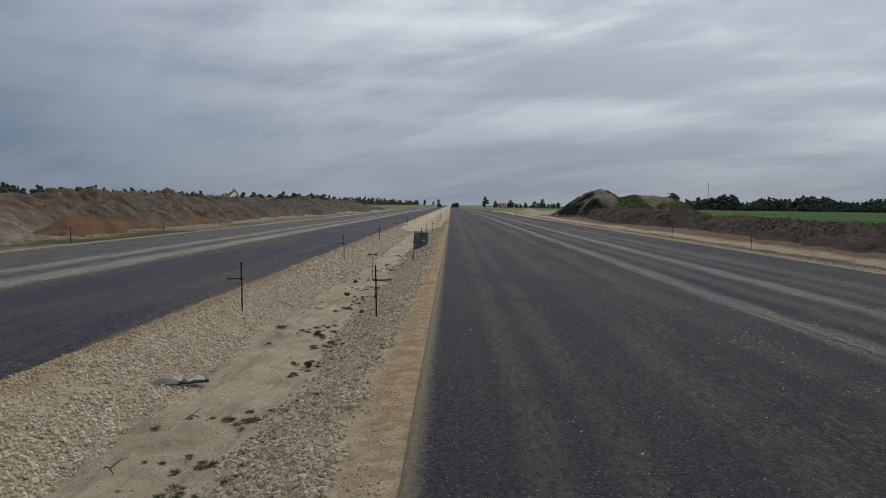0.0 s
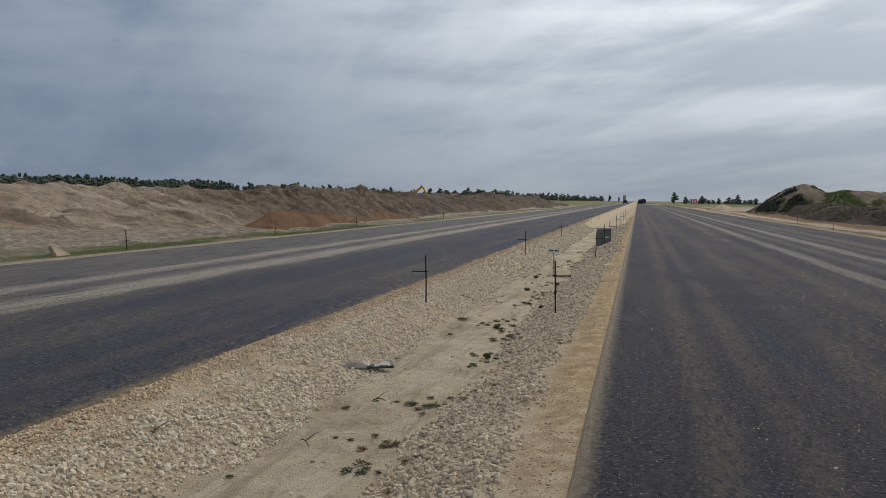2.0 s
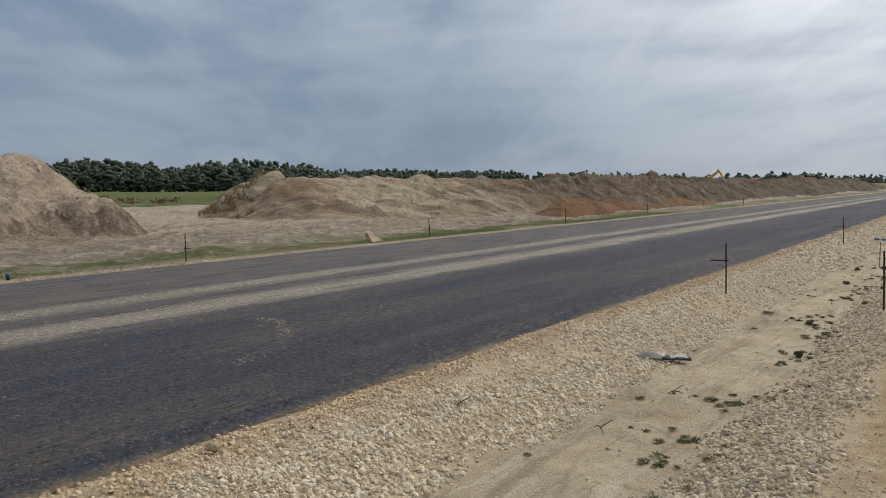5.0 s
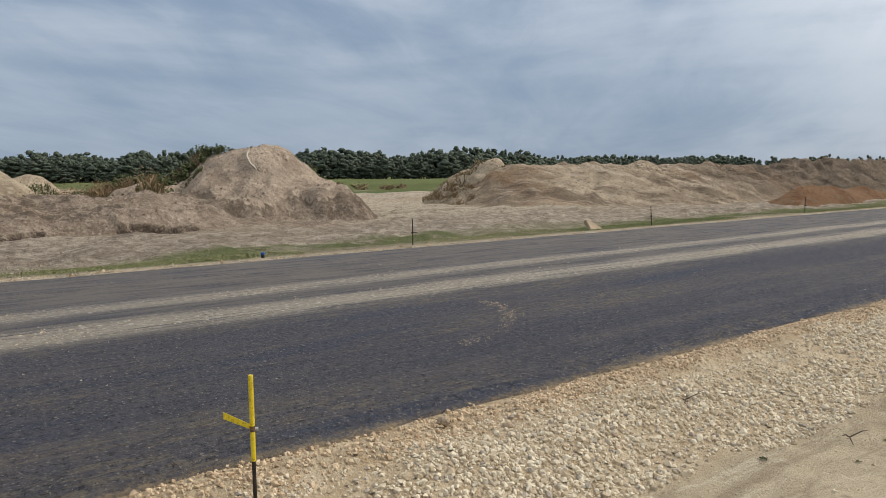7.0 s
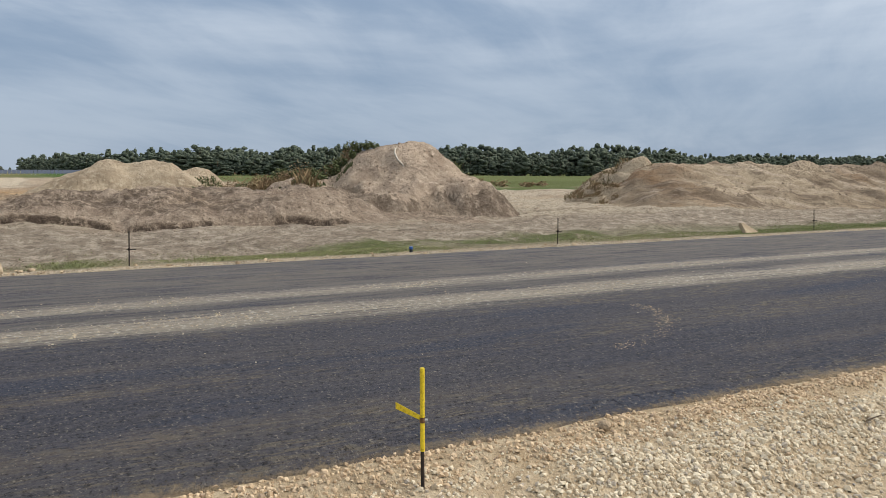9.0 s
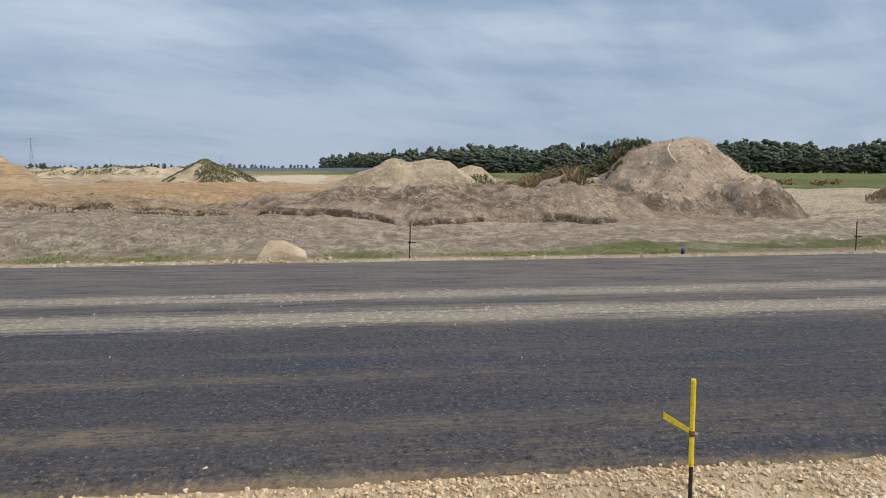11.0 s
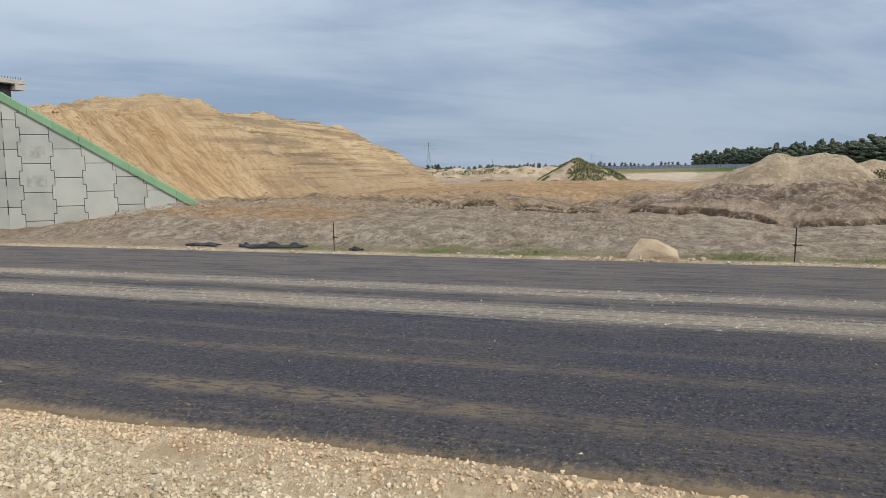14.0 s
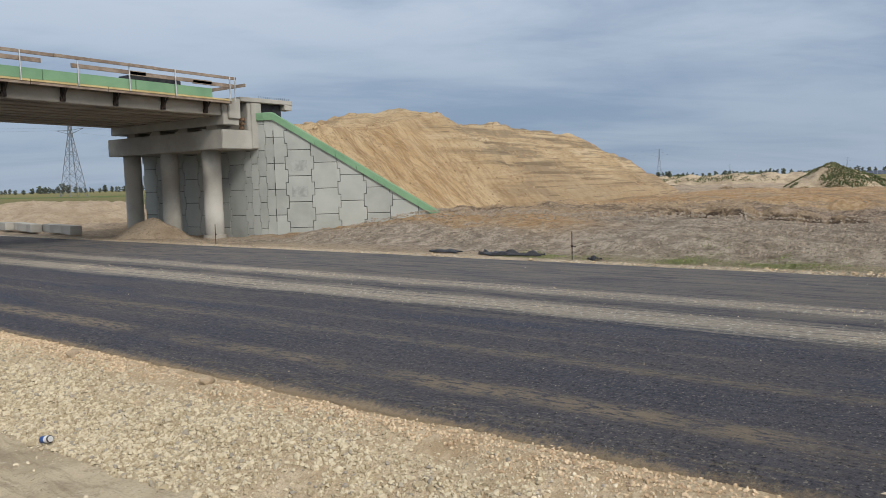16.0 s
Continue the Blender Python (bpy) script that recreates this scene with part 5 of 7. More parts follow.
def build_wall():
    t = 0.05
    heads = [radians(a) for a in (6, 13, 21, 29)]
    corner = Vector((-19.75, -23.4, 0))
    pts = [corner]
    for hd in reversed(heads):
        pts.append(pts[-1] - Vector((-math.sin(hd), math.cos(hd), 0)) * 0.34)
    start = pts[-1]
    front_cols = [(PITCH, t, t)] * 7
    front0 = start - Vector((0, 7 * PITCH, 0))
    wall_run(front0, 0.0, front_cols, -0.28, None, 0, 3.95)
    for i, hd in enumerate(heads):
        wall_run(pts[len(heads) - i], hd, [(0.34, 0.02 if i else t, 0.02)], -0.28, None, i + 1, 4.42)
    wing = radians(36.9)
    wing_cols = [(0.46, 0.0, t)] + [(PITCH, t, t)] * 6
    top0, fall = 4.38, 0.627
    wall_run(corner, wing, wing_cols, -0.28, (fall, top0), 0, 4.42)
    along, normal = Vector((-math.sin(wing), math.cos(wing), 0)), Vector((math.cos(wing), math.sin(wing), 0))
    # scraped patches where marks were taken off two panels
    for z0 in (1.62, 2.62):
        bm = bmesh.new()
        bmesh.ops.create_cube(bm, size=1)
        for v in bm.verts:
            v.co = corner + along * (0.95 + v.co.x * 0.62) + normal * (0.0025 + v.co.y * 0.004) + Vector((0, 0, z0 + v.co.z * 0.42)) - WALL_AT
        part("scraped_patch", bm, M_PATCH, wall, "rough grey scraped patch")
    # dark backing seen through the joints
    bm = bmesh.new()
    path = [front0] + [start] + pts[::-1][1:] + [corner + along * 6.35]
    tops = [3.94] + [4.40] * (len(path) - 2) + [top0 - fall * 6.35]
    tops[0] = 3.94
    vs = []
    for p, z in zip(path, tops):
        n = normal if p == path[-1] or p == corner else Vector((1, 0, 0))
        vs.append([bm.verts.new(p - n * d + Vector((0, 0, h)) - WALL_AT) for d, h in ((0.05, -0.4), (0.05, z), (0.35, z), (0.35, -0.4))])
    for a, b in zip(vs, vs[1:]):
        for k in range(4):
            bm.faces.new((a[k], a[(k + 1) % 4], b[(k + 1) % 4], b[k]))
    bm.faces.new(vs[0]), bm.faces.new(vs[-1][::-1])
    bmesh.ops.recalc_face_normals(bm, faces=list(bm.faces))
    part("backing", bm, M_JOINT, wall)
    # coping blocks: level round the corner, then down the slope of the wing

    def coping(a, b, n):
        bm = bmesh.new()
        ring = []
        for p in (a, b):
            ring.append([bm.verts.new(p + n * d + Vector((0, 0, h)) - WALL_AT) for d, h in ((0.07, -0.02), (0.07, 0.25), (0.03, 0.275), (-0.40, 0.275), (-0.40, -0.02))])
        for k in range(5):
            bm.faces.new((ring[0][k], ring[0][(k + 1) % 5], ring[1][(k + 1) % 5], ring[1][k]))
        bm.faces.new(ring[0]), bm.faces.new(ring[1][::-1])
        bmesh.ops.recalc_face_normals(bm, faces=list(bm.faces))
        part("coping_block", bm, M_GREEN, wall, "light green coated concrete coping block")

    up = Vector((0, 0, 4.40))
    for a, b in zip(pts[::-1], pts[::-1][1:]):
        d = (b - a).normalized()
        coping(a + up, b + up, Vector((d.y, -d.x, 0)))
    for i in range(8):
        s0, s1 = i * 0.79 + 0.006 * (i > 0), (i + 1) * 0.79 - 0.006
        coping(corner + along * s0 + Vector((0, 0, 4.40 - fall * s0)), corner + along * s1 + Vector((0, 0, 4.40 - fall * s1)), normal)


build_wall()


# ---- loose things ----
def on_heap(zf, x, y):
    """Height of a heap's surface at a spot."""
    return float(ground_z(x, y)) + max(0.0, float(zf(np.array([x]), np.array([y]))[0]))



def stone_template(rng):
    """A crushed stone: blunt top, two uneven rings of four corners, open below where it is bedded."""
    a = np.arange(4) * math.pi / 2 + rng.uniform(-0.3, 0.3, 4)
    c = a + math.pi / 4 + rng.uniform(-0.3, 0.3, 4)
    ru, rl = rng.uniform(0.45, 0.95, 4), rng.uniform(0.85, 1.2, 4)
    up = np.stack([np.cos(a) * ru, np.sin(a) * ru, rng.uniform(0.35, 0.75, 4)], -1)
    low = np.stack([np.cos(c) * rl, np.sin(c) * rl, rng.uniform(-0.75, -0.35, 4)], -1)
    top = np.array([[rng.uniform(-0.2, 0.2), rng.uniform(-0.2, 0.2), rng.uniform(0.6, 0.85)]])
    return np.concatenate([up, low, top]) * rng.uniform((0.9, 0.62, 0.6), (1.25, 1.0, 0.95))


STONE_F = np.array([(8, k, (k + 1) % 4) for k in range(4)] + [(k, 4 + k, (k + 1) % 4) for k in range(4)] + [(4 + k, 4 + (k + 1) % 4, (k + 1) % 4) for k in range(4)])


def turns(rng, n, flat=0.5):
    """Random turns about z with a lesser tilt."""
    a, b, c = rng.uniform(0, math.tau, n), rng.normal(0, flat, n), rng.normal(0, flat, n)
    ca, sa, cb, sb, cc, sc = np.cos(a), np.sin(a), np.cos(b), np.sin(b), np.cos(c), np.sin(c)
    Z, o = np.zeros(n), np.ones(n)
    Rz = np.stack([np.stack([ca, -sa, Z], -1), np.stack([sa, ca, Z], -1), np.stack([Z, Z, o], -1)], -2)
    Rx = np.stack([np.stack([o, Z, Z], -1), np.stack([Z, cb, -sb], -1), np.stack([Z, sb, cb], -1)], -2)
    Ry = np.stack([np.stack([cc, Z, sc], -1), np.stack([Z, o, Z], -1), np.stack([-sc, Z, cc], -1)], -2)
    return Rz @ Rx @ Ry


def scatter(name, x, y, z, size, mat, label, rng, category="gravel", parent=None, sink=0.25):
    n = len(x)
    temps = np.stack([stone_template(rng) for _ in range(24)])
    T = temps[rng.integers(0, 24, n)] * size[:, None, None]
    V = np.einsum("nij,nkj->nki", turns(rng, n, 0.3), T) + np.stack([x, y, z + size * sink], -1)[:, None, :]
    F = (STONE_F[None] + 9 * np.arange(n)[:, None, None]).reshape(-1, 3)
    return obj(name, mesh_of(name, V.reshape(-1, 3), F, [mat]), parent, label, category if parent is None else "", "", "stuff")


CHIP_F = np.array([(0, 1, 3), (1, 2, 3), (2, 0, 3)])


def chips(name, x, y, z, size, mat, label, rng, category="gravel"):
    """Fine crumbs: three-sided splinters."""
    n = len(x)
    a = rng.uniform(0, math.tau, n)[:, None] + np.array([0, 2.1, 4.2])[None] + rng.uniform(-0.5, 0.5, (n, 3))
    r = size[:, None] * rng.uniform(0.6, 1.5, (n, 3))
    low = np.stack([x[:, None] + np.cos(a) * r, y[:, None] + np.sin(a) * r, np.broadcast_to(z[:, None] - 0.004, (n, 3))], -1)
    top = np.stack([x + rng.normal(0, 0.4, n) * size, y + rng.normal(0, 0.4, n) * size, z + size * rng.uniform(0.35, 0.8, n)], -1)[:, None, :]
    F = (CHIP_F[None] + 4 * np.arange(n)[:, None, None]).reshape(-1, 3)
    return obj(name, mesh_of(name, np.concatenate([low, top], 1).reshape(-1, 3), F, [mat]), None, label, category, "", "stuff")


def sizes(rng, n, mid, spread_=0.35, lo=0.3, hi=2.2):
    return mid * np.clip(np.exp(rng.normal(0, spread_, n)), lo, hi)


def gravel():
    rng = np.random.default_rng(5)

    def bed(y0, y1, x0, x1, per, mid, mat, name, label, fade=0.18):
        n = int((y1 - y0) * (x1 - x0) * per)
        x, y = rng.uniform(x0, x1, n), rng.uniform(y0, y1, n)
        edge = np.minimum(x - x0, x1 - x) / fade + 0.8 * fbm(x, y, 0.8, 3, 0.5, 131)
        keep = rng.uniform(0, 1, n) < np.clip(edge + 0.15, 0.02, 1)
        keep &= rng.uniform(0, 1, n) < 0.72 + 0.5 * fbm(x, y, 1.6, 3, 0.5, 132)
        x, y = x[keep], y[keep]
        scatter(name, x, y, median_z(x, y), sizes(rng, len(x), mid), mat, label, rng)

    def dust(y0, y1, x0, x1, per, mid, mat, label):
        n = int((y1 - y0) * (x1 - x0) * per)
        x, y = rng.uniform(x0, x1, n), rng.uniform(y0, y1, n)
        keep = rng.uniform(0, 1, n) < 0.6 + 0.6 * fbm(x, y, 0.7, 3, 0.5, 133)
        x, y = x[keep], y[keep]
        chips("stone_chip", x, y, median_z(x, y), sizes(rng, len(x), mid, 0.4), mat, label, rng)

    fine = "fine limestone chips between the larger stones"
    dust(-13.5, 8, -4.42, -2.85, 2300, 0.0058, M_STONES, fine)
    dust(8, 20, -4.42, -2.9, 900, 0.008, M_STONES, fine)
    dust(2.5, 20, -2.05, -0.62, 1300, 0.006, M_STONES_G, fine)
    dust(2.5, 16, -3.0, -2.0, 200, 0.005, M_STONES_O, "fine stone crumbs trodden into the sand")
    lab = "loose crushed limestone covering the median slope"
    bed(-13.5, -3, -3.98, -3.02, 2300, 0.0172, M_STONES_Y, "crushed_stone", lab)
    bed(-3, 8, -3.98, -3.02, 2400, 0.0172, M_STONES, "crushed_stone", lab)
    bed(-13.5, -3, -4.32, -3.72, 1500, 0.0145, M_STONES_Y, "crushed_stone", lab)
    bed(-3, 8, -4.32, -3.72, 1300, 0.0130, M_STONES, "crushed_stone", lab)
    bed(8, 20, -4.30, -3.05, 1350, 0.0178, M_STONES, "crushed_stone", lab)
    bed(20, 60, -4.36, -2.9, 330, 0.032, M_STONES, "crushed_stone", lab)
    bed(2.5, 12, -1.92, -0.78, 1150, 0.0175, M_STONES_G, "crushed_stone", "greyish crushed stone on the median slope")
    bed(12, 28, -1.95, -0.72, 640, 0.0195, M_STONES_G, "crushed_stone", "greyish crushed stone on the median slope")
    bed(28, 62, -2.0, -0.62, 240, 0.032, M_STONES_G, "crushed_stone", "greyish crushed stone on the median slope")
    bed(-8, 2.5, -1.95, -0.72, 330, 0.0235, M_STONES_G, "crushed_stone", "greyish crushed stone on the median slope")
    ol = "ochre stone crumbs along the asphalt edge"
    bed(-13.5, -2, -4.64, -4.14, 1700, 0.0115, M_STONES_O, "edge_stone", ol, 0.14)
    bed(-2, 20, -4.64, -4.14, 1750, 0.0140, M_STONES_O, "edge_stone", ol, 0.14)
    bed(20, 70, -4.64, -4.12, 200, 0.035, M_STONES_O, "edge_stone", ol, 0.14)
    bed(-4.0, 24, -0.92, -0.34, 420, 0.008, M_STONES_O, "edge_stone", ol, 0.2)
    bed(24, 90, -0.92, -0.34, 60, 0.020, M_STONES_O, "edge_stone", ol, 0.2)
    # few stones on the open sand
    n = 900
    x, y = rng.uniform(-3.2, -1.8, n), rng.uniform(-13, 30, n)
    scatter("stray_stone", x, y, median_z(x, y), sizes(rng, n, 0.010, 0.6), M_STONES, "stray stones on the sandy median floor", rng)
    # gravel spilled in the wheel stripes
    px, py, ps = [], [], []
    for cx, half, count in ((-11.0, 0.40, 15000), (-9.42, 0.52, 22000), (5.3, 0.4, 4500), (7.4, 0.4, 4500), (4.0, 0.5, 4000), (-12.2, 2.6, 1500), (-6.9, 2.3, 1800), (3.5, 3.6, 9000)):
        n = count
        x = cx + rng.normal(0, 0.55, n) * half if half < 1 else rng.uniform(cx - half, cx + half, n)
        y = np.where(rng.uniform(0, 1, n) < 0.7, rng.uniform(-24, 32, n), rng.uniform(-30, 90, n))
        if cx > 0:
            y = 3.5 + rng.uniform(0, 1, n) ** 1.5 * 60
        keep = fbm(x, y * 0.4, 1.2, 4, 0.55, 135) > -0.15
        px.append(x[keep]), py.append(y[keep]), ps.append(sizes(rng, int(keep.sum()), 0.0068 if half < 1 else 0.0052, 0.6, 0.3, 3.5))
    x, y, s = map(np.concatenate, (px, py, ps))
    chips("spilled_gravel", x, y, np.zeros(len(x)), s, M_STONES_G, "small pale stones spilled over the asphalt", rng)
    # a curved dusty scuff left by a turning wheel
    n = 900
    a = rng.uniform(0.12, 1.42, n)
    r = 2.26 + rng.normal(0, 0.07, n)
    x, y = -8.36 + r * np.cos(a), 4.5 + r * np.sin(a)
    chips("dust_scuff", x, y, np.zeros(n), sizes(rng, n, 0.007, 0.5), M_STONES_O, "curved brown dust scuff on the asphalt", rng)
    # pale gravel lip and clods along the far verge
    n = 22000
    y = rng.uniform(-34, 60, n)
    x = -15.10 - np.abs(rng.normal(0, 0.30, n))
    chips("verge_gravel", x, y, ground_z(x, y), sizes(rng, n, 0.013, 0.5), M_STONES_O, "tan gravel scattered along the road edge", rng)
    n = 9000
    y = rng.uniform(-22, 24, n)
    x = -15.16 - np.abs(rng.normal(0, 0.13, n))
    chips("verge_gravel", x, y, ground_z(x, y) + 0.01, sizes(rng, n, 0.016, 0.45), M_STONES, "pale crumbs heaped along the road edge", rng)
    n = 220
    y = np.where(rng.uniform(0, 1, n) < 0.4, rng.normal(-1.9, 0.8, n), rng.uniform(-16, 12, n))
    x = -15.32 - np.abs(rng.normal(0, 0.20, n))
    scatter("verge_stone", x, y, ground_z(x, y), sizes(rng, n, 0.024, 0.5), M_STONES_O, "tan stones lying along the road edge", rng)
    n = 14000
    y, x = rng.uniform(-26, 45, n), -16.0 - rng.uniform(0, 1, n) ** 1.1 * 10
    keep = fbm(x, y, 4, 4, 0.55, 137) > -0.1
    x, y = x[keep], y[keep]
    chips("soil_clod", x, y, ground_z(x, y), sizes(rng, len(x), 0.020, 0.6), M_CLODS, "crumbly grey soil clods on the verge", rng, "soil")
    n = 5000
    y, x = rng.uniform(18, 90, n), R_OUT + np.abs(rng.normal(0, 0.5, n))
    chips("verge_gravel", x, y, ground_z(x, y), sizes(rng, n, 0.03, 0.5), M_STONES, "pale gravel scattered along the road edge", rng)


gravel()


def clods_on(zf, x0, x1, y0, y1, n, mid, mat, label, seed, lo=0.1):
    """Lumps lying on a heap."""
    rng = np.random.default_rng(seed)
    x, y = rng.uniform(x0, x1, n), rng.uniform(y0, y1, n)
    h = zf(x, y)
    keep = (h > lo) & (fbm(x, y, 2.5, 4, 0.55, seed) > -0.25)
    x, y, h = x[keep], y[keep], h[keep]
    scatter("soil_clod", x, y, ground_z(x, y) + h, sizes(rng, len(x), mid, 0.55), mat, label, rng, "soil")


M_CLODS_P = stone_material("pale_clods", (0.25, 0.205, 0.158), (0.38, 0.318, 0.25), (0.30, 0.25, 0.195), True)
clods_on(z_main, -36, -21.5, 5, 22, 3500, 0.028, M_CLODS, "soil lumps on the spoil heap", 141)
clods_on(z_bank, -33, -22.6, -22, 13, 11000, 0.022, M_CLODS, "soil lumps on the earth bank", 142)
clods_on(lambda x, y: 0.12 + 0 * x, -25.5, -17.5, -19, -1.5, 8000, 0.020, M_CLODS_P, "broken lumps of pale earth before the bank", 145)
clods_on(lambda x, y: 0.10 + 0 * x, -23.9, -20.0, -12, 6, 900, 0.055, M_CLODS_P, "large broken lumps of earth below the bank", 147)
clods_on(z_berm, -27, -18.5, 22, 70, 9000, 0.026, M_CLODS, "soil lumps on the berm", 143)
M_CLODS_S = stone_material("sand_clods", (0.36, 0.25, 0.14), (0.52, 0.385, 0.235), (0.26, 0.18, 0.105), True)
clods_on(z_emb, -62, -20.5, -30, -14, 26000, 0.030, M_CLODS_S, "crumbs and lumps of sand on the embankment slope", 146, 0.15)
clods_on(z_right, 17, 24, 20, 110, 2600, 0.05, M_DARK, "dark soil lumps on the berm", 144)


# ---- marker pins ----
def pin(name, height, arm, arm_dir, arm_z, rod_r, label, mat=M_BLACK, base=-0.25):
    thing = tagged(new(name), label, "marker pin", "survey pins")
    part("rod", tube_bm([(0, 0, base), (0.004, 0.002, height * 0.5), (0, 0, height)], rod_r, 7), mat, thing)
    d = Vector(arm_dir).normalized()
    a = Vector((0, 0, arm_z))
    part("crossbar", tube_bm([a - d * 0.05, a + d * arm], rod_r * 0.85, 6), mat, thing)
    part("clamp", tube_bm([a + Vector((0, 0, -0.025)), a + Vector((0, 0, 0.025))], rod_r * 1.9, 8), mat, thing)
    return thing


left_pin = pin("marker_pin", 0.88, 0.27, (-1, 0.1, 0), 0.58, 0.0125, "black steel survey pin with a clamped crossbar in crushed stone")
right_pin = pin("marker_pin", 0.92, 0.27, (1, 0.1, 0), 0.66, 0.0135, "black steel survey pin with a clamped crossbar in sand")
verge_pin = pin("marker_pin", 0.66, 0.12, (0.2, 1, 0), 0.32, 0.012, "thin dark survey pin beside the asphalt edge")
rp = random.Random(4)
for ob, places, zf in ((left_pin, [(-3.78, y) for y in (13.6, 26.6, 39.6, 52.6, 65.6, 78.6)], median_z),
                       (right_pin, [(-1.32, y) for y in (13.1, 26.0, 33.4, 39.0, 52.0, 65.0, 78.0, 91.0)], median_z),
                       (verge_pin, [(-15.75, y) for y in (-21.9, -8.7, 1.05, 11.1, 20.9, 31.2, 41.3, 51.5, 61.7, 72.0)] + [(13.1, 33.4), (13.3, 46.0), (13.4, 58.5), (13.4, 71.0), (13.4, 84.0)], ground_z)):
    for i, (x, y) in enumerate(places):
        m = pose(x, y, float(zf(x, y)), rp.uniform(-2, 2), rp.uniform(-2, 2), rp.uniform(-8, 8))
        if i == 0:
            ob.matrix_world = m
        else:
            copy_thing(ob, m)


def yellow_pin():
    x, y = -4.18, 1.64
    thing = tagged(new("marker_pin"), "yellow painted steel survey pin with a bent flat arm", "marker pin", "survey pins")
    thing.location = (x, y, 0.02)
    part("lower_rod", tube_bm([(0.012, 0, -0.5), (0.003, 0, 0.10)], 0.0115, 10), M_BLACK, thing)
    part("sleeve", tube_bm([(0.003, 0, 0.09), (0, 0, 0.598), (0, 0, 0.602)], [0.0145, 0.0145, 0.012], 12), M_YELLOW, thing)
    part("band", tube_bm([(0, 0, 0.265), (0, 0, 0.30)], 0.0165, 12), M_RUST, thing, "rusty clamp band")
    d = Vector((-0.41, -0.91, 0))
    bm = bmesh.new()
    a, b = Vector((0, 0, 0.29)), Vector((0, 0, 0.375)) + d * 0.16
    for p, q in ((a, 0.014), (b, 0.020)):
        for s, h in ((-1, -1), (1, -1), (1, 1), (-1, 1)):
            bm.verts.new(p + Vector((0.91, -0.41, 0)) * 0.003 * s + Vector((0, 0, q * h)))
    bm.verts.ensure_lookup_table()
    v = bm.verts
    for k in range(4):
        bm.faces.new((v[k], v[(k + 1) % 4], v[4 + (k + 1) % 4], v[4 + k]))
    bm.faces.new((v[3], v[2], v[1], v[0])), bm.faces.new((v[4], v[5], v[6], v[7]))
    part("arm", bm, M_YELLOW, thing)
    part("bolt", tube_bm([-d * 0.012 + Vector((0, 0, 0.282)), -d * 0.034 + Vector((0, 0, 0.282))], 0.008, 8), M_STEEL, thing, "small pale bolt head")


yellow_pin()


# ---- single things in the median and on the verge ----
def lump(name, size, seed, mat, label, category, at, turn=0.0, detail=3, rough=0.25, flat=0.0):
    """An irregular, faceted stone."""
    bm = bmesh.new()
    bmesh.ops.create_icosphere(bm, subdivisions=detail, radius=1)
    off = Vector((seed * 3.7, seed * 1.3, 0))
    for v in bm.verts:
        d = v.co.normalized()
        r = 1 + rough * noise.noise(d * 1.1 + off) + rough * 0.35 * noise.noise(d * 2.7 + off)
        v.co = d * r
        for n, lim in ((Vector((0.3, -0.2, 1)), 0.72), (Vector((0.9, 0.3, 0.5)), 0.70), (Vector((0.2, 1, 0.45)), 0.74), (Vector((-0.7, -0.7, 0.55)), 0.76)):
            n = n.normalized()
            over = v.co.dot(n) - lim
            if over > 0:
                v.co -= n * over * 0.85
        v.co = Vector((v.co.x * size[0], v.co.y * size[1], v.co.z * size[2]))
    me = bpy.data.meshes.new(name)
    bm.to_mesh(me)
    bm.free()
    me.materials.append(mat)
    me.polygons.foreach_set("use_smooth", np.ones(len(me.polygons), bool))
    ob = obj(name, me, None, label, category)
    ob.matrix_world = pose(*at, 0, 0, turn)
    return ob


def boulder():
    bm = bmesh.new()
    for p in ((-0.36, -0.50, -0.15), (0.40, -0.56, -0.15), (0.42, 0.50, -0.15), (-0.34, 0.52, -0.15), (0.34, -0.48, 0.06), (0.10, -0.26, 0.46), (-0.26, -0.26, 0.46),
              (0.12, 0.03, 0.46), (-0.24, 0.08, 0.42), (0.36, -0.04, 0.24), (0.30, 0.40, 0.17), (-0.06, 0.48, 0.18), (0.42, 0.50, 0.04), (0.40, -0.10, 0.10), (-0.36, 0.0, 0.2)):
        bm.verts.new(p)
    bmesh.ops.convex_hull(bm, input=list(bm.verts))
    bmesh.ops.delete(bm, geom=[v for v in bm.verts if not v.link_faces], context="VERTS")
    bmesh.ops.scale(bm, verts=list(bm.verts), vec=(0.85, 1.0, 0.78))
    bmesh.ops.bevel(bm, geom=list(bm.edges), offset=0.010, segments=1, affect="EDGES")
    ob = tagged(part("boulder", bm, M_BOULDER, None), "angular sandy tan boulder lying at the road edge", "boulder")
    ob.matrix_world = pose(-15.80, -1.55, float(ground_z(-15.85, -1.55)) + 0.03, 0, 0, 3)


boulder()
for i, (x, y, s) in enumerate(((-4.36, -9.38, 0.075), (-4.41, -6.91, 0.06), (-4.42, -9.2, 0.035), (-15.62, -2.35, 0.055), (-15.6, -0.78, 0.05), (-15.7, -0.6, 0.06), (-4.40, 3.22, 0.052), (-4.12, 3.6, 0.035))):
    z = float(median_z(x, y)) if x > -10 else float(ground_z(x, y))
    lump("stone", (s, s * 1.2, s * 0.8), i + 7, M_BOULDER, "single larger stone beside the asphalt edge", "stone", (x, y, z + s * 0.35), i * 40, 2)


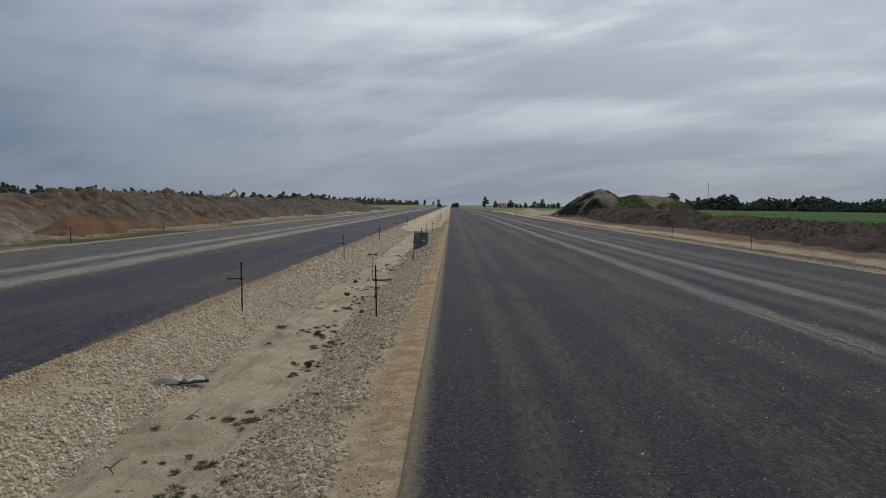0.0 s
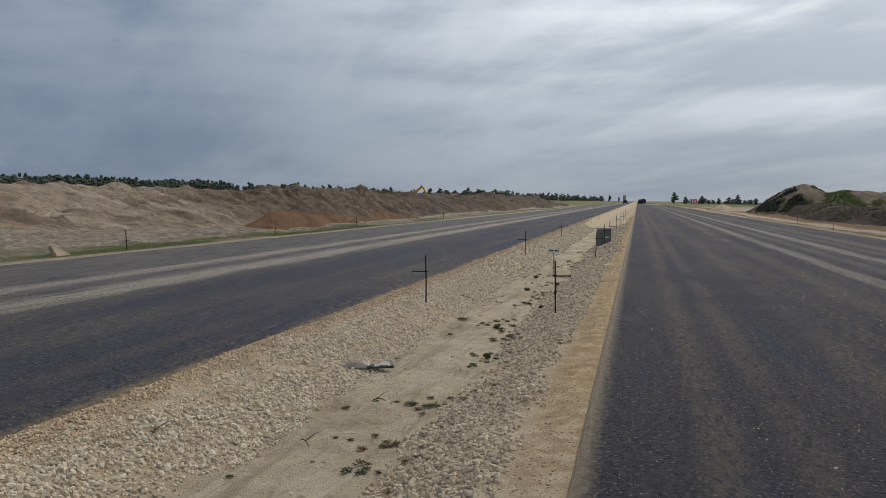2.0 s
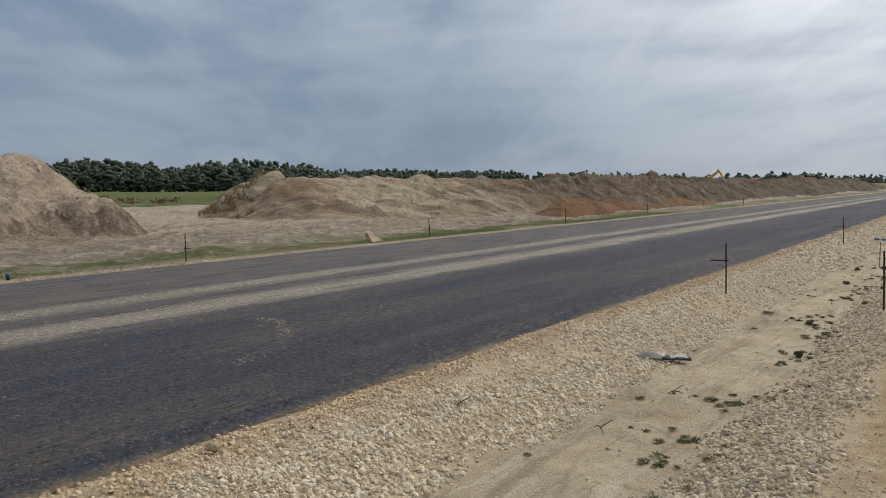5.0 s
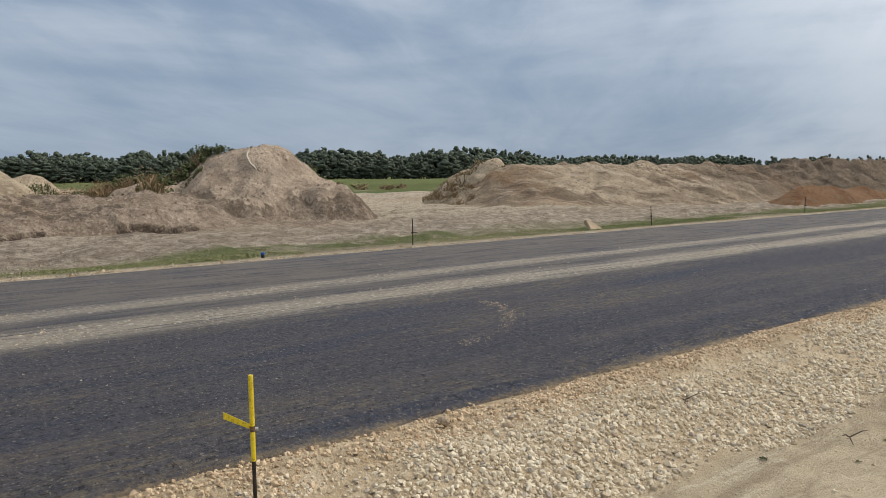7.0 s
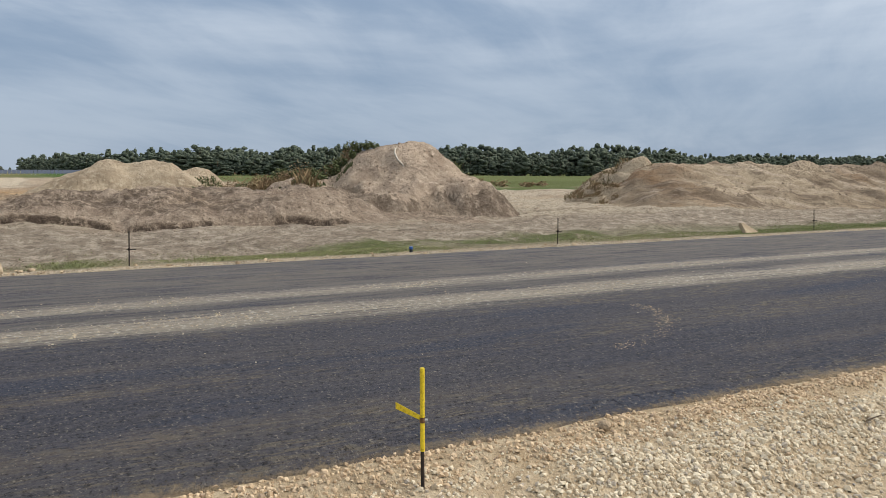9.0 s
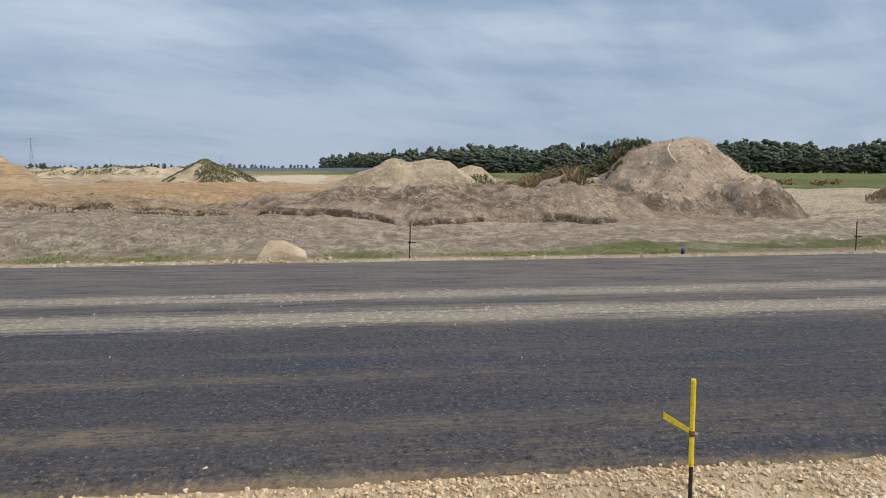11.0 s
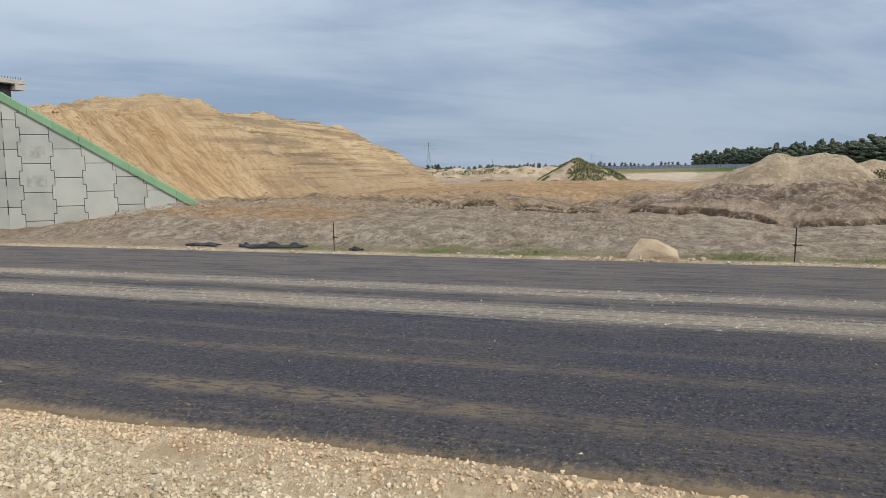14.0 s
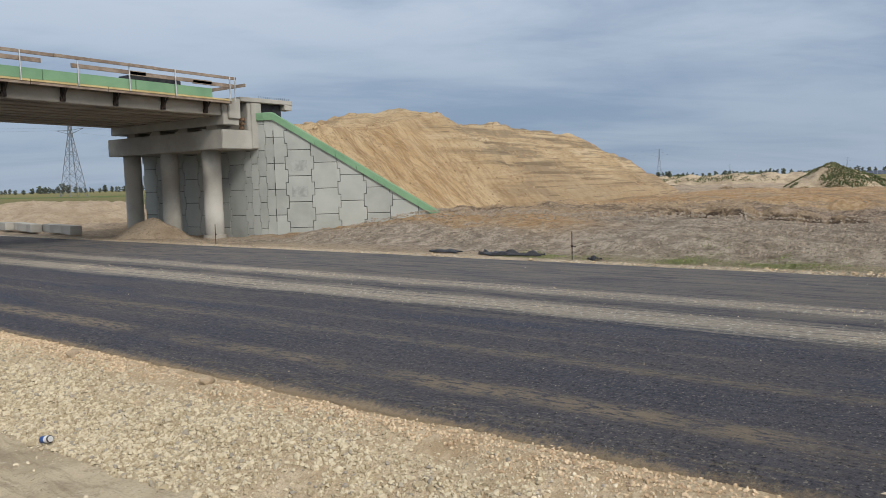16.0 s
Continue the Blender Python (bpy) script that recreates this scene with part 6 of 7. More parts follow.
def crumpled_sheet(name, length, width, height, seed, mat, label, at, turn, stripe=None):
    """A strip of sheet with folds, laid on the ground and given a thickness."""
    nx, ny = 34, 14
    rng = np.random.default_rng(seed)
    u, v = np.meshgrid(np.linspace(-0.5, 0.5, nx), np.linspace(-0.5, 0.5, ny))
    X, Y = u * length, v * width * (0.75 + 0.45 * fbm(u * 3, u * 0, 0.7, 2, 0.5, seed)) + 0.12 * width * np.sin(u * 7 + seed)
    fold = np.abs(fbm(u * length, v * width * 1.2, 0.30, 3, 0.5, seed + 1))
    Z = height * (0.15 + 0.85 * fold) * sstep(0.5, 0.40, np.abs(v))
    V = np.stack([X, Y, Z], -1).reshape(-1, 3)
    low = V - [0, 0, 0.012]
    idx = np.arange(nx * ny).reshape(ny, nx)
    top = np.stack([idx[:-1, :-1], idx[:-1, 1:], idx[1:, 1:], idx[1:, :-1]], -1).reshape(-1, 4)
    n = nx * ny
    rim = np.concatenate([idx[0, :], idx[1:, -1], idx[-1, -2::-1], idx[-2:0:-1, 0]])
    nxt = np.roll(rim, -1)
    F = np.concatenate([top, top[:, ::-1] + n, np.stack([rim, rim + n, nxt + n, nxt], -1)])
    me = mesh_of(name, np.concatenate([V, low]), F, [mat] + ([stripe] if stripe else []), True)
    if stripe:
        c = np.concatenate([V, low])[F].mean(1)
        me.polygons.foreach_set("material_index", ((np.abs(c[:, 1]) < width * 0.28) & (np.abs(c[:, 0] - length * 0.20) > length * 0.035) & (np.abs(c[:, 0]) < length * 0.46)).astype(np.int32))
    ob = obj(name, me, None, label, "plastic sheet")
    ob.matrix_world = pose(*at, 0, 0, turn)
    return ob


crumpled_sheet("sheet_scrap", 0.86, 0.24, 0.06, 3, M_SHEET, "torn strip of black and grey sheeting on gravel", (-3.30, 8.78, float(median_z(-3.3, 8.78)) + 0.03), 30, M_LINER)
crumpled_sheet("plastic_sheet", 1.75, 0.50, 0.10, 5, M_SHEET, "crumpled black plastic sheet on the verge", (-16.05, -10.55, 0.0), 92)
crumpled_sheet("plastic_sheet", 0.95, 0.40, 0.05, 8, M_SHEET, "flat black plastic sheet half buried on the verge", (-16.15, -12.6, 0.0), 86)
crumpled_sheet("plastic_sheet", 0.30, 0.22, 0.10, 9, M_SHEET, "small black plastic scrap on the verge", (-15.85, -8.2, 0.0), 70)


def drink_can():
    thing = tagged(new("drink_can"), "blue and white drink can lying on crushed stone", "can")
    thing.matrix_world = pose(-3.10, -7.48, float(median_z(-3.1, -7.48)) + 0.045, 0, -12, 97)
    part("body", tube_bm([(-0.055, 0, 0), (-0.05, 0, 0), (0.012, 0, 0)], [0.028, 0.033, 0.033], 18), M_BLUE, thing)
    part("upper_body", tube_bm([(0.012, 0, 0), (0.058, 0, 0)], 0.033, 18), M_WHITE, thing)
    part("rim", tube_bm([(0.058, 0, 0), (0.064, 0, 0), (0.07, 0, 0)], [0.033, 0.033, 0.027], 18), M_SHEET, thing, "dark rim")
    part("lid", tube_bm([(0.070, 0, 0), (0.072, 0, 0)], 0.0265, 18), M_ALU, thing)


drink_can()


def chamber():
    thing = tagged(new("drain_chamber"), "dark grey square drain chamber with a pale lid", "drain chamber")
    x, y = -1.40, 34.6
    thing.location = (x, y, float(median_z(x, y)))
    part("body", box_bm(-0.30, 0.30, -0.30, 0.30, -0.2, 0.70, 0.02), mixed("chamber_plastic", (0.11, 0.11, 0.112), (0.16, 0.16, 0.16), 3, 40, 0.6, 0.002), thing)
    part("lid", box_bm(-0.35, 0.35, -0.35, 0.35, 0.70, 0.78, 0.012), M_CONC, thing)
    part("label_plate", box_bm(0.05, 0.20, -0.306, -0.3005, 0.33, 0.40), M_STEEL, thing, "small pale label plate")


chamber()


def sign():
    thing = tagged(new("chainage_sign"), "small white marker plate on a thin stake in sand", "sign")
    x, y = -2.32, 22.2
    thing.location = (x, y, float(median_z(x, y)))
    part("stake", tube_bm([(0, 0, -0.1), (0, 0, 0.72)], 0.012, 7), M_TIMBER, thing)
    plate = part("plate", box_bm(-0.16, 0.16, -0.022, -0.014, 0.66, 0.78, 0.003), M_WHITE, thing)
    for i in range(7):
        w = 0.030 if i != 3 else 0.018
        part("figure_bar", box_bm(-0.128 + i * 0.040 - w / 2 + 0.008, -0.128 + i * 0.040 + w / 2 + 0.008, -0.0255, -0.0225, 0.695 if i != 3 else 0.715, 0.745 if i != 3 else 0.73), M_INK, plate)


sign()


def small_site_things():
    bm = box_bm(-0.06, 0.06, -0.36, 0.36, 0, 0.46, 0.02)
    for v in bm.verts:
        if v.co.z > 0.3:
            v.co.y = v.co.y * 0.16 - 0.26
    slab = part("concrete_slab", bm, M_BOULDER, None)
    tagged(slab, "broken sandy beige concrete slab leaning on the verge", "concrete slab")
    slab.matrix_world = pose(-16.0, 18.5, -0.12, 0, -38, 6)
    thing = tagged(new("pipe_cap"), "small dark blue pipe cap standing on the verge", "pipe")
    thing.location = (-15.62, 6.95, float(ground_z(-15.62, 6.95)))
    part("pipe", tube_bm([(0, 0, -0.1), (0, 0, 0.10)], 0.038, 14), M_SHEET, thing)
    part("cap", tube_bm([(0, 0, 0.07), (0, 0, 0.12), (0, 0, 0.13)], [0.046, 0.046, 0.035], 14), M_BLUE, thing)
    rng = random.Random(9)
    block = None
    for i in range(7):
        m = pose(-16.9 - 0.16 * i + rng.uniform(-0.2, 0.2), -33.6 - i * 1.35, -0.02 + (0.34 if i == 4 else 0) * 0, 0, 0, 80 + rng.uniform(-9, 9))
        if block is None:
            block = tagged(part("concrete_block", box_bm(-0.75, 0.75, -0.24, 0.24, 0, 0.38, 0.03), M_CONC, None), "pale concrete block laid out beside the road", "concrete block", "blocks beside the road")
            block.matrix_world = m
        else:
            copy_thing(block, m)


small_site_things()
root_line = [(-29.7, 12.95), (-29.5, 12.75), (-29.25, 12.62), (-28.95, 12.62), (-28.7, 12.7), (-28.5, 12.78)]
root_bm = tube_bm([(x, y, on_heap(z_main, x, y) + dz) for (x, y), dz in zip(root_line, (-0.03, 0.06, 0.12, 0.10, 0.04, -0.04))], [0.015, 0.03, 0.04, 0.045, 0.035, 0.015], 8)
tagged(part("tree_root", root_bm, M_ROOT, None), "bleached curved tree root stuck in the spoil heap", "root")


def twig(points, label):
    """A thin dry stick lying on the ground."""
    bm = tube_bm(points, [0.003, 0.006, 0.006, 0.002], 6)
    mid = Vector(points[1])
    side = tube_bm([mid, mid + Vector((0.05, 0.10, 0.04)), mid + Vector((0.06, 0.19, 0.03))], [0.006, 0.004, 0.002], 5)
    tagged(part("twig", join_bm(bm, side), M_BARK, None), label, "twig")


for x, y, turn, size in ((-3.42, 15.4, 0.6, 0.5), (-3.80, 5.37, 1.9, 0.09), (-2.62, 7.6, 0.2, 0.16), (-2.75, 6.0, 2.4, 0.2)):
    line = [(x + math.cos(turn) * d * size, y + math.sin(turn) * d * size) for d in (-0.5, -0.15, 0.2, 0.5)]
    twig([(a, b, float(median_z(a, b)) + h) for (a, b), h in zip(line, (0.02, 0.045, 0.04, 0.015))], "thin dark dry twig lying on the median")


# ---- plants ----
def leaf_cloud(rng, n, leaf, centre, radii, hollow=0.35, droop=0.3):
    """n leaf cards (two triangles folded) in an uneven ball."""
    d = rng.normal(0, 1, (n, 3))
    d /= np.linalg.norm(d, axis=1)[:, None]
    r = (hollow + (1 - hollow) * rng.uniform(0, 1, n) ** 0.6)[:, None]
    bump = 1 + 0.35 * np.sin(d[:, :1] * 5 + rng.uniform(0, 6)) * np.cos(d[:, 1:2] * 4 + rng.uniform(0, 6))
    c = np.asarray(centre) + d * r * bump * np.asarray(radii)
    s = leaf * rng.uniform(0.6, 1.4, (n, 1, 1))
    quad = np.array([(-0.5, 0, 0), (0, -0.32, 0.06), (0.6, 0, -0.05), (0, 0.32, 0.06)])
    V = np.einsum("nij,kj->nki", turns(rng, n, 0.7), quad) * s + c[:, None, :]
    F = np.array([[0, 1, 2, 3]]) + 4 * np.arange(n)[:, None]
    return V.reshape(-1, 3), F


def merge(parts_):
    vs, fs, k = [], [], 0
    for v, f in parts_:
        vs.append(v), fs.append(f + k)
        k += len(v)
    return np.concatenate(vs), np.concatenate(fs)


def blades(rng, x, y, z, tall, width, lean):
    """Thin upright blades, each a narrow bent triangle pair."""
    n = len(x)
    a, l = rng.uniform(0, math.tau, n), rng.normal(0, lean, (2, n)) * tall
    dx, dy = np.cos(a) * width, np.sin(a) * width
    V = np.stack([np.stack([x - dx, y - dy, z - 0.03], -1), np.stack([x + dx, y + dy, z - 0.03], -1),
                  np.stack([x + l[0] * 0.4 + dx, y + l[1] * 0.4 + dy, z + tall * 0.6], -1), np.stack([x + l[0], y + l[1], z + tall], -1)], 1).reshape(-1, 3)
    return V, np.array([[0, 1, 2, 3]]) + 4 * np.arange(n)[:, None]


def shrub(at, size, mat, label, seed, stalk=False, leaves=260, leaf=0.10, name="shrub", category="shrub"):
    rng = np.random.default_rng(seed)
    thing = tagged(new(name), label, category)
    thing.location = at
    clouds = []
    stems = []
    for i in range(7):
        a, l = rng.uniform(0, math.tau), rng.uniform(0.1, 0.85)
        top = np.array([math.cos(a) * l * size[0], math.sin(a) * l * size[1], size[2] * rng.uniform(0.35, 1.0)])
        stems.append(tube_bm([(top[0] * 0.35, top[1] * 0.35, -0.12), tuple(top * 0.5 + [0, 0, 0.05]), tuple(top)], [0.014, 0.010, 0.004], 4))
        rad = np.array(size) * rng.uniform(0.22, 0.5)
        clouds.append(leaf_cloud(rng, (leaves // 16 if stalk else leaves // 7), leaf * (0.6 if stalk else 1), top * 0.8, rad))
    if stalk:
        n = leaves // 2
        r, a = size[0] * np.sqrt(rng.uniform(0, 1, n)), rng.uniform(0, math.tau, n)
        clouds.append(blades(rng, r * np.cos(a), r * np.sin(a), np.full(n, -0.05), size[2] * rng.uniform(0.25, 1.0, n) * (1.15 - 0.6 * r / size[0]), leaf * 0.07, 0.30))
    part("stems", join_bm(*stems), M_BARK if not stalk else M_DRY, thing)
    v, f = merge(clouds)
    v[:, 2] = np.maximum(v[:, 2], -0.05)
    obj("leaves", mesh_of("leaves", v, f, [mat]), thing)
    return thing


def weed_cover(zf, x0, x1, y0, y1, n, leaf, tall, mat, label, seed, thresh=0.0, size=3.0, lo=0.1, pick=None):
    """Weeds hugging a heap: blades and leaf cards in uneven patches on its surface."""
    rng = np.random.default_rng(seed)
    x, y = rng.uniform(x0, x1, n), rng.uniform(y0, y1, n)
    h = zf(x, y)
    f = fbm(x, y, size, 4, 0.6, seed)
    keep = (h > lo) & (f > thresh)
    if pick is not None:
        keep &= pick(x, y, h)
    x, y, h, f = x[keep], y[keep], h[keep], f[keep]
    z = ground_z(x, y) + h
    t = tall * rng.uniform(0.3, 1.0, len(x)) * (0.5 + np.clip(f - thresh, 0, 1))
    m = len(x) // 2
    b = blades(rng, x[:m], y[:m], z[:m], t[:m] * 1.3, leaf * 0.22, 0.35)
    s = leaf * rng.uniform(0.6, 1.5, (len(x) - m, 1, 1))
    quad = np.array([(-0.5, 0, 0), (0, -0.32, 0.06), (0.6, 0, -0.05), (0, 0.32, 0.06)])
    c = np.stack([x[m:], y[m:], z[m:] + t[m:] * 0.8], -1)
    V = np.einsum("nij,kj->nki", turns(rng, len(s), 0.7), quad) * s + c[:, None, :]
    v, f2 = merge([b, (V.reshape(-1, 3), np.array([[0, 1, 2, 3]]) + 4 * np.arange(len(s))[:, None])])
    obj("weeds", mesh_of("weeds", v, f2, [mat]), None, label, "weeds", "", "stuff")


def on(zf, x, y):
    return (x, y, float(ground_z(x, y)) + max(0.0, float(zf(np.array([x]), np.array([y]))[0])) - 0.03)


def plants():
    k = 0
    rng = random.Random(21)

    def many(zf, spots, size, mat, label, stalk=False, leaves=240, leaf=0.1):
        nonlocal k
        for x, y in spots:
            k += 1
            f = rng.uniform(0.75, 1.3)
            shrub(on(zf, x, y), tuple(s * f for s in size), mat, label, 200 + k, stalk, leaves, leaf)

    green = "leafy green weed bush on the spoil heap"
    many(z_main, [(-32.4, 9.4), (-32.0, 10.2), (-31.8, 10.8), (-32.0, 11.3), (-31.7, 11.7), (-32.2, 12.1), (-33.2, 8.8), (-31.6, 9.9), (-31.8, 12.4)], (0.48, 0.48, 0.42), M_WEED, green, False, 420, 0.10)
    many(z_main, [(-31.5, 16.7), (-31.3, 17.2)], (0.40, 0.40, 0.42), M_WEED, green, False, 300, 0.10)
    many(z_main, [(-32.6, 11.9), (-32.5, 11.2), (-33.0, 10.4)], (0.45, 0.45, 0.65), M_DRY, "dry reddish weed stalks on the heap's shoulder", True, 420, 0.10)
    weed_cover(z_main, -34.5, -30.6, 7.6, 12.0, 9000, 0.12, 0.30, M_WEED, "green weeds spreading over the heap's low shoulder", 161, -0.05, 1.6, 0.1, lambda x, y, h: h < 1.9)
    many(z_main, [(-32.4, 7.7), (-32.9, 8.2), (-32.3, 8.7), (-32.8, 9.2), (-32.2, 9.6), (-32.7, 10.0)], (0.55, 0.5, 0.55), M_DRY, "dry brown brush on the low shoulder of the heap", True, 460, 0.10)
    many(z_main, [(-32.9, 7.2), (-32.6, 10.5)], (0.45, 0.45, 0.42), M_WEED, "green weed bush among dry brush on the heap", False, 300, 0.10)
    weed_cover(z_main, -35.0, -30.2, 6.6, 9.6, 7000, 0.10, 0.40, M_DRY, "dry reddish brush beside the spoil heap", 173, 0.0, 1.3)
    weed_cover(z_main, -32.5, -29.2, 16.2, 18.6, 2600, 0.10, 0.25, M_WEED, "green weeds behind the spoil heap", 162, -0.1, 1.4)
    weed_cover(z_second, -38, -34.2, 5.2, 9.2, 3500, 0.10, 0.25, M_WEED, "green weeds on the sand heap's flank", 163, 0.05, 1.6)
    many(z_second, [(-35.2, 0.3), (-35.6, 1.0)], (0.55, 0.5, 0.35), M_DRY, "dry brown brush on the sand heap", True, 360, 0.12)
    dry = "dry reddish-brown weed stalks on rough ground"
    many(z_bank, [(-34.5, y) for y in (6.0, 6.9, 7.6, 8.4, 9.3)] + [(-36.0, 7.2), (-35.6, 8.1), (-36.5, 9.2), (-33.4, 7.6)], (0.75, 0.75, 1.2), M_DRY, dry, True, 620, 0.12)
    many(z_head, [(-30.4, 24.6), (-31.6, 25.2), (-32.3, 25.6), (-30.2, 25.4), (-31.2, 26.0), (-34.0, 29.0), (-33.2, 27.8), (-32.6, 24.9), (-33.4, 25.4)], (0.5, 0.5, 0.36), M_DRY, "dry brown brush on the sandy heap", True, 420, 0.09)
    weed_cover(z_head, -35, -28.6, 23.4, 28.0, 5000, 0.07, 0.20, M_DRY, "thin dry stalks on the sandy heap", 164, 0.1, 1.5)
    weed_cover(z_berm, -28.5, -23.5, 52, 130, 9000, 0.12, 0.16, M_DRY, "dry weeds along the berm's crest", 165, 0.15, 5.0, 1.4)
    weed_cover(z_berm, -29.5, -23.5, 76, 200, 9000, 0.16, 0.16, M_GRASS, "olive weeds along the far berm's crest", 166, 0.15, 6.0, 1.2)
    many(lambda x, y: 0 * x, [(-62 - rng.uniform(0, 12), y) for y in (36, 39, 41, 44, 46, 49, 52, 55)], (1.2, 1.2, 0.7), M_DRY, "low dry bush on the sandy ground", False, 200, 0.22)
    weed_cover(z_rheap, 20, 44, 107, 126, 36000, 0.22, 0.30, M_GRASS, "thick olive-green weeds over the dark heap", 167, 0.0, 3.5, 0.3, lambda x, y, h: ((x > 24.5) | (h < 2.2)) & (h < 4.2))
    weed_cover(z_rheap, 16, 24.5, 107, 127, 14000, 0.24, 0.5, M_LEAF, "dark scrub on the heap's flank", 168, 0.05, 2.5, 0.3, lambda x, y, h: (h < 3.6) & (x < 22.5))
    weed_cover(z_right, 18.5, 26.5, 24, 118, 12000, 0.14, 0.20, M_WEED, "thin green weeds on the dark berm", 169, 0.35, 4.0, 0.3)
    far_heap = lambda x, y: cone(x, y, -96, -16.4, 2.7, 6.5, 5.5, 1.3) + 0.25 * fbm(x, y, 2.5, 4, 0.55, 119)
    weed_cover(far_heap, -102, -89, -24, -9.5, 18000, 0.20, 0.20, M_WEED, "green weeds on the distant sandy heap", 171, -0.4, 3.0)
    weed_cover(lambda x, y: 1.9 * sstep(-160, -152, x) * sstep(-144, -150, x) * sstep(-66, -56, y) * sstep(-16, -24, y), -156, -145, -60, -20, 10000, 0.24, 0.26, M_WEED, "green bushes along the far sand bank", 172, 0.05, 3.5, 0.5)
    many(lambda x, y: 0 * x, [(-84 + rng.uniform(-8, 8), -20 + rng.uniform(-8, 14)) for _ in range(12)], (0.9, 0.9, 0.3), M_DRY, "low dry tuft on sandy ground", True, 260, 0.2)


plants()


def weeds():
    """Small ground-hugging weeds of the median, one mesh each, copied from four models."""
    rng = np.random.default_rng(33)
    models = []
    for i in range(5):
        n = 30 + i * 10
        a, r = rng.uniform(0, math.tau, n), 0.035 + 0.11 * rng.uniform(0, 1, n) ** 0.7
        lift = rng.uniform(0.01, 0.05, n)
        vs, fs = [], []
        for j in range(n):
            d, s = np.array([math.cos(a[j]), math.sin(a[j]), 0]), np.array([-math.sin(a[j]), math.cos(a[j]), 0])
            w = rng.uniform(0.008, 0.018)
            c = d * r[j] * 0.2
            vs += [c, c + d * r[j] * 0.5 + s * w + [0, 0, lift[j]], c + d * r[j] + [0, 0, lift[j] * rng.uniform(0.2, 1.6)], c + d * r[j] * 0.5 - s * w + [0, 0, lift[j]]]
            fs.append([4 * j, 4 * j + 1, 4 * j + 2, 4 * j + 3])
        models.append(mesh_of("weed", np.array(vs), np.array(fs), [M_TUFT if i < 4 else M_DRY]))
    count = 0
    while count < 240:
        y = 4.0 + 30 * rng.uniform() ** 1.1
        x = rng.normal(-1.98, 0.20) if rng.uniform() < 0.62 else rng.uniform(-3.05, -1.6)
        if fbm(x, y, 1.2, 2, 0.5, 151) < -0.05:
            continue
        ob = obj("weed", models[int(rng.integers(0, 5))], None, "small green weed growing on the sandy median", "weed", "median weeds")
        s = rng.uniform(0.20, 0.5)
        ob.matrix_world = pose(x, y, float(median_z(x, y)) + 0.004, 0, 0, rng.uniform(0, 360)) @ Matrix.Diagonal((s, s, s * 1.2, 1))
        count += 1
    for x, y in ((-1.75, 14.6), (-1.7, 16.8), (-2.2, 12.4), (-2.5, 18.0), (-2.6, 20.5), (-1.9, 19.0), (-1.95, 10.2)):
        shrub((x, y, float(median_z(x, y)) - 0.01), (0.08, 0.08, 0.08), M_TUFT, "small dark weed standing in the sandy median", int(y * 10), False, 60, 0.045, "weed", "weed")


weeds()


def verge_grass():
    """Thin patches of grass blades on the verge."""
    rng = np.random.default_rng(35)
    n = 60000
    y, x = rng.uniform(-11, 46, n), -15.75 - np.abs(rng.normal(0, 1.0, n)) * np.where(rng.uniform(0, 1, n) < 0.5, 0.6, 1.3)
    keep = fbm(x, y, 5, 3, 0.5, 31) + 0.45 * fbm(x, y, 0.8, 3, 0.5, 36) > -0.02
    x, y = x[keep], y[keep]
    # denser tufts close to the asphalt
    for cy, half in ((-6.3, 0.5), (-4.3, 0.9), (0.2, 0.8), (3.0, 0.7), (6.5, 1.6), (13.5, 1.6), (17.0, 1.2), (23.0, 3.0)):
        k = int(2000 * half)
        x, y = np.append(x, -15.75 - np.abs(rng.normal(0, 1.15, k))), np.append(y, rng.normal(cy, half * 0.7, k))
    n = len(x)
    h = rng.uniform(0.010, 0.045, n)
    a = rng.uniform(0, math.tau, n)
    w = rng.uniform(0.008, 0.02, n)
    z = ground_z(x, y) - 0.01
    dx, dy = np.cos(a), np.sin(a)
    lean = rng.normal(0, 0.04, (2, n))
    V = np.stack([np.stack([x - dx * w, y - dy * w, z], -1), np.stack([x + dx * w, y + dy * w, z], -1), np.stack([x + lean[0], y + lean[1], z + h], -1)], 1).reshape(-1, 3)
    obj("grass", mesh_of("grass", V, np.arange(3 * n).reshape(-1, 3), [M_GRASS]), None, "thin green grass patches on the grey verge", "grass", "", "stuff")


verge_grass()


# ---- woods, trees and the far distance ----
def blob_arrays():
    """A ball of 24 four-sided faces, for the dense inside of a leaf clump."""
    V, F, seen = [], [], {}

    def vert(p):
        key = tuple(p)
        if key not in seen:
            seen[key] = len(V)
            V.append(np.array(p, float) / np.linalg.norm(p))
        return seen[key]

    for ax in range(3):
        for side in (-1, 1):
            for a in (-1, 0):
                for b in (-1, 0):
                    q = []
                    for u, v in ((a, b), (a + 1, b), (a + 1, b + 1), (a, b + 1)):
                        p = [0, 0, 0]
                        p[ax], p[(ax + 1) % 3], p[(ax + 2) % 3] = side, u, v
                        q.append(vert(p))
                    F.append(q if side > 0 else q[::-1])
    return np.array(V), np.array(F)


BLOB_V, BLOB_F = blob_arrays()


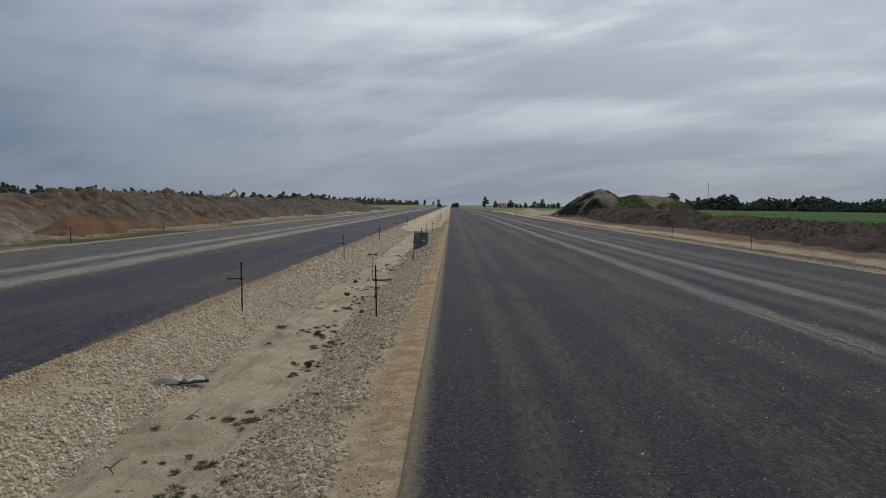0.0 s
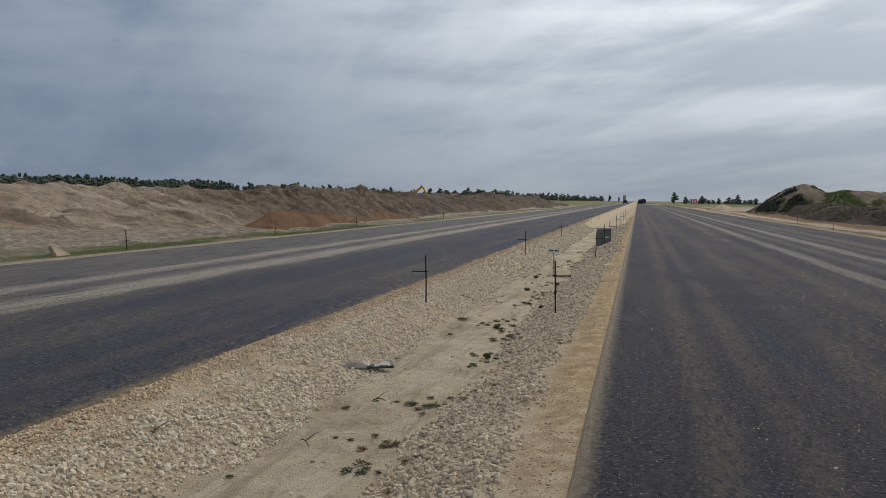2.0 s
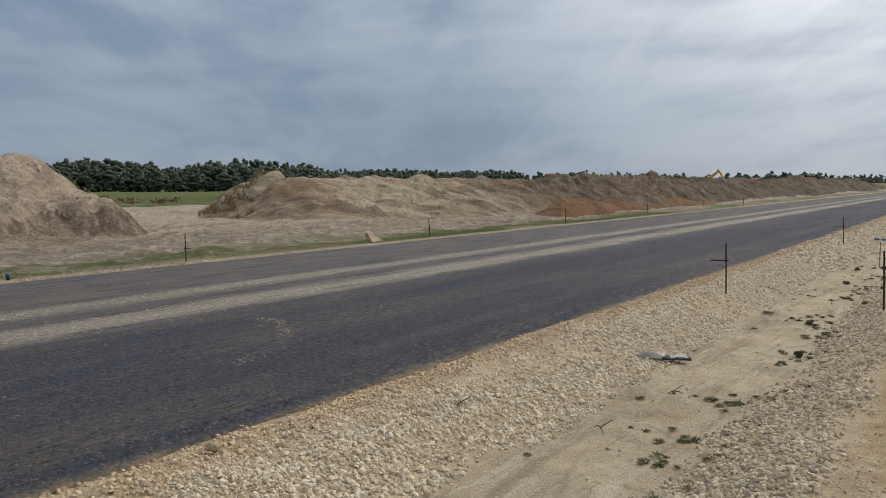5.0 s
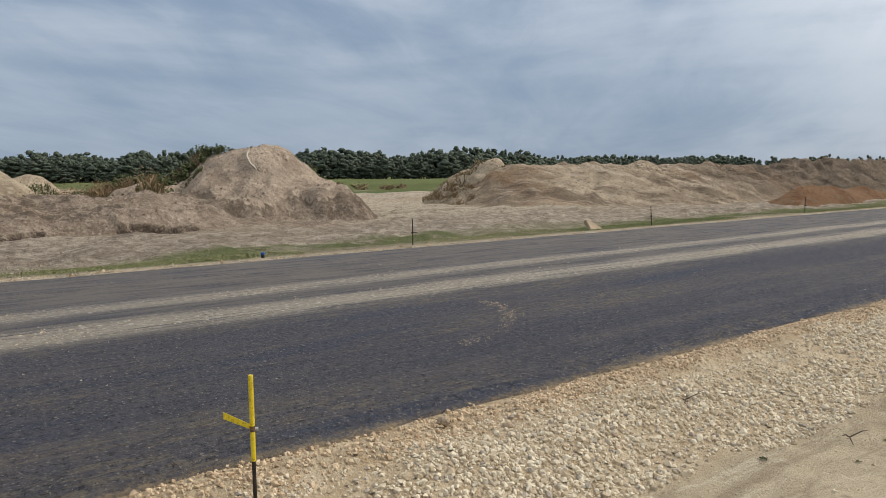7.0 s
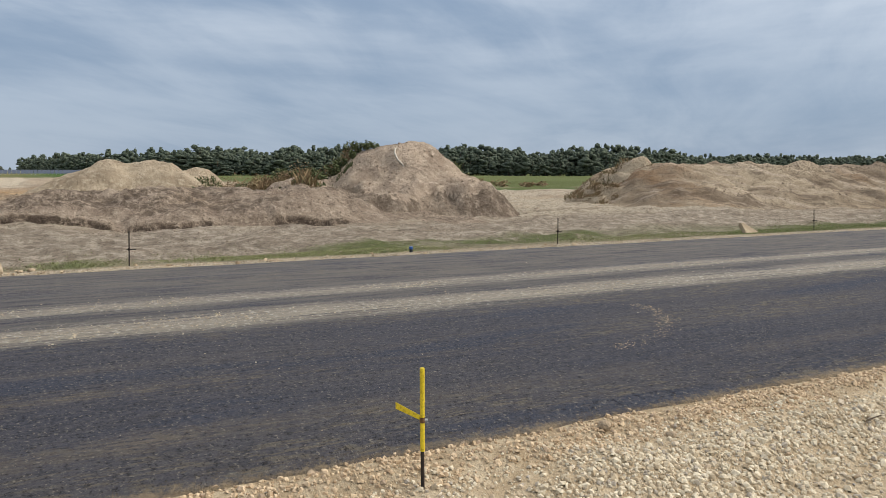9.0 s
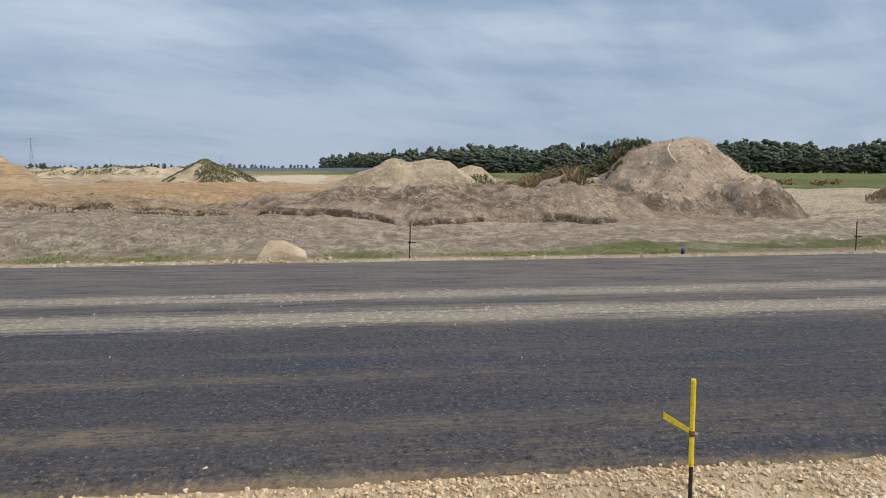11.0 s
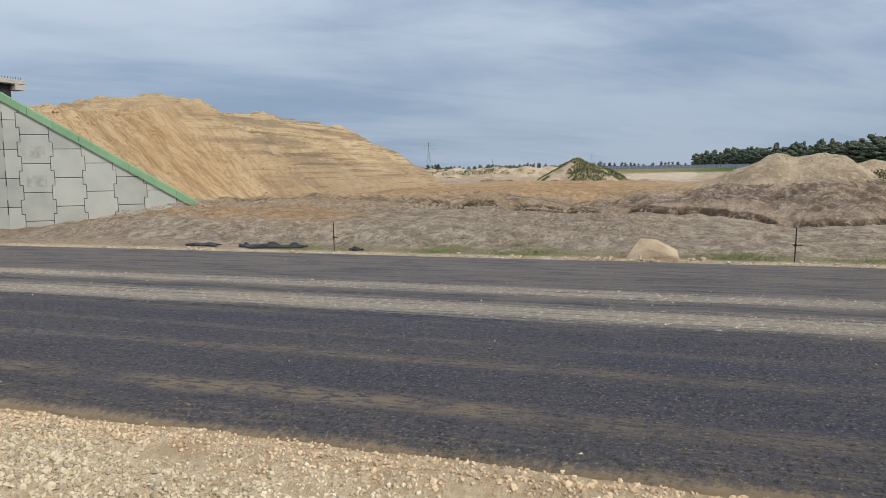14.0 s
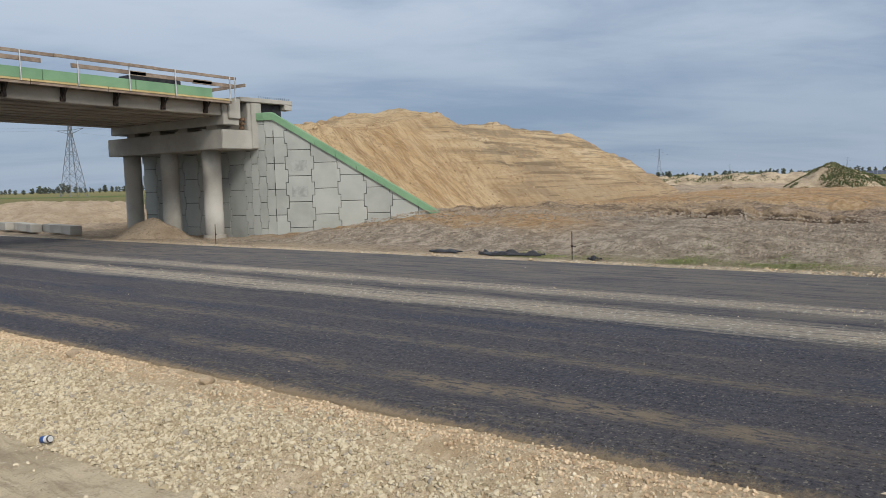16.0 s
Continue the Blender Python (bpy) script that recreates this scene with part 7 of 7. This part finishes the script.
def tree_arrays(rng, height, wide, leaves, leaf, pine):
    """A crown of leaf cards in several clumps over a tapered trunk; returns crown and trunk."""
    clumps = []
    k = 13 if pine else 15
    for i in range(k):
        t = (i + 0.5) / k
        zc = height * ((0.20 + 0.70 * t) if pine else (0.10 + 0.80 * t))
        spread_ = wide * ((1.0 - 0.62 * t) if pine else math.sin(math.pi * (0.20 + 0.66 * t)))
        a = rng.uniform(0, math.tau)
        c = (math.cos(a) * spread_ * rng.uniform(0.2, 0.7), math.sin(a) * spread_ * rng.uniform(0.2, 0.7), zc)
        rad = np.array((1, 1, 0)) * spread_ * rng.uniform(0.38, 0.60) + np.array((0, 0, height * rng.uniform(0.05, 0.09)))
        clumps.append(leaf_cloud(rng, leaves // k, leaf * 0.7, c, rad * 1.08, 0.75))
        body = BLOB_V * (1 + 0.22 * np.sin(BLOB_V[:, :1] * 4 + rng.uniform(0, 6)) * np.cos(BLOB_V[:, 2:] * 5 + rng.uniform(0, 6)))
        clumps.append((body * rad * (0.86, 0.86, 1.05) + np.array(c), BLOB_F))
    crown = merge(clumps)
    rings = []
    for z, r in ((0, 0.022), (height * 0.4, 0.016), (height * 0.85, 0.004)):
        rings += [(math.cos(q) * r * height, math.sin(q) * r * height, z) for q in np.arange(5) * math.tau / 5]
    F = [[b * 5 + q, b * 5 + (q + 1) % 5, (b + 1) * 5 + (q + 1) % 5, (b + 1) * 5 + q] for b in range(2) for q in range(5)]
    return crown, (np.array(rings), np.array(F))


def wood(name, spots, heights, mat, label, seed, leaves=150, pine_share=0.5, leaf=0.072):
    rng = np.random.default_rng(seed)
    models = [tree_arrays(rng, 1.0, rng.uniform(0.26, 0.40), leaves, leaf, rng.uniform() < pine_share) for _ in range(9)]
    crowns, trunks = [], []
    for (x, y), h in zip(spots, heights):
        (cv, cf), (tv, tf) = models[int(rng.integers(0, 9))]
        a = rng.uniform(0, math.tau)
        R = np.array([[math.cos(a), -math.sin(a), 0], [math.sin(a), math.cos(a), 0], [0, 0, 1]])
        base = np.array([x, y, float(ground_z(x, y)) - 0.2])
        wide = rng.uniform(1.0, 1.55)
        crowns.append(((cv @ R.T) * [h * wide, h * wide, h] + base, cf))
        trunks.append(((tv @ R.T) * h + base, tf))
    v, f = merge(crowns)
    obj(name, mesh_of(name, v, f, [mat], True), None, label, "woods", "", "stuff")
    v, f = merge(trunks)
    obj(name + "_trunks", mesh_of(name + "_trunks", v, f, [M_BARK]), None, "slender grey-brown trunks of the far woods", "woods", "", "stuff")


def polar(yaw, dist):
    return (-math.sin(radians(yaw)) * dist, math.cos(radians(yaw)) * dist)


def woods():
    rng = np.random.default_rng(61)
    spots, hs = [], []
    line = [(91.5, 560), (88, 440), (83, 335), (76, 305), (60, 300), (50, 290), (46.5, 330), (44, 430), (40, 520), (34, 560), (28, 590), (22, 640), (14, 780), (10, 900), (6, 1250), (2.5, 1700)]
    ys, ds = np.array([p[0] for p in line][::-1], float), np.array([p[1] for p in line][::-1], float)
    for row in range(4):
        yaw = 2.5
        while yaw < 91.3:
            d = float(np.interp(yaw, ys, ds)) + row * 7 + rng.uniform(-4, 4)
            spots.append(polar(yaw + rng.uniform(-0.15, 0.15), d))
            h = rng.uniform(10.2, 13.8) * (0.74 + 0.085 * row) * (1 + 0.10 * float(fbm(np.array([yaw * 1.0]), np.array([0.0]), 4.0, 3, 0.5, 64)[0]))
            if yaw < 30:
                h *= rng.uniform(0.6, 1.15)
            hs.append(h)
            yaw += (rng.uniform(1.5, 3.4) if yaw > 30 else rng.uniform(2.5, 8)) / d * 57.3
    # undergrowth closes the edge below the crowns
    yaw = 2.5
    while yaw < 91.3:
        d = float(np.interp(yaw, ys, ds)) - 3 + rng.uniform(-3, 3)
        spots.append(polar(yaw, d))
        hs.append(rng.uniform(4.0, 6.5))
        yaw += rng.uniform(1.8, 3.4) / d * 57.3
    wood("forest", spots, hs, M_PINE, "dense dark green mixed forest edge beyond the field", 62, 125)
    spots, hs = [], []
    for yaw0, yaw1, d0, h0, h1, gap in ((-36, -15.2, 620, 7.5, 11.0, 2.6), (-36, -15.0, 600, 3.6, 5.5, 2.6), (-8.0, -3.0, 560, 2.5, 5.0, 4), (92, 124, 1600, 6, 11, 12), (141, 168, 900, 5, 10, 6)):
        for row in range(2):
            yaw = yaw0
            while yaw < yaw1:
                clump = fbm(np.array([yaw * 3.0]), np.array([d0 * 1.0]), 3.0, 2, 0.5, 65)[0]
                spots.append(polar(yaw, d0 + row * 14 + rng.uniform(-8, 8)))
                hs.append(rng.uniform(h0, h1) * (1 + 0.35 * clump))
                yaw += rng.uniform(0.5, 1.5) * gap / d0 * 57.3
    wood("tree_line", spots, hs, M_LEAF, "far dark tree line on the horizon", 66, 100, 0.0, 0.075)


woods()


def single_tree(x, y, h, wide, seed, label):
    rng = np.random.default_rng(seed)
    thing = tagged(new("tree"), label, "tree")
    thing.location = (x, y, float(ground_z(x, y)))
    (cv, cf), (tv, tf) = tree_arrays(rng, 1.0, wide, 700, 0.06, False)
    obj("crown", mesh_of("crown", cv * h, cf, [M_LEAF]), thing)
    obj("trunk", mesh_of("trunk", tv * h, tf, [M_BARK]), thing)
    limbs = [tube_bm([(0, 0, h * z), (math.cos(a) * h * 0.12, math.sin(a) * h * 0.12, h * (z + 0.12)), (math.cos(a) * h * 0.24, math.sin(a) * h * 0.24, h * (z + 0.28))], [0.012 * h, 0.008 * h, 0.003 * h], 5)
             for z, a in ((0.25, 0.4), (0.32, 2.5), (0.38, 4.4), (0.45, 1.4), (0.5, 5.6))]
    part("limbs", join_bm(*limbs), M_BARK, thing)


for i, (yaw, d, h, w) in enumerate(((-2.55, 520, 8.2, 0.34), (-3.3, 530, 5.2, 0.40), (-4.5, 420, 4.6, 0.5), (-6.8, 520, 6.8, 0.3), (-20.3, 600, 12.5, 0.36), (-16.2, 600, 11.5, 0.42), (-18.0, 600, 10.5, 0.4), (2.0, 900, 8, 0.3), (5.3, 620, 6, 0.4), (12.6, 700, 9, 0.35), (7.4, 640, 5.5, 0.45))):
    single_tree(*polar(yaw, d), h, w, 300 + i, "lone dark broadleaf tree standing in the far fields")


def pylon(x, y, h, base, turn, label):
    thing = tagged(new("power_pylon"), label, "pylon", "power line")
    thing.matrix_world = pose(x, y, float(ground_z(x, y)), 0, 0, turn)
    waist = 0.72
    legs = [(sx, sy) for sx in (-1, 1) for sy in (-1, 1)]

    def w(t):
        return base / 2 * (1 - t / waist) + base * 0.09 * min(1, t / waist) if t < waist else base * 0.09 * (1 - 0.7 * (t - waist) / (1 - waist))

    r = (0.11 if base > 6 else 0.055) * h / 30
    for sx, sy in legs:
        part("leg", tube_bm([(sx * w(t), sy * w(t), h * t) for t in (0, 0.2, 0.4, 0.6, waist, 1.0)], r, 5), M_PYLON, thing)
    levels = [0, 0.14, 0.27, 0.39, 0.50, 0.60, 0.68, 0.76, 0.84, 0.92, 1.0]
    braces = []
    for a, b in zip(levels, levels[1:]):
        for (p, q) in (((-1, -1), (1, -1)), ((1, -1), (1, 1)), ((1, 1), (-1, 1)), ((-1, 1), (-1, -1))):
            A, B = (p[0] * w(a), p[1] * w(a), h * a), (q[0] * w(b), q[1] * w(b), h * b)
            C, D = (q[0] * w(a), q[1] * w(a), h * a), (p[0] * w(b), p[1] * w(b), h * b)
            braces += [tube_bm([A, B], r * 0.6, 4, False), tube_bm([C, D], r * 0.6, 4, False), tube_bm([B, D], r * 0.6, 4, False)]
    part("lattice_bracing", join_bm(*braces), M_PYLON, thing)
    for t, span in ((0.78, 0.30), (0.88, 0.22), (0.98, 0.14)):
        bars = [tube_bm([(0, s * w(t), h * t), (0, s * h * span, h * (t + 0.012))], r * 0.8, 4) for s in (-1, 1)]
        bars += [tube_bm([(0, s * w(t), h * (t - 0.045)), (0, s * h * span, h * (t + 0.012))], r * 0.7, 4) for s in (-1, 1)]
        part("crossarm", join_bm(*bars), M_PYLON, thing)


LINE = [(140.0, -252.0, 30, 6.6), (-138.5, -266.0, 30, 6.6), (-767.0, -290.0, 30, 5.0)]
for x, y, h, b in LINE:
    pylon(x, y, h, b, 2, "grey steel lattice power pylon in the fields")
pylon(*polar(98.6, 1900), 34, 5, 2, "distant grey steel lattice power pylon")
pylon(*polar(105.9, 2500), 34, 5, 2, "distant grey steel lattice power pylon")
for (xa, ya, ha, _), (xb, yb, hb, _) in zip(LINE, LINE[1:]):
    for t, s in ((0.79, 0.30), (0.79, -0.30), (0.89, 0.22), (0.89, -0.22), (0.99, 0.14)):
        pts = [(xa + (xb - xa) * q, ya + (yb - ya) * q + s * 30, (ha + (hb - ha) * q) * t - 10 * 4 * q * (1 - q) * min(1, abs(xb - xa) / 600)) for q in np.linspace(0, 1, 15)]
        tagged(part("power_cable", tube_bm(pts, 0.022, 4), M_PYLON, None), "thin dark overhead power cable between pylons", "cable", "power line")
tagged(part("mast", tube_bm([(*polar(-18.6, 900), -0.3), (*polar(-18.6, 900), 31)], [0.5, 0.2], 6), M_STEEL, None), "tall thin steel radio mast beyond the field", "mast")
for yaw, d, h, r in ((0.95, 1500, 11, 3.0), (1.35, 1500, 7, 2.0)):
    tagged(part("silo", tube_bm([(*polar(yaw, d), -0.5), (*polar(yaw, d), h), (*polar(yaw, d), h + 2)], [r, r, 0.4], 12), M_CONC_D, None), "far grey tower silhouette on the horizon", "silo")


def solar_farm():
    (x0, y0), (x1, y1) = polar(98.3, 330), polar(87.6, 330)
    n = 44
    table = None
    ang = math.degrees(math.atan2(y1 - y0, x1 - x0))
    for i in range(n):
        q = i / (n - 1)
        m = pose(x0 + (x1 - x0) * q, y0 + (y1 - y0) * q, 0.0, 0, 0, ang)
        if table is None:
            table = tagged(new("solar_table"), "tilted dark blue-grey solar panel table on posts", "solar panel", "solar farm")
            bm = box_bm(-0.66, 0.66, -0.9, 0.9, -0.03, 0.03)
            bmesh.ops.rotate(bm, verts=list(bm.verts), cent=(0, 0, 0), matrix=Matrix.Rotation(radians(52), 3, "X"))
            bmesh.ops.translate(bm, verts=list(bm.verts), vec=(0, 0, 1.25))
            part("panel", bm, M_SOLAR, table)
            part("post", tube_bm([(0, 0, -0.3), (0, 0, 1.2)], 0.07, 6), M_STEEL, table)
            table.matrix_world = m
        else:
            copy_thing(table, m)


solar_farm()


def excavator():
    thing = tagged(new("excavator"), "yellow excavator with raised boom behind the berm", "excavator")
    thing.matrix_world = pose(-38.6, 126.0, float(ground_z(-37.6, 126)) - 0.62, 0, 0, -10)
    for s in (-1, 1):
        part("track", box_bm(-1.9, 1.9, s * 1.1 - 0.3, s * 1.1 + 0.3, 0, 0.9, 0.25), M_BLACK, thing)
    part("house", box_bm(-1.9, 1.2, -1.3, 1.3, 1.0, 2.2, 0.12), M_CRANE, thing)
    cab = part("cab", box_bm(0.2, 1.5, 0.3, 1.25, 1.2, 2.7, 0.1), M_CRANE, thing)
    part("window", box_bm(0.4, 1.52, 0.4, 1.15, 1.9, 2.6), M_SOLAR, cab)
    part("boom", tube_bm([(0.6, -0.2, 1.5), (0.9, -0.2, 2.9), (2.9, -0.2, 4.35)], [0.26, 0.30, 0.20], 4), M_CRANE, thing)
    part("lift_cylinder", tube_bm([(1.1, -0.2, 1.6), (1.9, -0.2, 3.3)], 0.09, 6), M_STEEL, thing)
    part("stick", tube_bm([(2.6, -0.2, 4.55), (3.1, -0.2, 4.1), (4.0, -0.2, 2.5)], [0.16, 0.20, 0.12], 4), M_CRANE, thing)
    part("bucket", box_bm(3.7, 4.4, -0.7, 0.3, 1.7, 2.5, 0.12), M_BLACK, thing)
    part("beacon", tube_bm([(-1.2, 0.9, 2.2), (-1.2, 0.9, 2.55)], 0.12, 8), M_LAMP, thing, "amber beacon")


excavator()


def far_vehicle(x, y, size, mat, name, label, category):
    thing = tagged(new(name), label, category)
    thing.location = (x, y, 0)
    w, l, h = size
    part("body", box_bm(-w / 2, w / 2, -l / 2, l * 0.15, 0.5, h * 0.75, 0.08), mat, thing)
    cab = part("cab", box_bm(-w * 0.45, w * 0.45, l * 0.16, l / 2, 0.5, h, 0.1), mat, thing)
    part("windscreen", box_bm(-w * 0.4, w * 0.4, l * 0.15, l * 0.155, h * 0.6, h * 0.92), M_SOLAR, cab)
    for sx in (-1, 1):
        for sy in (-0.35, 0.32):
            part("wheel", tube_bm([(sx * w * 0.5 - 0.15, sy * l, 0.5), (sx * w * 0.5 + 0.15, sy * l, 0.5)], 0.5, 14), M_BLACK, thing)


far_vehicle(3.4, 470, (2.4, 6.5, 3.0), M_SHEET, "truck", "dark lorry standing far along the road", "truck")
far_vehicle(-0.3 + 1.6, 360, (2.2, 4.5, 2.4), M_SHEET, "road_roller", "dark road machine standing far along the road", "machine")
far_vehicle(-6.5, 420, (2.0, 4.5, 2.0), M_SHEET, "van", "small dark vehicle far along the road", "van")


def house(x, y, w, d, h, turn, label):
    thing = tagged(new("house"), label, "house", "far houses")
    thing.matrix_world = pose(x, y, -0.3, 0, 0, turn)
    part("wall", box_bm(-w / 2, w / 2, -d / 2, d / 2, 0, h), M_WHITE, thing)
    bm = bmesh.new()
    v = [bm.verts.new(p) for p in ((-w / 2 - 0.4, -d / 2 - 0.4, h), (w / 2 + 0.4, -d / 2 - 0.4, h), (w / 2 + 0.4, d / 2 + 0.4, h), (-w / 2 - 0.4, d / 2 + 0.4, h), (-w / 2 - 0.4, 0, h + d * 0.42), (w / 2 + 0.4, 0, h + d * 0.42))]
    for q in ((0, 1, 5, 4), (2, 3, 4, 5), (0, 4, 3), (1, 2, 5), (3, 2, 1, 0)):
        bm.faces.new([v[i] for i in q])
    part("roof", bm, M_ROOFS, thing)
    for sx in (-0.25, 0.25):
        part("window", box_bm(sx * w - 0.6, sx * w + 0.6, -d / 2 - 0.03, -d / 2 + 0.03, 1.0, 2.3), M_SOLAR, thing)


for i, (yaw, d) in enumerate(((10.2, 760), (11.6, 800), (13.6, 760), (14.3, 900), (17.4, 760), (23.5, 700), (24.6, 740), (8.8, 900))):
    x, y = polar(yaw, d)
    house(x, y, 11, 8, 3.4, 10 + 25 * i, "small far house with pale walls and dark roof")

board = tagged(new("warning_board"), "red and white warning board beside the far road", "sign")
board.location = (13.4, 196.0, float(ground_z(13.4, 196)))
part("post", tube_bm([(0, 0, -0.2), (0, 0, 1.6)], 0.04, 6), M_STEEL, board)
plate_b = part("plate", box_bm(-0.9, 0.9, -0.03, 0.03, 1.5, 2.3, 0.01), M_WHITE, board)
for k_ in (-0.6, 0.0, 0.6):
    part("stripe", box_bm(k_ - 0.15, k_ + 0.15, -0.036, -0.032, 1.52, 2.28), M_RED, plate_b)


# ---- the nearest stones of the median, one by one ----
def single_stones():
    rng = np.random.default_rng(91)
    kinds = [mesh_of("stone", stone_template(rng), STONE_F, [M_STONE]) for _ in range(14)]
    for i in range(300):
        x, y = rng.uniform(-4.1, -3.2), rng.uniform(0.2, 6.0)
        s = float(sizes(rng, 1, 0.015)[0])
        ob = obj("stone", kinds[i % 14], median)
        ob.matrix_world = pose(x, y, float(median_z(x, y)) + s * 0.45, *rng.normal(0, 25, 2), rng.uniform(0, 360)) @ Matrix.Diagonal((s, s, s, 1))


single_stones()
